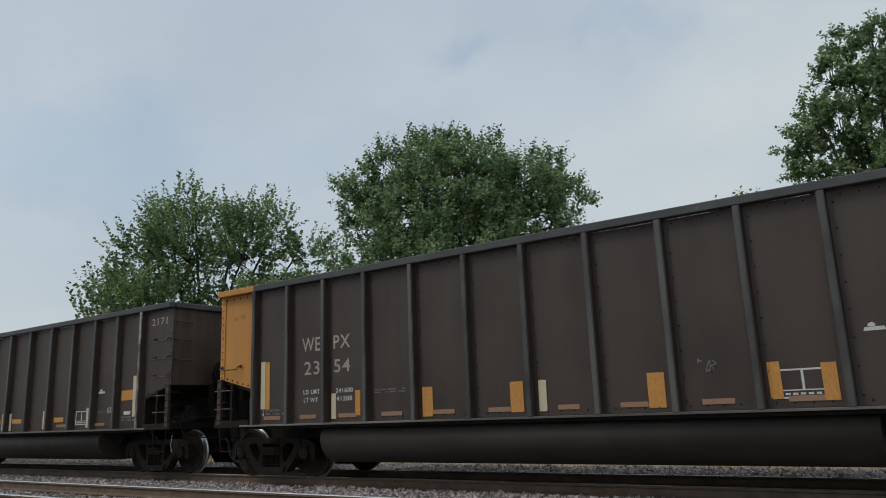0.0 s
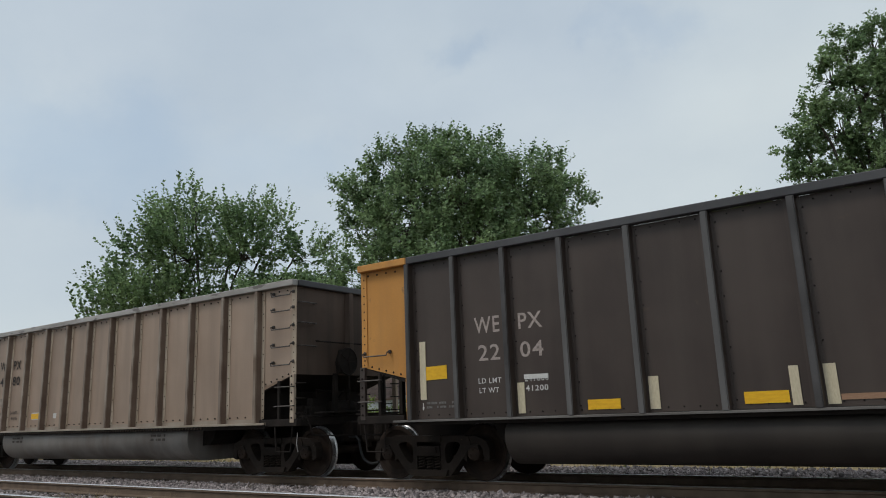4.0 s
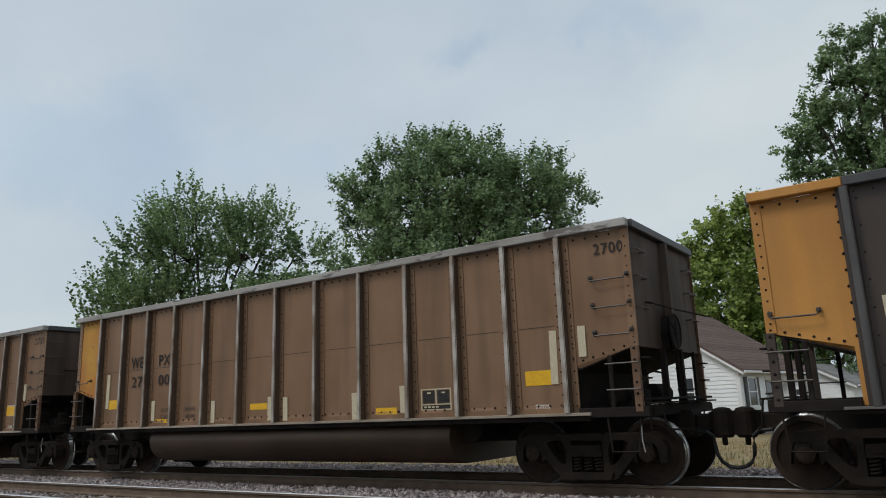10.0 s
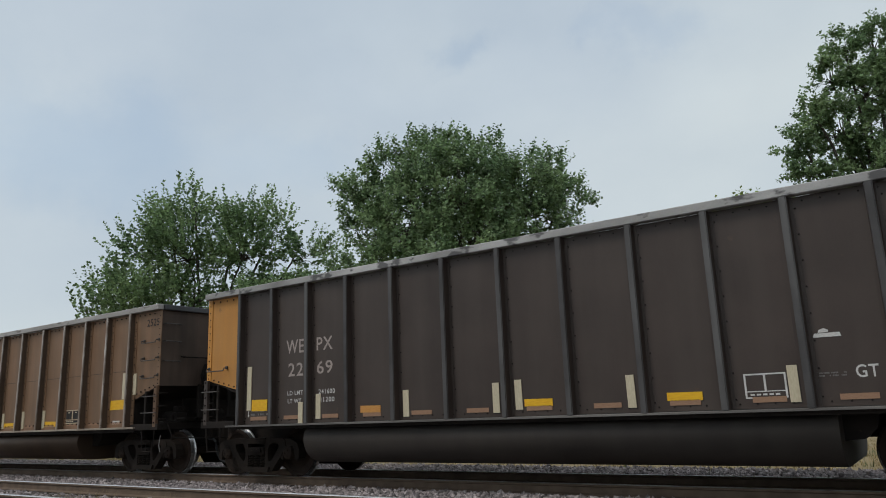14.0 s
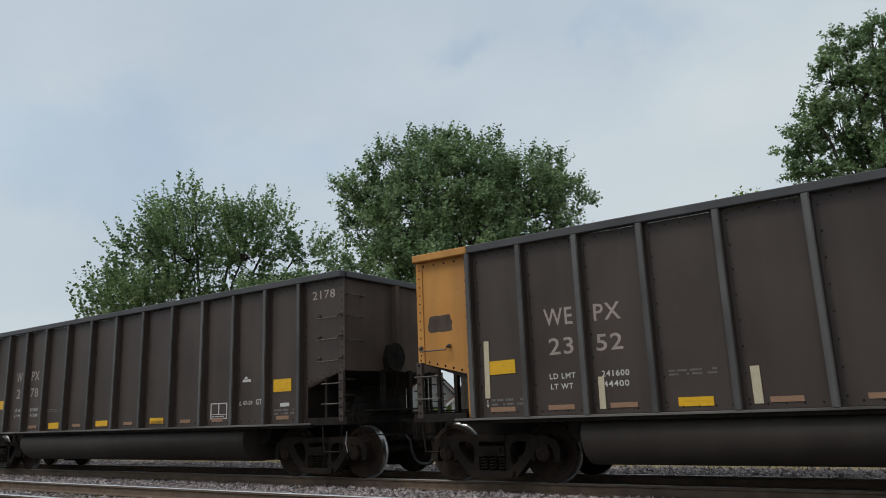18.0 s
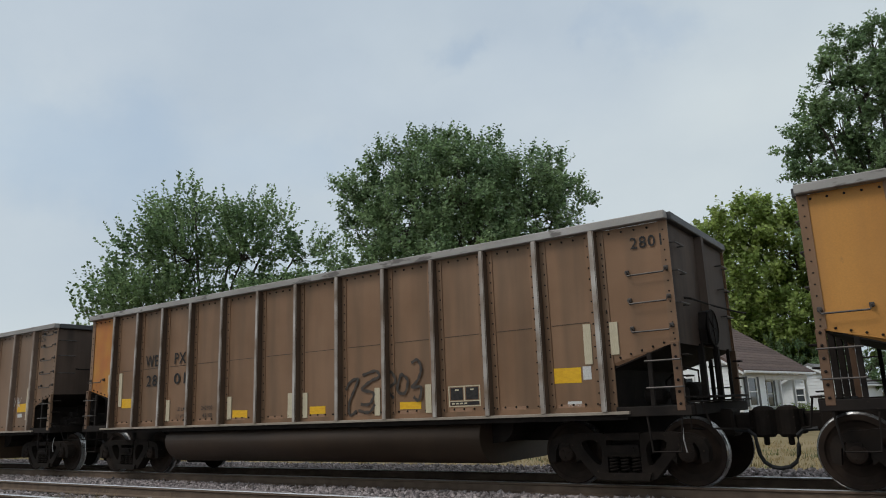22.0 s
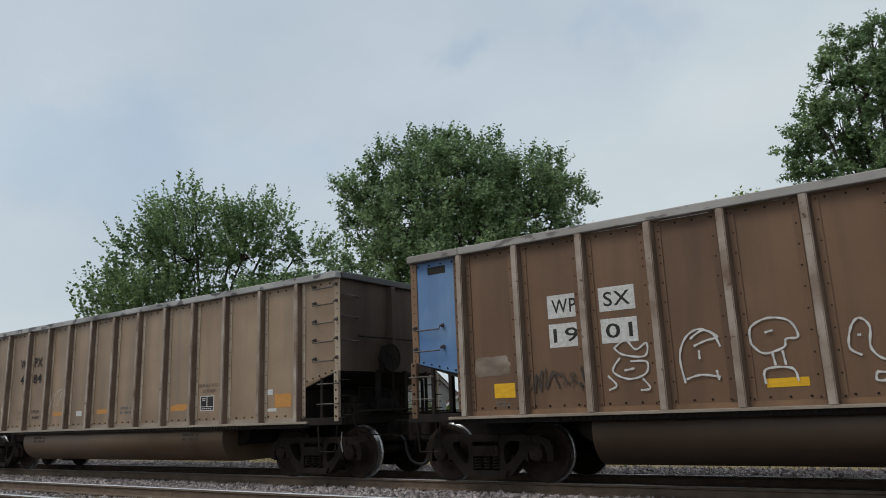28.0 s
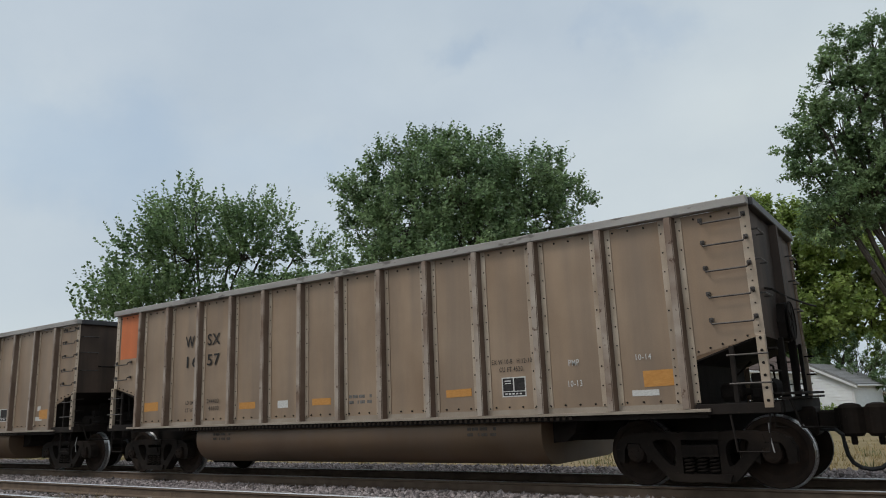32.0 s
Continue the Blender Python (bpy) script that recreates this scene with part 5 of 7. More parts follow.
def build_house(place, turn, w, depth, eave, peak, roof, label, base=0.35, name="house", chimney=False):
    """A gabled house, ridge running back from the front gable; front faces -y."""
    h = tagged(new(name), label, "house")
    h.matrix_basis = Matrix.Translation(place) @ Matrix.Rotation(radians(turn), 4, "Z")
    bm = bmesh.new()
    prism(bm, [(-w / 2, 0), (w / 2, 0), (w / 2, eave), (0, peak), (-w / 2, eave)], 0.01, depth)
    part("wall", bm, M["siding"], h)
    bm = bmesh.new()
    box(bm, -w / 2 - 0.04, w / 2 + 0.04, -0.05, depth + 0.04, -0.8, base)
    part("foundation", bm, M["foundation"], h)
    slope = (peak - eave) / (w / 2)
    clad(h, lambda x: peak - abs(x) * slope, -w / 2, w / 2, base, Matrix.Identity(4))
    side = Matrix.Translation((w / 2, 0, 0)) @ Matrix.Rotation(radians(90), 4, "Z")
    clad(h, lambda x: eave, 0.0, depth, base, side)
    for d in (-1, 1):
        bm = bmesh.new()
        box(bm, d * w / 2 - 0.07, d * w / 2 + 0.07, -0.06, 0.06, base, eave)
        part("corner_board", bm, M["white_trim"], h)
        bm = bmesh.new()
        over = 0.35
        x1, z1 = d * (w / 2 + over), eave - over * slope
        prism(bm, [(0, peak + 0.02), (0, peak + 0.16), (x1, z1 + 0.16), (x1, z1 + 0.02)], -0.35, depth + 0.3)
        part("roof_slope", bm, roof, h)
        bm = bmesh.new()
        prism(bm, [(0, peak - 0.14), (0, peak + 0.015), (x1, z1 + 0.015), (x1, z1 - 0.14)], -0.37, -0.33)
        part("rake_board", bm, M["white_trim"], h)
        # courses of shingles, one strip each
        n = 14
        for k in range(n):
            t0, t1 = k / n, (k + 1) / n
            bm = bmesh.new()
            prism(bm, [(x1 * (1 - t0), z1 + (peak - z1) * t0 + 0.162), (x1 * (1 - t0), z1 + (peak - z1) * t0 + 0.185), (x1 * (1 - t1), z1 + (peak - z1) * t1 + 0.172), (x1 * (1 - t1), z1 + (peak - z1) * t1 + 0.162)], -0.36, depth + 0.31)
            part("shingle_course", bm, roof, h)
    bm = bmesh.new()
    box(bm, w / 2 + 0.36, w / 2 + 0.46, -0.3, depth + 0.25, eave - 0.35 * slope - 0.02, eave - 0.35 * slope + 0.09, 0.02)
    part("gutter", bm, M["white_trim"], h)
    if chimney:
        bm = bmesh.new()
        box(bm, -0.3, 0.3, -0.3, 0.3, 0, 1.5, 0.01)
        box(bm, -0.36, 0.36, -0.36, 0.36, 1.3, 1.42, 0.01)
        ch = part("chimney", bm, M["brick"], h, "red-brown brick chimney", at=pose(1.0, 2.5, peak - 1.35))
        bm = bmesh.new()
        lathe(bm, [(0.1, 1.5), (0.1, 1.85), (0.16, 1.87), (0.02, 1.95)], (0, 0, 0), "z", 10)
        part("flue_cap", bm, M["steel"], ch)
    return h


build_ground()
track_far = build_track(TRACK, 0, "polished steel rails on dark sleepers, under the coal train")
track_near = build_track(TRACK_NEAR, NEAR_UP, "empty railway track with worn rails in brown ballast")
build_sleepers(track_near, -42, 4)
build_sleepers(track_far, -50, 10)
build_stones()

STYLES = {s: build_car(s) for s in ("steel", "alu", "seamed")}
STEEL = {}
TAN = dict(side_sheet="tan", rib_flange="flange", rib="rib_rust", corner_strip="flange", corner_post="flange")
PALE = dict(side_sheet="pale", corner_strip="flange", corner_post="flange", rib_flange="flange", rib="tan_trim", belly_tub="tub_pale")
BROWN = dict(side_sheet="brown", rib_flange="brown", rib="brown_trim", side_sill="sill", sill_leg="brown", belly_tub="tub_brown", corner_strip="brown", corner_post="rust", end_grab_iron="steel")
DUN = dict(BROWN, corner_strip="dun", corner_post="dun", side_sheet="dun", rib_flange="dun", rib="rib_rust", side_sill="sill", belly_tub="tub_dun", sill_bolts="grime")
RUSTY = dict(BROWN, side_sheet="rust", rib_flange="rust", rib="rib_rust", sill_bolts="grime")
# style, paint of the end panel, paint of the rest
CARS = [("steel", "orange_yellow", STEEL), ("steel", "orange_yellow", STEEL), ("steel", "orange_yellow", STEEL), ("alu", "pale", PALE), ("steel", "orange_yellow", STEEL),
        ("steel", "orange_yellow", STEEL), ("seamed", "yellow", BROWN), ("seamed", "orange", BROWN), ("steel", "orange_yellow", STEEL), ("seamed", "yellow", BROWN),
        ("steel", "orange_yellow", STEEL), ("steel", "orange_yellow", STEEL), ("seamed", "orange_yellow", BROWN), ("seamed", "yellow", BROWN), ("alu", "orange_yellow", DUN),
        ("alu", "tan", TAN), ("alu", "blue", RUSTY), ("alu", "tan", TAN), ("alu", "tan", TAN), ("alu", "tan", TAN), ("alu", "tan", TAN)]
train = []
for style, panel, paint in CARS:
    fresh = not any(c is STYLES[style] for c in train)
    train.append(STYLES[style] if fresh else copy_thing(STYLES[style], pose(0, 0, 0)))
LOOKS = {"black": "black steel bathtub coal car with a yellow end panel", "pale": "pale grey aluminium coal car with a yellow square", "brown": "rust-brown riveted coal car with a yellow end panel",
         "dun": "dun-brown riveted coal car with a yellow end panel", "rust": "red-brown coal car with a blue end and spray paint", "tan": "dusty tan aluminium coal car with riveted ribs"}
for k, (style, panel, paint) in enumerate(CARS):
    strip = dict(end_strip=panel, end_chord=panel) if style == "steel" or k == 14 else dict(end_strip=paint.get("corner_strip", "tan_trim"))
    dress(train[k], **dict(paint, end_panel=panel, **strip))
    tagged(train[k], LOOKS[paint.get("side_sheet", "black")], "coal car", "coal train")
for o in train[14].children:
    if o.name.split(".")[0] in ("corner_post", "end_platform", "stanchion") and o.bound_box[0][0] < 0:
        o.material_slots[0].link = "OBJECT"
        o.material_slots[0].material = M["orange"]
        o["label"] = "rusty orange painted end steelwork"
for k in (8, 17):
    dress(train[k], top_chord="chord_worn", **(dict(end_chord="chord_worn") if k == 8 else {}))
# single ribs that stand out: scraped pale paint
for k, x in ((1, 6.15), (1, -6.15), (16, 3.01)):
    for o in train[k].children:
        if o.name.split(".")[0] == "rib" and abs(o.location.x - x) < 0.01 and o.location.y < 0:
            o.material_slots[0].link = "OBJECT"
            o.material_slots[0].material = M["scraped"]
            o["label"] = "rib with scraped white paint"


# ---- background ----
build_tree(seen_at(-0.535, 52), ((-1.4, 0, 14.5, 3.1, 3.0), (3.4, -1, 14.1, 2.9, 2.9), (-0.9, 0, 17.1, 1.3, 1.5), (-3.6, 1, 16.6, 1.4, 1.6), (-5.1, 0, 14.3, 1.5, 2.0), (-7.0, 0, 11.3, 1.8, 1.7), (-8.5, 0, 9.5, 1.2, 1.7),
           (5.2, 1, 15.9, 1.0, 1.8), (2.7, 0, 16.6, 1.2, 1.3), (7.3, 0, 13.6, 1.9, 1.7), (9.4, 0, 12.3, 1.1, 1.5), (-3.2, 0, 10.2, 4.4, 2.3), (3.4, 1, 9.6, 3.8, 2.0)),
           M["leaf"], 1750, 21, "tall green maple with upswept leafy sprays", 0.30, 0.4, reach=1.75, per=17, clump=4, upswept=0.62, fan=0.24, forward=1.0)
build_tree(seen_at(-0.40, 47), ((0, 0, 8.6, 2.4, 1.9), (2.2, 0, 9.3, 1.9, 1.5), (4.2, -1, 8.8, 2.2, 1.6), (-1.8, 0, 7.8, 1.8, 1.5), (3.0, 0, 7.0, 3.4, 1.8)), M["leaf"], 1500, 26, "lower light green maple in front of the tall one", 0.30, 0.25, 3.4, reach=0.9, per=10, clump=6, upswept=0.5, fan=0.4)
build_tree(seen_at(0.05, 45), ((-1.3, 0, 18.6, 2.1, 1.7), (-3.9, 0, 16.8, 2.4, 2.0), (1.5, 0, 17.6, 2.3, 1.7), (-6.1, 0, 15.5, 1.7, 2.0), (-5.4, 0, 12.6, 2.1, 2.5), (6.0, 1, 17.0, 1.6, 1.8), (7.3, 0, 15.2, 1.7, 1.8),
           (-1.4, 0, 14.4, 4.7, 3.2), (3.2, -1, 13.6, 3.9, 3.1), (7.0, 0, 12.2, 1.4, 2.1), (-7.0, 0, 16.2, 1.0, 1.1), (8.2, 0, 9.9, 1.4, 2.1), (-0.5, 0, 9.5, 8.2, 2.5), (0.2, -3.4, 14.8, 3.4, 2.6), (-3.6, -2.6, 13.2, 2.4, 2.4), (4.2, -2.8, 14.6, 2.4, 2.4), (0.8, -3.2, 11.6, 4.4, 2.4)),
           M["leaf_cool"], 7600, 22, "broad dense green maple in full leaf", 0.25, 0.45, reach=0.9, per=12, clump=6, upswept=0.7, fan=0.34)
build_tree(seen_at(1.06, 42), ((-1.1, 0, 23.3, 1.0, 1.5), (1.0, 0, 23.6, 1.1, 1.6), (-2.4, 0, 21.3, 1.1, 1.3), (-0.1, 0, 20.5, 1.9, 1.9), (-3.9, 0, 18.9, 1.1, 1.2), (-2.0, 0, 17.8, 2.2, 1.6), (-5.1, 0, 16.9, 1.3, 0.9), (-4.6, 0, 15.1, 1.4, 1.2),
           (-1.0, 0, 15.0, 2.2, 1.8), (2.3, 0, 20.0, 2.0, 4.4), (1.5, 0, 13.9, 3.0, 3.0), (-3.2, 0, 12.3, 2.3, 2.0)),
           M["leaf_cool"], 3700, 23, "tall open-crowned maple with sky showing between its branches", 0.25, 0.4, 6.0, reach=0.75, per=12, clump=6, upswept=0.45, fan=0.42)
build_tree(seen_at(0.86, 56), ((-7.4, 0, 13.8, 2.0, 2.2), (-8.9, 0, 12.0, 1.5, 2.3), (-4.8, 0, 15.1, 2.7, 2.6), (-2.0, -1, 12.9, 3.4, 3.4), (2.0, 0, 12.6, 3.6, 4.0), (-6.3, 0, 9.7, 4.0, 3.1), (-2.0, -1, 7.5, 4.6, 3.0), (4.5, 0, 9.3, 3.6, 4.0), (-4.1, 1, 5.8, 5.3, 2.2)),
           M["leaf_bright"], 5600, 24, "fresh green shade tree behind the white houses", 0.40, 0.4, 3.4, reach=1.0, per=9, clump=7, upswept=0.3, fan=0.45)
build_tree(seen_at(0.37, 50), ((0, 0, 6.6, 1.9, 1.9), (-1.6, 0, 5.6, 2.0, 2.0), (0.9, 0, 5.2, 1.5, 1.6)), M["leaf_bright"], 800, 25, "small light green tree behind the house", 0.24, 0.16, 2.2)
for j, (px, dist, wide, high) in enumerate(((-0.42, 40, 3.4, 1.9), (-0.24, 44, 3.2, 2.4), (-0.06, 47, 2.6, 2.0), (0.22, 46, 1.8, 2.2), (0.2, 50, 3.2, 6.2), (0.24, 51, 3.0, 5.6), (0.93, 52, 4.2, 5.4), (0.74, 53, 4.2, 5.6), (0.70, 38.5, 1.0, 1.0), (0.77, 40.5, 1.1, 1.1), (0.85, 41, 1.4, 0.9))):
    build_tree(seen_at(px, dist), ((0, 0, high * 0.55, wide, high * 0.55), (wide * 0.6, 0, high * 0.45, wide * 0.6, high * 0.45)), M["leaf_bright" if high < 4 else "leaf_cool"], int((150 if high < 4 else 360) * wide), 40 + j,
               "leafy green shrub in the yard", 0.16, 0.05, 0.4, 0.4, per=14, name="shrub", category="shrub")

# gabled house: tall storey with a low dormer wall on one side, one long roof slope down to the porch on the other
PEAK_Z, EAVE_X, EAVE_Z, LONG = 6.43, 4.92, 3.14, 9.6


def front_top(x):
    return float(np.interp(x, (-4.6, -1.2, 0.0, EAVE_X), (5.15, 5.8, PEAK_Z, EAVE_Z)))


def roof_slab(h, x0, z0, x1, z1, y0, y1, roof):
    """One roof slope from (x0, z0) to (x1, z1), with its courses of shingles and a white rake board on the front."""
    bm = bmesh.new()
    prism(bm, [(x0, z0 + 0.02), (x0, z0 + 0.14), (x1, z1 + 0.14), (x1, z1 + 0.02)], y0, y1)
    part("roof_slope", bm, roof, h)
    n = max(int(math.hypot(x1 - x0, z1 - z0) / 0.3), 2)
    for k in range(n):
        xa, xb, za, zb = (p + (q - p) * t / n for p, q, t in ((x1, x0, k), (x1, x0, k + 1), (z1, z0, k), (z1, z0, k + 1)))
        bm = bmesh.new()
        prism(bm, [(xa, za + 0.142), (xa, za + 0.166), (xb, zb + 0.152), (xb, zb + 0.142)], y0 - 0.01, y1 + 0.01)
        part("shingle_course", bm, roof, h)
    bm = bmesh.new()
    prism(bm, [(x0, z0 - 0.10), (x0, z0 + 0.015), (x1, z1 + 0.015), (x1, z1 - 0.10)], y0 - 0.03, y0 + 0.02)
    part("rake_board", bm, M["white_trim"], h)


main_house = tagged(new("house"), "white two-storey gabled house with lap siding and porch", "house")
main_house.matrix_basis = pose(-12.97, 36.05, -0.6, 0, 0, -8.5)
bm = bmesh.new()
prism(bm, [(-4.6, 0.3), (EAVE_X, 0.3), (EAVE_X, EAVE_Z), (0, PEAK_Z), (-1.2, 5.8), (-4.6, 5.15)], 0.01, 3.3)
part("wall", bm, M["siding"], main_house)
bm = bmesh.new()
prism(bm, [(-4.6, 0.3), (3.4, 0.3), (3.4, 4.1), (0, PEAK_Z), (-1.2, 5.8), (-4.6, 5.15)], 3.3, LONG)
part("back_wall", bm, M["siding"], main_house)
bm = bmesh.new()
box(bm, -4.64, EAVE_X + 0.04, -0.05, LONG, -0.3, 0.3)
part("foundation", bm, M["foundation"], main_house)
clad(main_house, front_top, -4.6, EAVE_X, 0.3, Matrix.Identity(4), 0.19)
clad(main_house, lambda x: EAVE_Z, 0.0, 3.3, 0.3, Matrix.Translation((EAVE_X, 0, 0)) @ Matrix.Rotation(radians(90), 4, "Z"), 0.19)
clad(main_house, lambda x: EAVE_Z, 3.3, LONG, 0.3, Matrix.Translation((3.4, 0, 0)) @ Matrix.Rotation(radians(90), 4, "Z"), 0.19)
drop = (PEAK_Z - EAVE_Z) / EAVE_X
roof_slab(main_house, 0.0, PEAK_Z, EAVE_X + 0.4, EAVE_Z - 0.4 * drop, -0.3, LONG + 0.2, M["shingle"])
roof_slab(main_house, 0.0, PEAK_Z, -1.2, 5.8, -0.3, LONG + 0.2, M["shingle"])
roof_slab(main_house, -1.2, 5.8, -4.9, 5.09, -0.3, LONG + 0.2, M["shingle_grey"])
for x in (-4.6, EAVE_X):
    bm = bmesh.new()
    box(bm, x - 0.07, x + 0.07, -0.06, 0.06, 0.3, EAVE_Z if x > 0 else 5.1)
    part("corner_board", bm, M["white_trim"], main_house)
# old rake trim, left on the wall where the dormer was built out
bm = bmesh.new()
prism(bm, [(-1.0, 5.62), (-1.0, 5.74), (-3.2, 4.36), (-3.2, 4.24)], -0.06, -0.03)
part("trim_board", bm, M["white_trim"], main_house)
gz = EAVE_Z - 0.4 * drop
bm = bmesh.new()
box(bm, EAVE_X + 0.41, EAVE_X + 0.51, -0.28, LONG + 0.15, gz - 0.02, gz + 0.09, 0.02)
part("gutter", bm, M["white_trim"], main_house)
bm = bmesh.new()
rod(bm, [(EAVE_X + 0.44, -0.1, gz), (EAVE_X + 0.12, -0.1, gz - 0.22), (EAVE_X + 0.12, -0.1, 0.35)], 0.045)
part("downspout", bm, M["white_trim"], main_house)
for wx in (-0.24, 0.36):
    build_window(main_house, wx, 5.03, 0.5, 1.45, glass="pane_pale")
build_window(main_house, 2.56, 2.1, 0.5, 1.3)
for wx in (-2.32, -1.74):
    build_window(main_house, wx, 2.4, 0.48, 1.05, glass="pane_pale")
on_side = Matrix.Translation((EAVE_X, 0, 0)) @ Matrix.Rotation(radians(90), 4, "Z")
build_window(main_house, 1.45, 2.02, 0.95, 1.25, turn=on_side, shutters="dark_door")
bm = bmesh.new()
prism(bm, [(-0.28, 5.98), (0.08, 5.98), (0.06, 6.1), (-0.01, 6.18), (-0.19, 6.18), (-0.26, 6.1)], -0.07, -0.03)
part("gable_vent", bm, M["dark_door"], main_house, "small dark vent under the gable")
bm = bmesh.new()
rod(bm, [(-1.0, 2.0, 5.2), (-1.0, 2.0, 9.4)], 0.03)
part("antenna_pole", bm, M["bright_steel"], main_house, "thin steel antenna pole")
bm = bmesh.new()
box(bm, -0.3, 0.3, -0.3, 0.3, 0, 1.5, 0.01)
box(bm, -0.36, 0.36, -0.36, 0.36, 1.3, 1.42, 0.01)
chimney = part("chimney", bm, M["brick"], main_house, "red-brown brick chimney", at=pose(0.5, 2.4, PEAK_Z - 0.75))
bm = bmesh.new()
lathe(bm, [(0.1, 1.5), (0.1, 1.65), (0.14, 1.67), (0.02, 1.72)], (0, 0, 0), "z", 10)
part("flue_cap", bm, M["steel"], chimney)
# porch cut into the long side: beam, posts, door and window on its back wall
bm = bmesh.new()
box(bm, EAVE_X - 0.1, EAVE_X + 0.06, 3.3, LONG, 2.58, 2.86, 0.01)
part("porch_beam", bm, M["white_trim"], main_house)
for y in (5.4, 7.5, LONG - 0.1):
    bm = bmesh.new()
    box(bm, EAVE_X - 0.08, EAVE_X + 0.04, y - 0.06, y + 0.06, 0.3, 2.58, 0.01)
    part("porch_post", bm, M["white_trim"], main_house)
on_porch = Matrix.Translation((3.4, 0, 0)) @ Matrix.Rotation(radians(90), 4, "Z")
build_window(main_house, 4.3, 1.9, 0.9, 1.3, turn=on_porch, shutters="dark_door")
build_window(main_house, 8.0, 1.9, 0.9, 1.3, turn=on_porch, shutters="dark_door")
bm = bmesh.new()
box(bm, 5.7, 6.6, -0.07, -0.02, 0.32, 2.4, 0.01)
part("porch_door", bm, M["dark_door"], main_house, at=on_porch)

garage = build_house(seen_at(0.097, 45.0), 24, 4.2, 5.0, 2.3, 3.75, M["shingle_pink"], "white garage with a low gable", name="garage")
bm = bmesh.new()
box(bm, -1.25, 1.35, -0.06, -0.02, 0.0, 1.95, 0.01)
for j in range(4):
    box(bm, -1.23, 1.33, -0.075, -0.055, 0.05 + j * 0.47, 0.47 + j * 0.47, 0.01)
part("garage_door", bm, M["grey_trim"], garage)
long_house = build_house(seen_at(-0.03, 49.0), 82, 5.0, 8.0, 2.7, 4.4, M["shingle_pink"], "low white house with a faded pinkish roof")
shed = build_house(Vector((-7.45, 51.9, -0.6)), -8.5, 4.6, 7.0, 2.35, 3.55, M["shingle_grey"], "small white gabled cottage under the trees", name="cottage")
build_window(shed, -0.75, 1.75, 0.45, 0.75)
build_blades("dry_grass", "dry straw-coloured grass with green tufts", (-60, 25, 16.3, 30), 42000, 0.17, M["grass"], 8)
build_blades("weeds", "green weeds along the ballast edge", (-60, 10, 17, 26), 4000, 0.22, M["weed"], 9)
build_blades("dry_weeds", "sparse dry weeds between the empty rails", (-13.2, -10.2, TRACK_NEAR - 0.3, TRACK_NEAR + 0.5), 420, 0.34, M["grass"], 10, 0.006)

# ---- markings, car by car ----
for k, number in enumerate(NUMBERS):
    style = CARS[k][0]
    black = style == "steel"
    head, tail = ("WP", "SX") if number in ("1901", "1412", "1657") else ("WE", "PX")
    low = style == "seamed"
    paint = "pink_paint" if black else "dark_paint"
    xl, xr, z1, z2 = (-4.64, -3.86, 2.48, 2.04) if black else (-4.70, -3.66, 2.51, 2.07) if low else (-4.34, -3.62, 2.83, 2.40)
    if number == "1901":
        for word, x, z in ((head, -4.41, 2.63), (tail, -3.58, 2.65), (number[:2], -4.41, 2.195), (number[2:], -3.58, 2.19)):
            mark(k, "block", x, z, 0.54, 0.35)
            letters(k, word, x, z, 0.40, 0.21, "dark_paint", -SHEET - 0.0125)
    else:
        letters(k, head, xl, z1, 0.47, 0.26, paint)
        letters(k, tail, xr, z1, 0.41, 0.245, paint)
        letters(k, number[:2], xl + 0.02, z2, 0.40, 0.25, paint)
        letters(k, number[2:], xr, z2, 0.40, 0.24, paint)
    if black:
        letters(k, number, 6.72, 3.40, 0.58, 0.165, paint)
        letters(k, "LD LMT", -4.63, 1.60, 0.42, 0.08, "white_paint")
        letters(k, "LT WT", -4.65, 1.45, 0.36, 0.08, "white_paint")
        letters(k, "241600", -3.81, 1.595, 0.41, 0.085, "white_paint")
        letters(k, "44400" if number == "2352" else "41200", -3.81, 1.45, 0.38, 0.085, "white_paint")
    elif low:
        letters(k, number, 6.93, 3.40, 0.46, 0.17, paint)
        letters(k, "LD LMT", -3.54, 1.41, 0.34, 0.08, "dim_paint")
        letters(k, "242900", -2.70, 1.41, 0.36, 0.085, "dim_paint")
        letters(k, "43100", -2.68, 1.255, 0.31, 0.085, "dim_paint")
        letters(k, "LT WT", -3.585, 1.255, 0.3, 0.08, "dim_paint")
    elif number != "1901":
        up = 0.13 if number == "3326" else 0.0
        letters(k, "LD LMT", -4.34, 1.53 + up, 0.33, 0.08, "dim_paint")
        letters(k, "LT WT", -4.35, 1.375 + up, 0.30, 0.08, "dim_paint")
        a, b = {"3326": ("243800", "42200"), "4384": ("244200", "41800"), "1412": ("244600", "41400")}.get(number, ("244400", "41600"))
        letters(k, a, -3.60, 1.54 + up, 0.38, 0.09, "dim_paint")
        letters(k, b, -3.57, 1.395 + up, 0.33, 0.09, "dim_paint")
        if number == "3326":
            letters(k, number, 6.45, 3.43, 0.42, 0.13, "dim_paint")
        for x in (-3.3, 2.95):
            o = mark(k, "small", x, 0.82, 0.55, 0.16)
            o.location.y = -1.503
            o.material_slots[0].link = "OBJECT"
            o.material_slots[0].material = M["dim_paint"]
        if number in ("4380", "4384", "1412", "1657"):
            letters(k, "EX W 10-8   H 12-10", 3.56, 1.87, 0.71, 0.075, "dim_paint")
            letters(k, "CU FT 4520", 3.54, 1.75, 0.41, 0.075, "dim_paint")

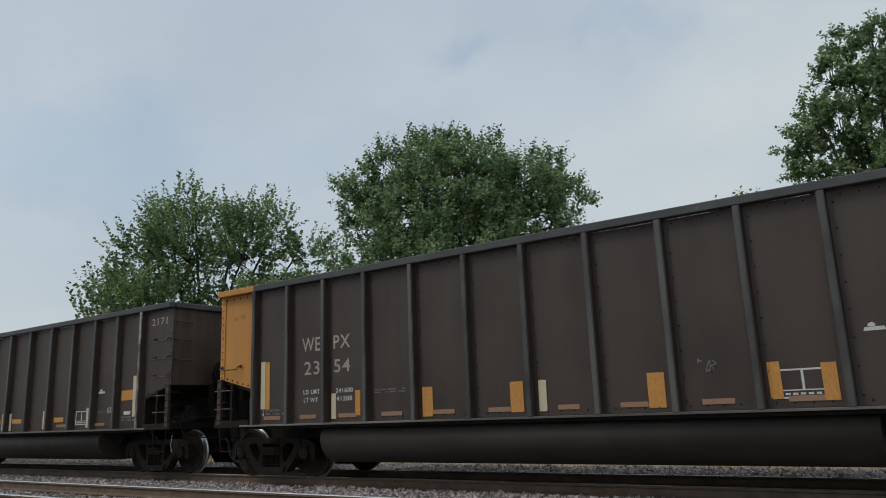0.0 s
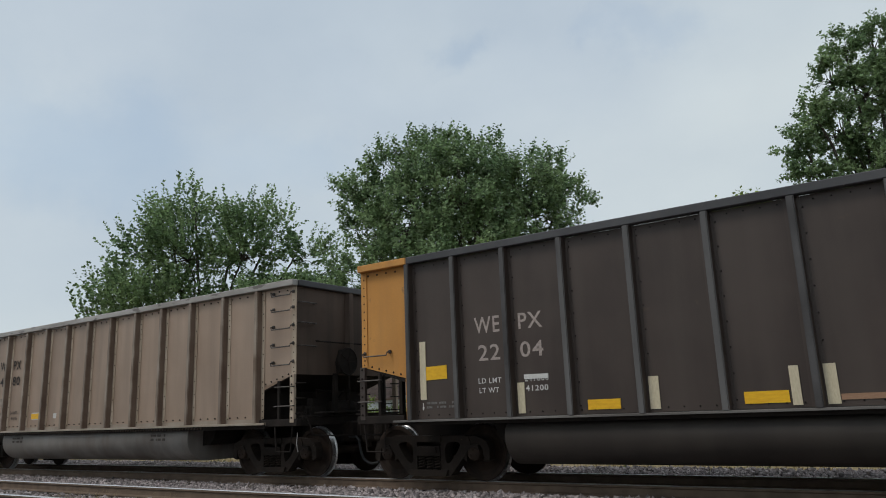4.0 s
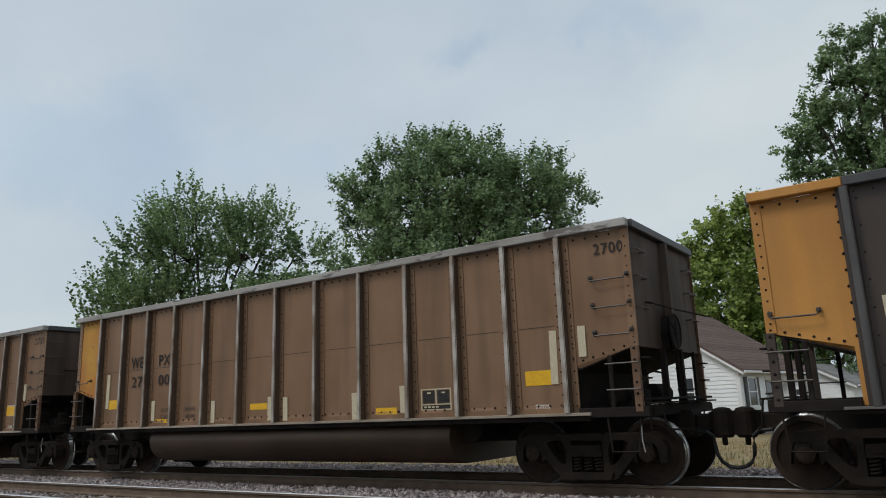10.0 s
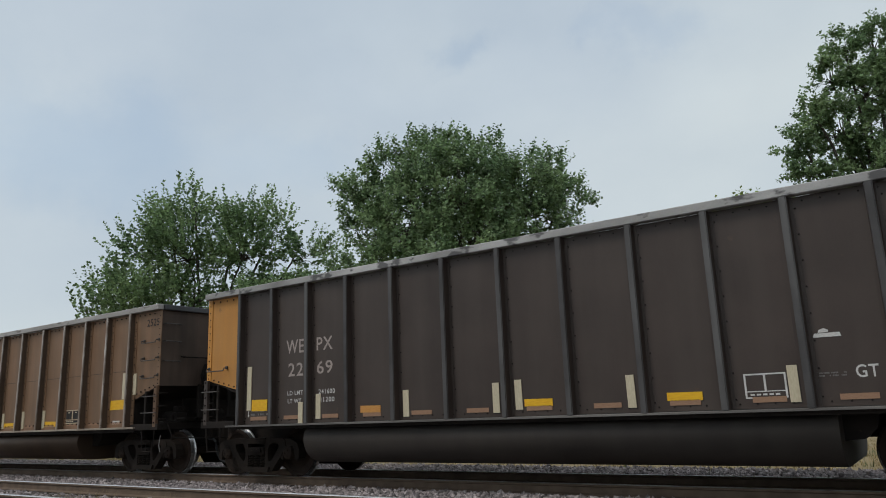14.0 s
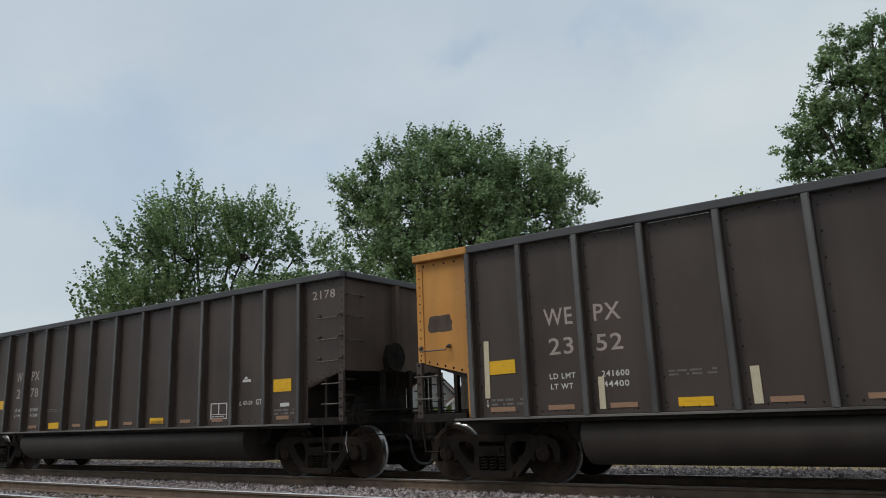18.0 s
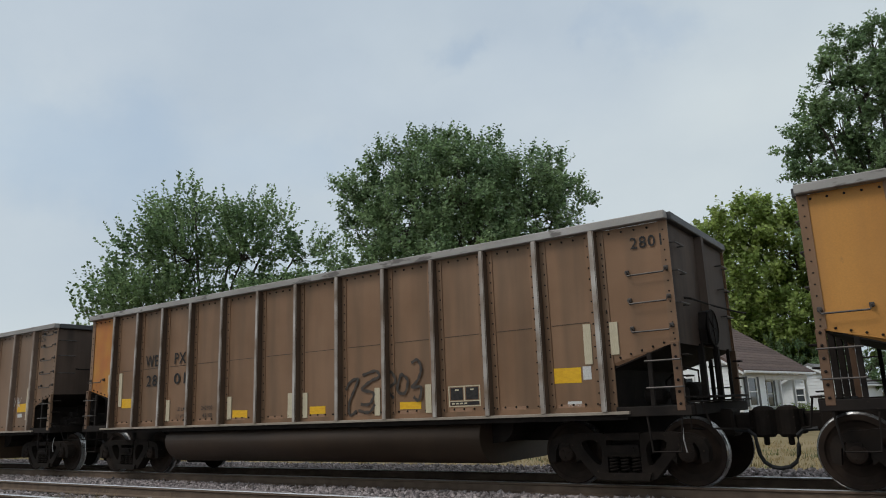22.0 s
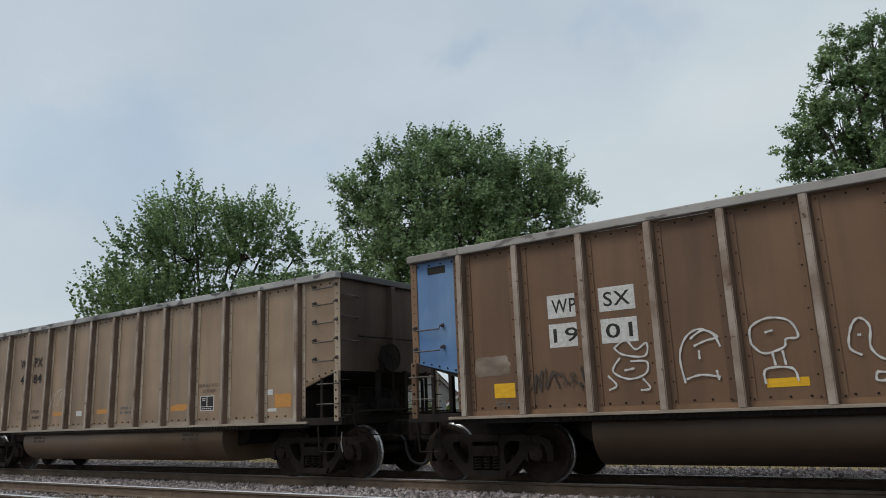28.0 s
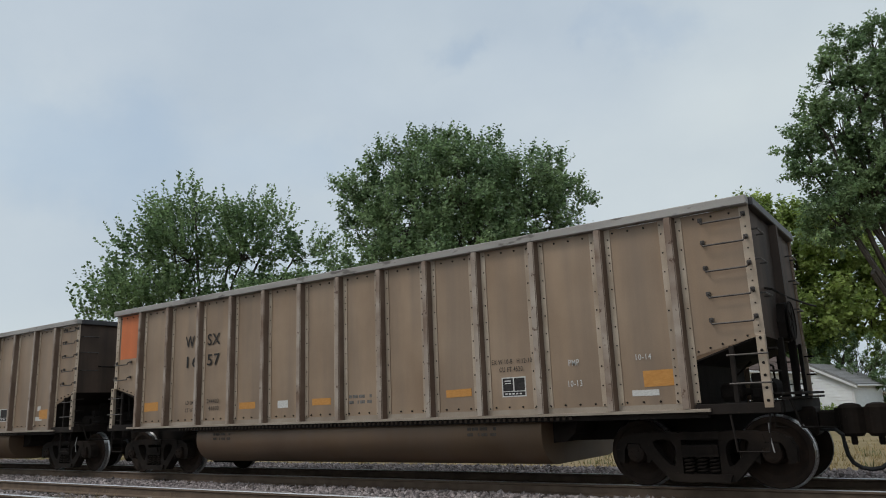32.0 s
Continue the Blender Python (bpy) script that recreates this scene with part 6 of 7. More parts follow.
# coloured squares high on the trailing panel
for k, paint in ((3, "bright_yellow"), (15, "bright_yellow"), (17, "bright_yellow"), (18, "orange_red"), (19, "orange_red")):
    o = mark(k, "block", -6.68, 3.14, 0.80, 1.02, 0.004)
    o.name = "colour_square"
    o["label"] = "painted square in " + ("orange" if paint == "orange_red" else "bright yellow")
    o.material_slots[0].link = "OBJECT"
    o.material_slots[0].material = M[paint]

mark(0, "orange", -5.82, 1.77, 0.12, 0.91)
mark(0, "cream", -5.945, 1.78, 0.12, 0.92)
mark(0, "orange", -3.48, 1.36, 0.12, 0.44)
mark(0, "orange", -1.95, 1.32, 0.21, 0.48)
mark(0, "orange", -0.26, 1.33, 0.23, 0.46)
mark(0, "orange", 1.91, 1.33, 0.24, 0.47)
mark(0, "orange", 3.42, 1.38, 0.15, 0.46)
mark(0, "orange", 4.04, 1.34, 0.17, 0.45)
mark(0, "cream", -4.06, 1.32, 0.11, 0.45)
mark(0, "cream", 0.18, 1.33, 0.13, 0.46)
mark(0, "salmon", -5.69, 1.08, 0.51, 0.11)
mark(0, "salmon", -4.72, 1.07, 0.42, 0.1)
mark(0, "salmon", -3.73, 1.07, 0.43, 0.1)
mark(0, "salmon", -2.72, 1.07, 0.45, 0.08)
mark(0, "salmon", -1.63, 1.07, 0.43, 0.08)
mark(0, "salmon", -0.57, 1.08, 0.42, 0.08)
mark(0, "salmon", 0.59, 1.08, 0.32, 0.07)
mark(0, "salmon", 1.58, 1.08, 0.4, 0.08)
mark(0, "salmon", 2.71, 1.08, 0.41, 0.08)
mark(0, "salmon", 3.75, 1.08, 0.4, 0.07)
mark(0, "frame", 3.74, 1.33, 0.58, 0.36)
mark(0, "logo", 4.58, 1.95, 0.23, 0.1)
mark(0, "small", -2.74, 1.54, 0.71, 0.08)
mark(1, "orange", -5.76, 1.81, 0.5, 0.24)
mark(1, "orange", -2.83, 1.31, 0.48, 0.12)
mark(1, "orange", -0.65, 1.31, 0.45, 0.13)
mark(1, "orange", 0.48, 1.31, 0.5, 0.11)
mark(1, "orange", 2.63, 1.3, 0.45, 0.12)
mark(1, "orange", 5.6, 1.79, 0.46, 0.23)
mark(1, "cream", -6.0, 1.74, 0.11, 0.67)
mark(1, "cream", -4.12, 1.35, 0.14, 0.46)
mark(1, "cream", -2.02, 1.32, 0.12, 0.45)
mark(1, "cream", -0.28, 1.3, 0.11, 0.45)
mark(1, "cream", 0.13, 1.29, 0.11, 0.46)
mark(1, "cream", 1.91, 1.31, 0.11, 0.45)
mark(1, "cream", 3.98, 1.32, 0.13, 0.47)
mark(1, "cream", 5.9, 1.76, 0.14, 0.92)
mark(1, "salmon", 2.76, 1.05, 0.48, 0.07)
mark(1, "salmon", 4.49, 1.04, 0.53, 0.08)
mark(1, "white", -3.87, 1.62, 0.38, 0.09)
mark(1, "white", 5.62, 1.39, 0.25, 0.08)
mark(1, "frame", 3.69, 1.32, 0.53, 0.33)
mark(1, "logo", 4.52, 1.93, 0.27, 0.11)
mark(1, "gt", 4.89, 1.47, 0.19, 0.13)
mark(1, "small", 4.56, 1.44, 0.37, 0.08)
mark(2, "yellow", -5.66, 1.78, 0.44, 0.22)
mark(2, "yellow", -2.76, 1.17, 0.49, 0.14)
mark(2, "yellow", -0.6, 1.18, 0.53, 0.15)
mark(2, "yellow", 1.55, 1.18, 0.48, 0.14)
mark(2, "yellow", 5.59, 1.78, 0.49, 0.24)
mark(2, "cream", -5.92, 1.83, 0.12, 0.96)
mark(2, "cream", -4.08, 1.31, 0.12, 0.46)
mark(2, "cream", -2.02, 1.3, 0.14, 0.44)
mark(2, "cream", -0.25, 1.31, 0.11, 0.48)
mark(2, "cream", 0.15, 1.31, 0.14, 0.48)
mark(2, "cream", 1.93, 1.35, 0.12, 0.48)
mark(2, "cream", 4.0, 1.33, 0.15, 0.47)
mark(2, "cream", 5.91, 1.86, 0.17, 0.93)
mark(2, "salmon", 0.46, 1.1, 0.48, 0.08)
mark(2, "salmon", 2.66, 1.1, 0.43, 0.07)
mark(2, "salmon", 3.7, 1.1, 0.43, 0.08)
mark(2, "salmon", 4.68, 1.11, 0.44, 0.08)
mark(2, "salmon", 5.64, 1.1, 0.44, 0.08)
mark(2, "white", -3.81, 1.62, 0.41, 0.07)
mark(2, "white", 5.62, 1.42, 0.25, 0.09)
mark(2, "frame", 3.7, 1.34, 0.52, 0.31)
mark(2, "logo", 4.56, 1.94, 0.27, 0.11)
mark(2, "gt", 4.9, 1.49, 0.18, 0.11)
mark(2, "small", 4.55, 1.46, 0.31, 0.07)
mark(3, "yellow", -5.74, 1.48, 0.5, 0.25)
mark(3, "yellow", -2.4, 1.42, 0.53, 0.14)
mark(3, "white", -5.32, 1.6, 0.16, 0.12)
mark(3, "white", -1.48, 1.41, 0.14, 0.13)
mark(3, "small", -5.34, 1.44, 0.2, 0.1)
mark(3, "patch", -4.46, 1.84, 0.45, 0.24)
mark(4, "orange", -5.81, 1.41, 0.53, 0.24)
mark(4, "orange", -2.8, 1.23, 0.5, 0.12)
mark(4, "orange", 0.49, 1.27, 0.51, 0.12)
mark(4, "orange", 2.65, 1.25, 0.48, 0.14)
mark(4, "orange", 5.6, 1.73, 0.51, 0.24)
mark(4, "cream", -5.92, 1.87, 0.16, 0.77)
mark(4, "cream", -4.07, 1.29, 0.11, 0.49)
mark(4, "cream", -2.02, 1.29, 0.15, 0.44)
mark(4, "cream", 0.15, 1.28, 0.13, 0.46)
mark(4, "cream", 1.93, 1.28, 0.12, 0.48)
mark(4, "cream", 3.99, 1.29, 0.1, 0.47)
mark(4, "cream", 5.91, 1.77, 0.13, 0.91)
mark(4, "salmon", 4.89, 1.04, 0.48, 0.05)
mark(4, "salmon", 5.66, 1.06, 0.45, 0.08)
mark(4, "white", -3.8, 1.58, 0.42, 0.07)
mark(4, "white", 5.62, 1.42, 0.25, 0.09)
mark(4, "frame", 3.71, 1.33, 0.52, 0.34)
mark(4, "logo", 4.53, 1.52, 0.33, 0.09)
mark(4, "gt", 4.91, 1.25, 0.23, 0.13)
mark(4, "small", 4.53, 1.25, 0.33, 0.06)
mark(5, "yellow", -5.54, 1.75, 0.5, 0.23)
mark(5, "yellow", -1.57, 1.19, 0.47, 0.13)
mark(5, "yellow", 0.6, 1.19, 0.46, 0.13)
mark(5, "yellow", 2.78, 1.18, 0.47, 0.14)
mark(5, "yellow", 5.64, 1.75, 0.48, 0.22)
mark(5, "cream", -5.87, 1.85, 0.12, 0.9)
mark(5, "cream", -3.38, 1.34, 0.12, 0.48)
mark(5, "cream", -1.91, 1.34, 0.1, 0.48)
mark(5, "cream", -0.14, 1.35, 0.13, 0.46)
mark(5, "cream", 0.25, 1.35, 0.14, 0.46)
mark(5, "cream", 2.03, 1.36, 0.14, 0.47)
mark(5, "cream", 4.07, 1.37, 0.15, 0.44)
mark(5, "cream", 5.96, 1.8, 0.2, 0.92)
mark(5, "cream", 6.36, 2.06, 0.15, 0.46)
mark(5, "salmon", -5.57, 1.08, 0.48, 0.08)
mark(5, "salmon", -4.67, 1.08, 0.38, 0.08)
mark(5, "salmon", -3.69, 1.08, 0.43, 0.07)
mark(5, "salmon", -2.67, 1.09, 0.41, 0.07)
mark(5, "salmon", -0.48, 1.11, 0.43, 0.08)
mark(5, "salmon", 1.68, 1.11, 0.41, 0.08)
mark(5, "white", 5.7, 1.41, 0.24, 0.07)
mark(5, "frame", 3.75, 1.35, 0.52, 0.3)
mark(5, "logo", 4.6, 1.94, 0.27, 0.12)
mark(5, "gt", 4.96, 1.47, 0.16, 0.12)
mark(5, "small", 4.61, 1.45, 0.33, 0.07)
mark(8, "logo", 4.5, 1.92, 0.31, 0.11)
mark(8, "gt", 4.87, 1.44, 0.24, 0.15)
mark(8, "small", 4.51, 1.42, 0.31, 0.06)
mark(10, "yellow", -5.65, 1.79, 0.47, 0.21)
mark(10, "yellow", -2.73, 1.16, 0.46, 0.12)
mark(10, "yellow", 0.54, 1.17, 0.45, 0.12)
mark(10, "yellow", 2.74, 1.18, 0.47, 0.11)
mark(10, "yellow", 5.62, 1.79, 0.47, 0.23)
mark(10, "yellow", 2.64, 1.16, 0.48, 0.13)
mark(10, "cream", -5.92, 1.77, 0.09, 0.89)
mark(10, "cream", -4.03, 1.33, 0.09, 0.45)
mark(10, "cream", -1.95, 1.34, 0.11, 0.47)
mark(10, "cream", -0.19, 1.34, 0.11, 0.46)
mark(10, "cream", 0.21, 1.34, 0.14, 0.45)
mark(10, "cream", 2.01, 1.34, 0.15, 0.44)
mark(10, "cream", 3.98, 1.32, 0.1, 0.47)
mark(10, "cream", 5.91, 1.77, 0.13, 0.92)
mark(10, "salmon", -5.67, 1.08, 0.44, 0.07)
mark(10, "salmon", -4.68, 1.08, 0.42, 0.08)
mark(10, "salmon", -3.72, 1.08, 0.4, 0.06)
mark(10, "salmon", -1.62, 1.08, 0.39, 0.07)
mark(10, "salmon", -0.54, 1.09, 0.41, 0.06)
mark(10, "salmon", 1.63, 1.09, 0.4, 0.06)
mark(10, "salmon", 5.62, 1.07, 0.41, 0.06)
mark(10, "white", 5.63, 1.4, 0.21, 0.06)
mark(10, "frame", 3.68, 1.33, 0.51, 0.33)
mark(10, "logo", 4.53, 1.93, 0.26, 0.11)
mark(10, "gt", 4.9, 1.47, 0.17, 0.12)
mark(10, "small", -2.72, 1.55, 0.66, 0.09)
mark(10, "small", 4.55, 1.44, 0.34, 0.06)
mark(11, "yellow", -5.66, 1.77, 0.46, 0.23)
mark(11, "yellow", -2.75, 1.16, 0.49, 0.15)
mark(11, "yellow", -0.56, 1.17, 0.5, 0.13)
mark(11, "yellow", 1.62, 1.18, 0.49, 0.13)
mark(11, "yellow", 5.62, 1.76, 0.49, 0.24)
mark(11, "salmon", 0.53, 1.07, 0.34, 0.07)
mark(11, "salmon", -1.68, 1.07, 0.36, 0.08)
mark(11, "salmon", 1.63, 1.07, 0.42, 0.06)
mark(11, "salmon", 2.64, 1.06, 0.25, 0.06)
mark(11, "salmon", 3.7, 1.08, 0.31, 0.07)
mark(11, "salmon", 5.63, 1.07, 0.29, 0.07)
mark(11, "salmon", -3.82, 1.08, 0.43, 0.08)
mark(11, "white", 5.69, 1.39, 0.24, 0.07)
mark(11, "frame", 3.74, 1.33, 0.52, 0.32)
mark(11, "logo", 4.59, 1.93, 0.25, 0.11)
mark(11, "gt", 4.95, 1.47, 0.16, 0.11)
letters(11, "IL 47-09", 4.56, 1.46, 0.40, 0.085, "white_paint")
mark(11, "small", -2.75, 1.54, 0.72, 0.08)
mark(12, "small", -0.5, 1.3, 0.25, 0.1)
mark(14, "yellow", -5.71, 1.61, 0.5, 0.21)
mark(14, "yellow", -2.46, 1.39, 0.46, 0.12)
mark(14, "yellow", 1.53, 1.38, 0.46, 0.12)
mark(14, "yellow", 5.69, 1.66, 0.56, 0.22)
mark(14, "cream", -5.96, 1.74, 0.11, 0.91)
mark(14, "cream", -2.81, 1.5, 0.11, 0.46)
mark(14, "cream", -1.79, 1.5, 0.11, 0.47)
mark(14, "cream", -0.12, 1.5, 0.13, 0.46)
mark(14, "cream", 0.22, 1.49, 0.12, 0.45)
mark(14, "cream", 1.9, 1.51, 0.16, 0.45)
mark(14, "cream", 5.95, 1.75, 0.09, 0.83)
white_patch = mark(14, "patch", -4.50, 1.44, 0.90, 0.27, 0.0195)
white_patch.material_slots[0].link = "OBJECT"
white_patch.material_slots[0].material = M["white_paint"]
white_patch["label"] = "ragged white painted-out patch"
mark(14, "white", -0.47, 1.39, 0.22, 0.07)
mark(14, "white", 5.57, 1.46, 0.23, 0.1)
mark(14, "dark_frame", 2.59, 1.49, 0.44, 0.29)
mark(14, "small", 0.52, 1.43, 0.34, 0.17)
mark(15, "orange", -5.87, 1.49, 0.41, 0.17)
mark(15, "orange", -2.57, 1.45, 0.47, 0.11)
mark(15, "orange", -0.55, 1.44, 0.44, 0.09)
mark(15, "orange", 2.49, 1.44, 0.46, 0.1)
mark(15, "orange", 5.78, 1.5, 0.46, 0.2)
mark(15, "white", -5.47, 1.66, 0.16, 0.1)
mark(15, "white", -1.56, 1.42, 0.25, 0.1)
mark(15, "white", 5.4, 1.65, 0.15, 0.09)
mark(15, "white", 5.55, 1.32, 0.39, 0.07)
mark(15, "dark_frame", 3.5, 1.51, 0.42, 0.29)
mark(15, "small", 0.45, 1.45, 0.45, 0.13)
mark(16, "yellow", -5.45, 1.43, 0.48, 0.22)
mark(16, "yellow", -1.47, 1.35, 0.49, 0.11)
mark(16, "yellow", 0.54, 1.36, 0.48, 0.11)
mark(16, "yellow", 2.44, 1.36, 0.2, 0.1)
mark(16, "yellow", 1.31, 1.38, 0.45, 0.11)
mark(16, "dark_frame", 3.45, 1.55, 0.37, 0.28)
mark(16, "small", -5.54, 1.23, 0.25, 0.08)
mark(16, "patch", -5.71, 1.81, 0.67, 0.33)
mark(16, "patch", 0.53, 1.63, 0.62, 0.29)
mark(17, "orange", -5.78, 1.5, 0.48, 0.21)
mark(17, "orange", -2.49, 1.45, 0.45, 0.1)
mark(17, "orange", -0.46, 1.45, 0.45, 0.1)
mark(17, "orange", 2.59, 1.46, 0.45, 0.1)
mark(17, "orange", 5.75, 1.47, 0.45, 0.26)
mark(17, "orange", 2.48, 1.43, 0.52, 0.11)
mark(17, "white", -5.41, 1.65, 0.15, 0.1)
mark(17, "white", -1.48, 1.43, 0.25, 0.12)
mark(17, "white", 5.37, 1.64, 0.19, 0.11)
mark(17, "white", 5.36, 1.3, 0.43, 0.06)
mark(17, "dark_frame", 3.47, 1.5, 0.45, 0.31)
mark(17, "small", 0.53, 1.45, 0.45, 0.19)
for x, z in ((2.49, 1.70), (4.64, 1.60)):
    mark(18, "white_small", x, z, 0.17, 0.26)
mark(18, "orange", -5.76, 1.45, 0.44, 0.26)
mark(18, "orange", -2.45, 1.43, 0.47, 0.1)
mark(18, "orange", -0.41, 1.43, 0.46, 0.09)
mark(18, "orange", 5.73, 1.47, 0.32, 0.25)
mark(18, "orange", 2.35, 1.43, 0.55, 0.12)
mark(18, "white", -1.44, 1.42, 0.26, 0.12)
mark(18, "dark_frame", 3.47, 1.48, 0.44, 0.31)
mark(18, "small", -5.36, 1.41, 0.23, 0.12)
mark(18, "small", 0.56, 1.44, 0.41, 0.16)
mark(19, "orange", -5.76, 1.49, 0.51, 0.19)
mark(19, "orange", -2.54, 1.41, 0.47, 0.13)
mark(19, "orange", -0.5, 1.41, 0.47, 0.12)
mark(19, "orange", 2.55, 1.43, 0.49, 0.12)
mark(19, "orange", 5.87, 1.49, 0.5, 0.22)
mark(19, "white", -1.52, 1.4, 0.28, 0.14)
mark(19, "white", 5.63, 1.3, 0.38, 0.08)
mark(19, "dark_frame", 3.57, 1.48, 0.42, 0.3)
mark(19, "small", 0.46, 1.42, 0.55, 0.18)
mark(20, "orange", 5.8, 1.46, 0.57, 0.24)
mark(20, "white", 5.48, 1.61, 0.15, 0.12)
mark(20, "white", 5.45, 1.35, 0.41, 0.1)
mark(20, "dark_frame", 3.39, 1.49, 0.85, 0.34)

mark(6, "cream", -5.84, 1.90, 0.12, 0.79)
mark(6, "cream", -4.01, 1.40, 0.12, 0.44)
mark(6, "cream", -1.93, 1.32, 0.12, 0.44)
mark(6, "cream", -0.21, 1.33, 0.12, 0.45)
mark(6, "cream", 0.22, 1.31, 0.12, 0.44)
mark(6, "cream", 1.98, 1.30, 0.12, 0.46)
mark(6, "cream", 3.07, 1.38, 0.12, 0.45)
mark(6, "cream", 5.94, 1.88, 0.12, 0.79)
mark(6, "cream", 6.41, 2.08, 0.12, 0.45)
mark(6, "cream", -6.32, 2.19, 0.12, 0.44)
mark(6, "yellow", -5.60, 1.59, 0.42, 0.21)
mark(6, "yellow", -3.70, 1.15, 0.44, 0.12)
mark(6, "yellow", -0.55, 1.38, 0.49, 0.12)
mark(6, "yellow", 2.69, 1.17, 0.46, 0.16)
mark(6, "yellow", 5.67, 1.59, 0.47, 0.22)
mark(6, "white", 5.70, 1.16, 0.24, 0.07)
mark(6, "pair_box", 3.75, 1.35, 0.61, 0.35)
mark(13, "cream", -5.90, 1.92, 0.12, 0.77)
mark(13, "cream", -4.04, 1.39, 0.12, 0.45)
mark(13, "cream", -1.98, 1.38, 0.12, 0.45)
mark(13, "cream", -0.22, 1.37, 0.12, 0.46)
mark(13, "cream", 0.18, 1.36, 0.12, 0.46)
mark(13, "cream", 1.94, 1.36, 0.12, 0.47)
mark(13, "cream", 3.04, 1.37, 0.12, 0.46)
mark(13, "cream", 5.93, 2.03, 0.12, 0.58)
mark(13, "cream", -6.36, 2.08, 0.12, 0.43)
mark(13, "cream", 6.34, 2.08, 0.12, 0.46)
mark(13, "yellow", -5.63, 1.60, 0.41, 0.21)
mark(13, "yellow", -1.67, 1.25, 0.45, 0.15)
mark(13, "yellow", 0.49, 1.26, 0.40, 0.14)
mark(13, "yellow", 2.65, 1.27, 0.45, 0.12)
mark(13, "yellow", 5.56, 1.60, 0.45, 0.22)
mark(13, "white", 5.88, 1.62, 0.13, 0.19)
mark(13, "white", 5.65, 1.19, 0.22, 0.07)
mark(13, "pair_box", 3.74, 1.38, 0.61, 0.33)
mark(12, "yellow", -5.75, 1.62, 0.47, 0.23)
mark(12, "yellow", -1.71, 1.21, 0.47, 0.11)
mark(12, "yellow", 0.47, 1.21, 0.47, 0.12)
mark(12, "yellow", 2.66, 1.21, 0.48, 0.11)
mark(12, "yellow", 5.67, 1.60, 0.46, 0.21)
mark(12, "pair_box", 3.67, 1.36, 0.59, 0.35)
mark(7, "cream", -5.91, 1.91, 0.12, 0.82)
mark(7, "cream", -4.04, 1.38, 0.12, 0.46)
mark(7, "cream", -1.97, 1.38, 0.12, 0.47)
mark(7, "cream", -0.22, 1.37, 0.12, 0.46)
mark(7, "cream", 0.18, 1.35, 0.12, 0.46)
mark(7, "cream", -6.37, 2.06, 0.12, 0.47)
mark(7, "cream", 1.96, 1.38, 0.12, 0.46)
mark(7, "cream", 3.04, 1.39, 0.12, 0.45)
mark(7, "cream", 5.94, 1.91, 0.12, 0.81)
mark(7, "cream", 6.35, 2.06, 0.12, 0.44)
mark(7, "yellow", -5.65, 1.66, 0.48, 0.23)
mark(7, "yellow", -2.75, 1.15, 0.49, 0.15)
mark(7, "yellow", 0.54, 1.21, 0.49, 0.14)
mark(7, "yellow", 2.71, 1.21, 0.49, 0.12)
mark(7, "yellow", 5.64, 1.60, 0.48, 0.25)
mark(7, "white", -5.65, 1.21, 0.48, 0.14)
mark(7, "white", 5.67, 1.17, 0.23, 0.07)
mark(7, "pair_box", 3.74, 1.38, 0.62, 0.35)
mark(9, "cream", -5.87, 1.90, 0.12, 0.82)
mark(9, "cream", -6.28, 2.05, 0.12, 0.45)
mark(9, "yellow", -5.58, 1.59, 0.48, 0.24)
mark(9, "cream", -3.12, 1.33, 0.12, 0.49)
mark(9, "cream", -1.99, 1.32, 0.12, 0.44)
mark(9, "cream", 0.16, 1.33, 0.12, 0.41)
mark(9, "cream", 1.25, 1.33, 0.12, 0.45)
mark(9, "cream", 2.32, 1.33, 0.12, 0.45)
mark(9, "cream", 5.89, 2.00, 0.12, 0.60)
mark(9, "cream", 6.31, 2.03, 0.12, 0.48)
mark(9, "yellow", -1.69, 1.19, 0.55, 0.16)
mark(9, "yellow", 0.48, 1.19, 0.52, 0.16)
mark(9, "yellow", 2.65, 1.19, 0.54, 0.15)
mark(9, "yellow", 5.63, 1.58, 0.57, 0.22)
mark(9, "pair_box", 3.69, 1.36, 0.65, 0.33)
mark(9, "white", 5.62, 1.17, 0.28, 0.10)
# faded strips along the foot of each panel of the brown cars
for k in (6, 7, 9, 12, 13):
    xs = sorted(RIBS_STEEL)
    for a, b in zip(xs, xs[1:]):
        mark(k, "salmon", (a + b) / 2 - 0.08, 1.15, 0.42, 0.06)

mark(8, "cream", -5.92, 1.74, 0.12, 0.86)
mark(8, "cream", -4.48, 1.23, 0.12, 0.39)
mark(8, "cream", -4.02, 1.33, 0.12, 0.45)
mark(8, "cream", -1.97, 1.31, 0.12, 0.44)
mark(8, "cream", -0.20, 1.33, 0.12, 0.46)
mark(8, "cream", 0.20, 1.36, 0.12, 0.45)
mark(8, "cream", 1.98, 1.33, 0.12, 0.45)
mark(8, "cream", 4.06, 1.33, 0.12, 0.45)
mark(8, "yellow", -5.62, 1.40, 0.44, 0.22)
mark(8, "yellow", 0.53, 1.23, 0.47, 0.11)
mark(8, "yellow", 2.71, 1.23, 0.47, 0.11)
mark(8, "orange", -2.76, 1.24, 0.46, 0.12)
mark(8, "frame", 3.73, 1.32, 0.50, 0.31)
mark(8, "salmon", -5.64, 1.11, 0.47, 0.07)
mark(8, "salmon", -4.70, 1.08, 0.53, 0.07)
mark(8, "salmon", -3.72, 1.07, 0.39, 0.06)
mark(8, "salmon", -2.73, 1.07, 0.41, 0.06)
mark(8, "salmon", -1.65, 1.08, 0.42, 0.06)
mark(8, "salmon", -0.55, 1.08, 0.41, 0.05)
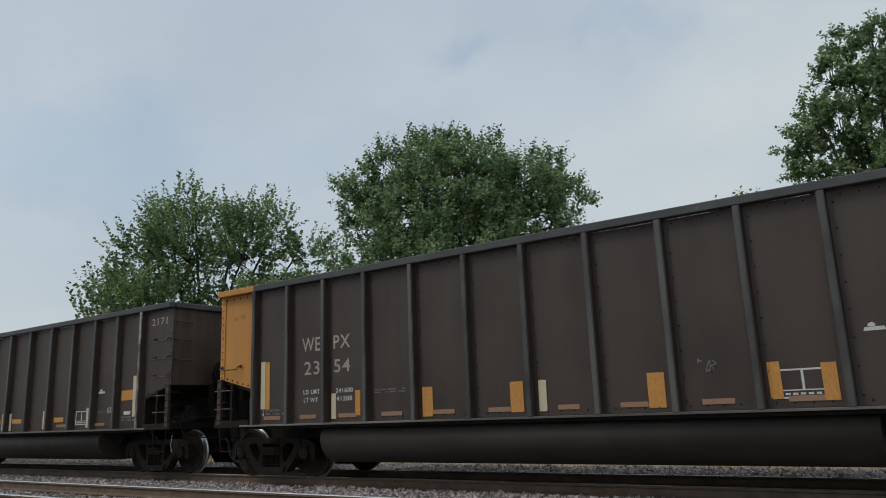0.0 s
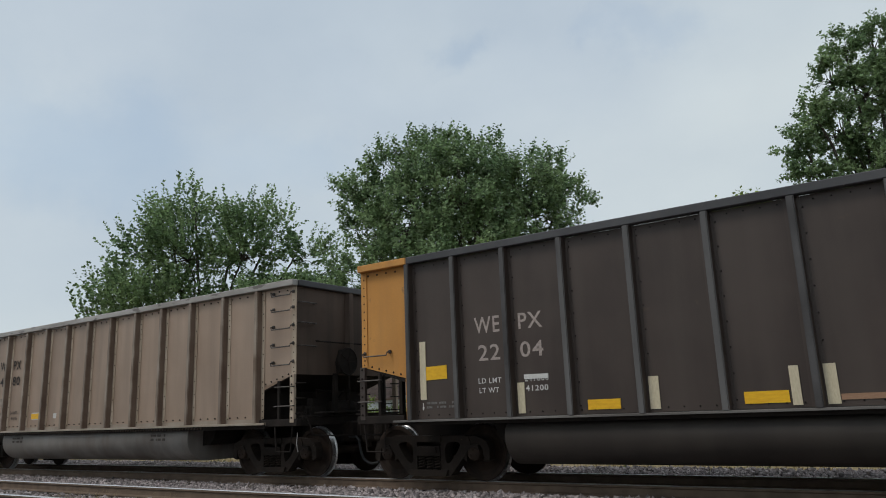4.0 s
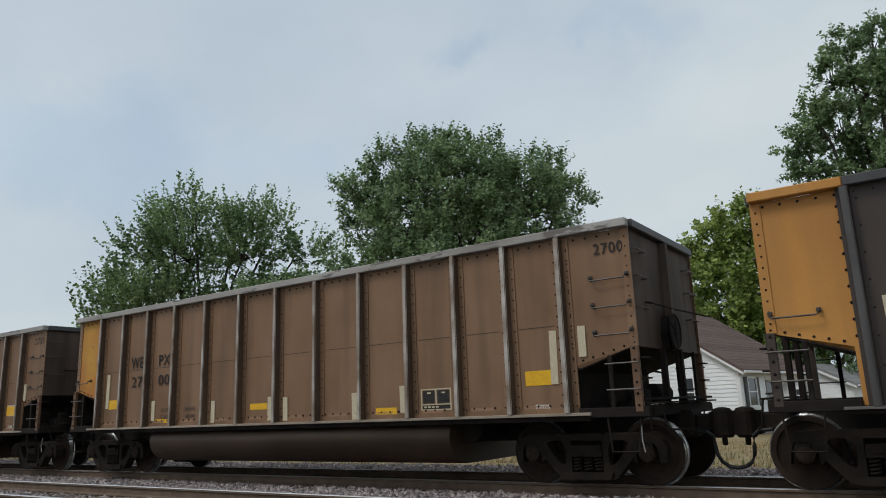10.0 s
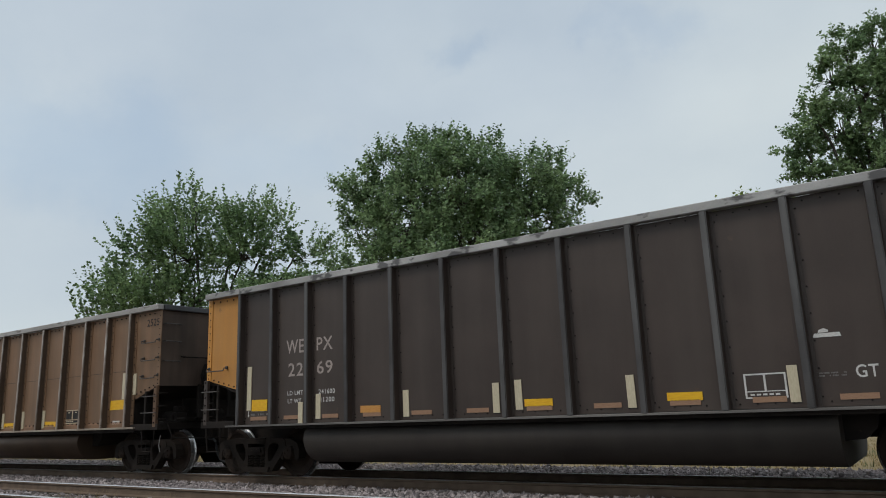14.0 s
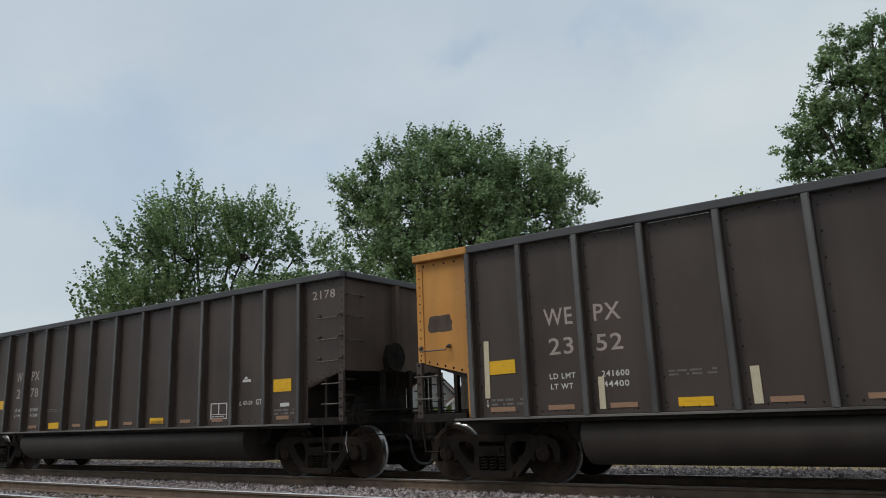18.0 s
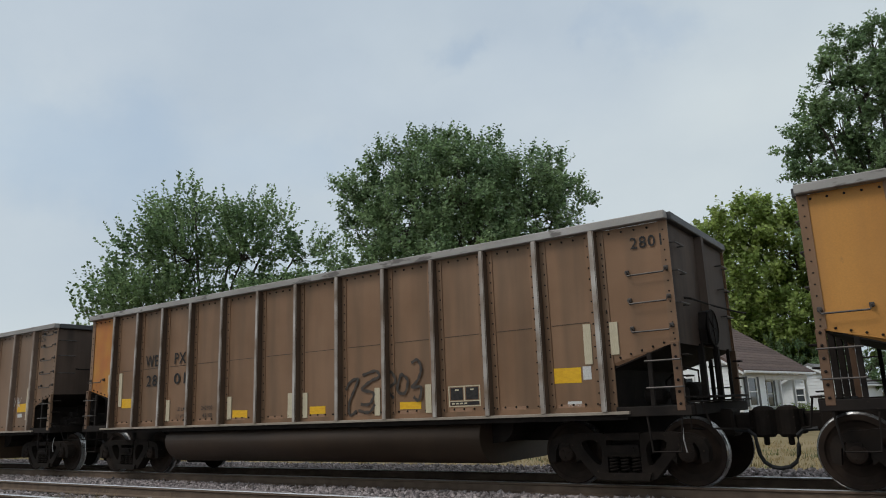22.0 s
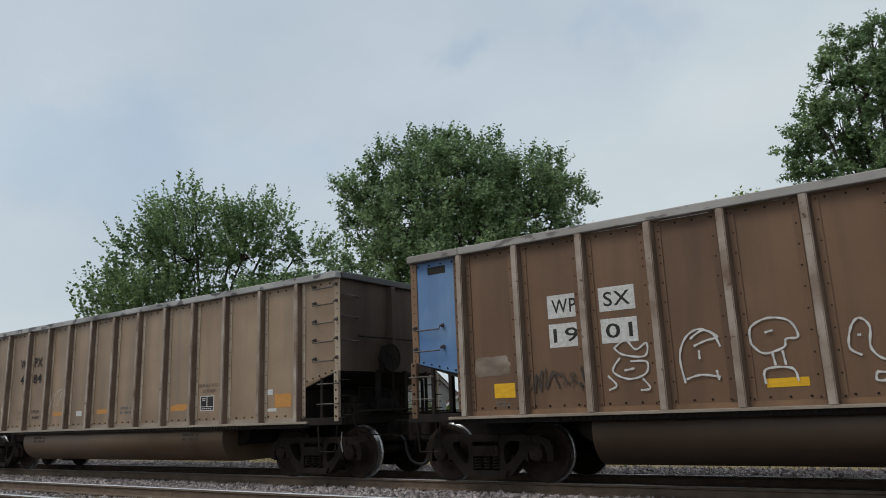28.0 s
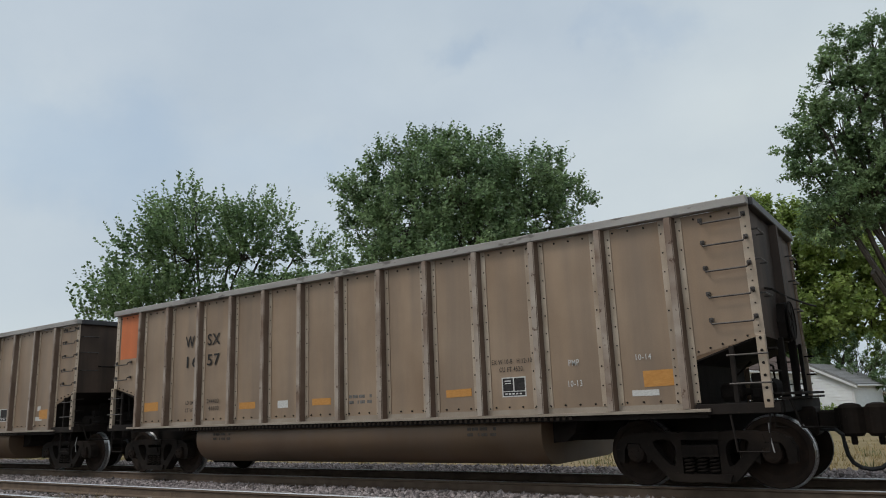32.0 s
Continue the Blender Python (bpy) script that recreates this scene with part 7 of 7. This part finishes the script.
mark(8, "salmon", 0.54, 1.08, 0.43, 0.05)
mark(8, "salmon", 1.62, 1.07, 0.41, 0.04)
mark(8, "salmon", 2.71, 1.08, 0.41, 0.05)
mark(8, "salmon", 3.76, 1.08, 0.40, 0.04)
mark(8, "salmon", 4.75, 1.08, 0.41, 0.04)
mark(8, "cream", 5.88, 1.75, 0.12, 0.88)
mark(8, "orange", 5.58, 1.75, 0.49, 0.22)
mark(8, "salmon", 5.61, 1.06, 0.48, 0.06)
# jacking marks at both ends of the black cars
for k in range(len(train)):
    if CARS[k][0] == "steel":
        for x, side in ((5.68, 1), (-5.58, -1)):
            mark(k, "small", x, 1.26, 0.58, 0.12)
            mark(k, "arrow", x + side * 0.36, 1.24, 0.045, 0.12)
letters(19, "PMP", 4.6, 1.78, 0.17, 0.09, "white_paint")
letters(19, "10-13", 4.6, 1.48, 0.22, 0.09, "white_paint")
letters(19, "10-14", 5.65, 1.79, 0.22, 0.08, "white_paint")
ribbon(5, "spray_paint", strokes_of("SMORE", -1.96, 1.49, -1.24, 1.80) + strokes_of("MILK", -1.88, 1.17, -1.32, 1.46), 0.026, "white_paint", label="white sprayed words with drips")
ribbon(5, "spray_paint", strokes_of("SMO", 1.29, 1.35, 1.72, 1.53) + strokes_of("MILK", 1.31, 1.15, 1.91, 1.31), 0.024, "white_paint", label="white sprayed words")
ribbon(5, "spray_paint", scrawl(-2.75, 1.35, 0.5, 0.35, 4, 8) + scrawl(3.55, 1.75, 0.9, 0.35, 5, 9), 0.028, "faint_paint")
letters(5, "2010", -0.66, 1.36, 0.46, 0.10, "white_paint", slant=-6)
ribbon(13, "spray_paint", [[(1.21, 1.59), (1.32, 1.73), (1.5, 1.77), (1.41, 1.58), (1.28, 1.34), (1.31, 1.15), (1.47, 1.22)], [(1.61, 1.83), (1.91, 1.89), (1.99, 1.79), (1.78, 1.71), (1.59, 1.58), (1.86, 1.51), (1.77, 1.33), (1.56, 1.33)], [(2.16, 1.84), (2.28, 1.84), (2.35, 1.68), (2.19, 1.56), (2.31, 1.4)], [(2.48, 1.81), (2.39, 1.54), (2.55, 1.48), (2.62, 1.69), (2.48, 1.81)], [(2.71, 1.97), (2.84, 2.02), (2.91, 1.86), (2.83, 1.68), (2.71, 1.57), (2.9, 1.56), (2.85, 1.35), (2.74, 1.41)], [(1.51, 1.22), (1.77, 1.19), (1.89, 1.32)]], 0.05, "dim_paint", label="faded black spray paint scrawl")
ribbon(17, "spray_paint", [[(-2.85, 1.62), (-2.72, 1.95)], [(-2.7, 1.62), (-2.6, 2.0)], [(-2.55, 2.0), (-2.3, 2.05), (-2.5, 1.65)], [(-2.3, 1.82), (-2.18, 1.86)]], 0.012, "white_paint", label="thin chalked strokes")
ribbon(14, "spray_paint", [[(0.55, 1.87), (0.44, 2.0), (0.55, 2.19), (0.66, 2.06), (0.55, 1.87)]], 0.018, "white_paint", label="pale chalked ring")
ribbon(0, "spray_paint", scrawl(2.62, 1.6, 0.22, 0.22, 3, 15), 0.014, "faint_paint")
ribbon(14, "spray_paint", scrawl(5.42, 1.82, 0.4, 0.42, 3, 16), 0.012, "white_paint")
o = mark(5, "cream", -4.43, 1.46, 0.09, 0.62)
o.rotation_euler.y = radians(11)
o = mark(16, "white", -6.72, 3.50, 0.36, 0.13)
o.material_slots[0].link = "OBJECT"
o.material_slots[0].material = M["dark_paint"]
o["label"] = "small dark plate"
o = mark(10, "patch", -6.8, 2.58, 0.5, 0.3, 0.003)
o.material_slots[0].link = "OBJECT"
o.material_slots[0].material = M["soot"]
o["label"] = "dark blotch where the paint has come off"
WHITE_LOOPS = "white spray-painted outline drawing"
ribbon(16, "spray_paint", [[(-3.66, 1.95), (-3.5, 2.04), (-3.36, 1.9), (-3.2, 1.98), (-3.24, 1.8), (-3.55, 1.84), (-3.68, 1.95)], [(-3.6, 1.8), (-3.72, 1.62), (-3.5, 1.5), (-3.25, 1.56), (-3.22, 1.72), (-3.45, 1.74)],
       [(-3.8, 1.56), (-3.68, 1.42), (-3.8, 1.36)], [(-3.3, 1.5), (-3.2, 1.36), (-3.34, 1.34)], [(-3.55, 1.62), (-3.4, 1.64)]], 0.026, "white_paint", label=WHITE_LOOPS)
ribbon(16, "spray_paint", [[(-2.72, 1.4), (-2.76, 1.75), (-2.66, 2.0), (-2.48, 2.1), (-2.3, 2.02), (-2.22, 1.85)], [(-2.6, 1.98), (-2.42, 2.08), (-2.24, 1.98), (-2.4, 1.94), (-2.56, 1.88)], [(-2.5, 1.82), (-2.5, 1.7)],
       [(-2.7, 1.45), (-2.5, 1.5), (-2.26, 1.46)], [(-2.3, 1.55), (-2.28, 1.42)]], 0.026, "white_paint", label=WHITE_LOOPS)
ribbon(16, "spray_paint", [[(-1.84, 1.85), (-1.82, 2.06), (-1.6, 2.16), (-1.36, 2.1), (-1.28, 1.9), (-1.42, 1.88), (-1.46, 1.78), (-1.7, 1.72), (-1.84, 1.85)], [(-1.6, 1.72), (-1.58, 1.56)], [(-1.48, 1.74), (-1.46, 1.56)],
       [(-1.72, 1.34), (-1.7, 1.52), (-1.4, 1.52), (-1.34, 1.36)], [(-1.66, 1.98), (-1.56, 2.0)]], 0.026, "white_paint", label=WHITE_LOOPS)
ribbon(16, "spray_paint", [[(-0.62, 1.62), (-0.74, 1.72), (-0.7, 1.95), (-0.6, 2.06), (-0.5, 1.95), (-0.52, 1.7), (-0.38, 1.56), (-0.2, 1.72), (-0.1, 1.6), (-0.22, 1.42), (-0.5, 1.42)], [(-0.64, 1.86), (-0.6, 1.86)], [(-0.5, 1.42), (-0.5, 1.32), (-0.28, 1.34)]],
       0.026, "white_paint", label=WHITE_LOOPS)
ribbon(16, "spray_paint", scrawl(-4.6, 1.55, 1.0, 0.4, 7, 31) + scrawl(1.6, 1.75, 1.3, 0.6, 6, 32), 0.02, "dim_paint", label="faded dark scrawl")
ribbon(16, "spray_paint", [[(-0.8, 0.72), (-0.7, 0.9), (-0.55, 0.72), (-0.4, 0.92), (-0.3, 0.7), (-0.1, 0.9), (0.0, 0.7), (0.1, 0.95)], [(0.2, 1.0), (0.22, 0.72), (0.5, 0.66), (0.75, 0.8), (0.72, 0.98)]], 0.03, "pink_paint", y=-1.408)


def motions():
    """The train gathers speed slowly; its wheels roll on the rails."""
    for k, car in enumerate(train):
        wheels = [o for t in car.children for o in t.children if o.name.split(".")[0] == "wheelset"]
        for o in wheels:
            at = o.matrix_basis.translation.copy()
            walk(o, [(t, pose(*at, 0, math.degrees((train_at(t) - train_at(0)) / WHEEL_R) % 360.0, 0)) for t in [i / 15 for i in range(481)]])
        walk(car, [(t, pose(train_at(t) - PITCH * k + HALF, TRACK, 0)) for t in [i * 1.0 for i in range(33)]])


motions()
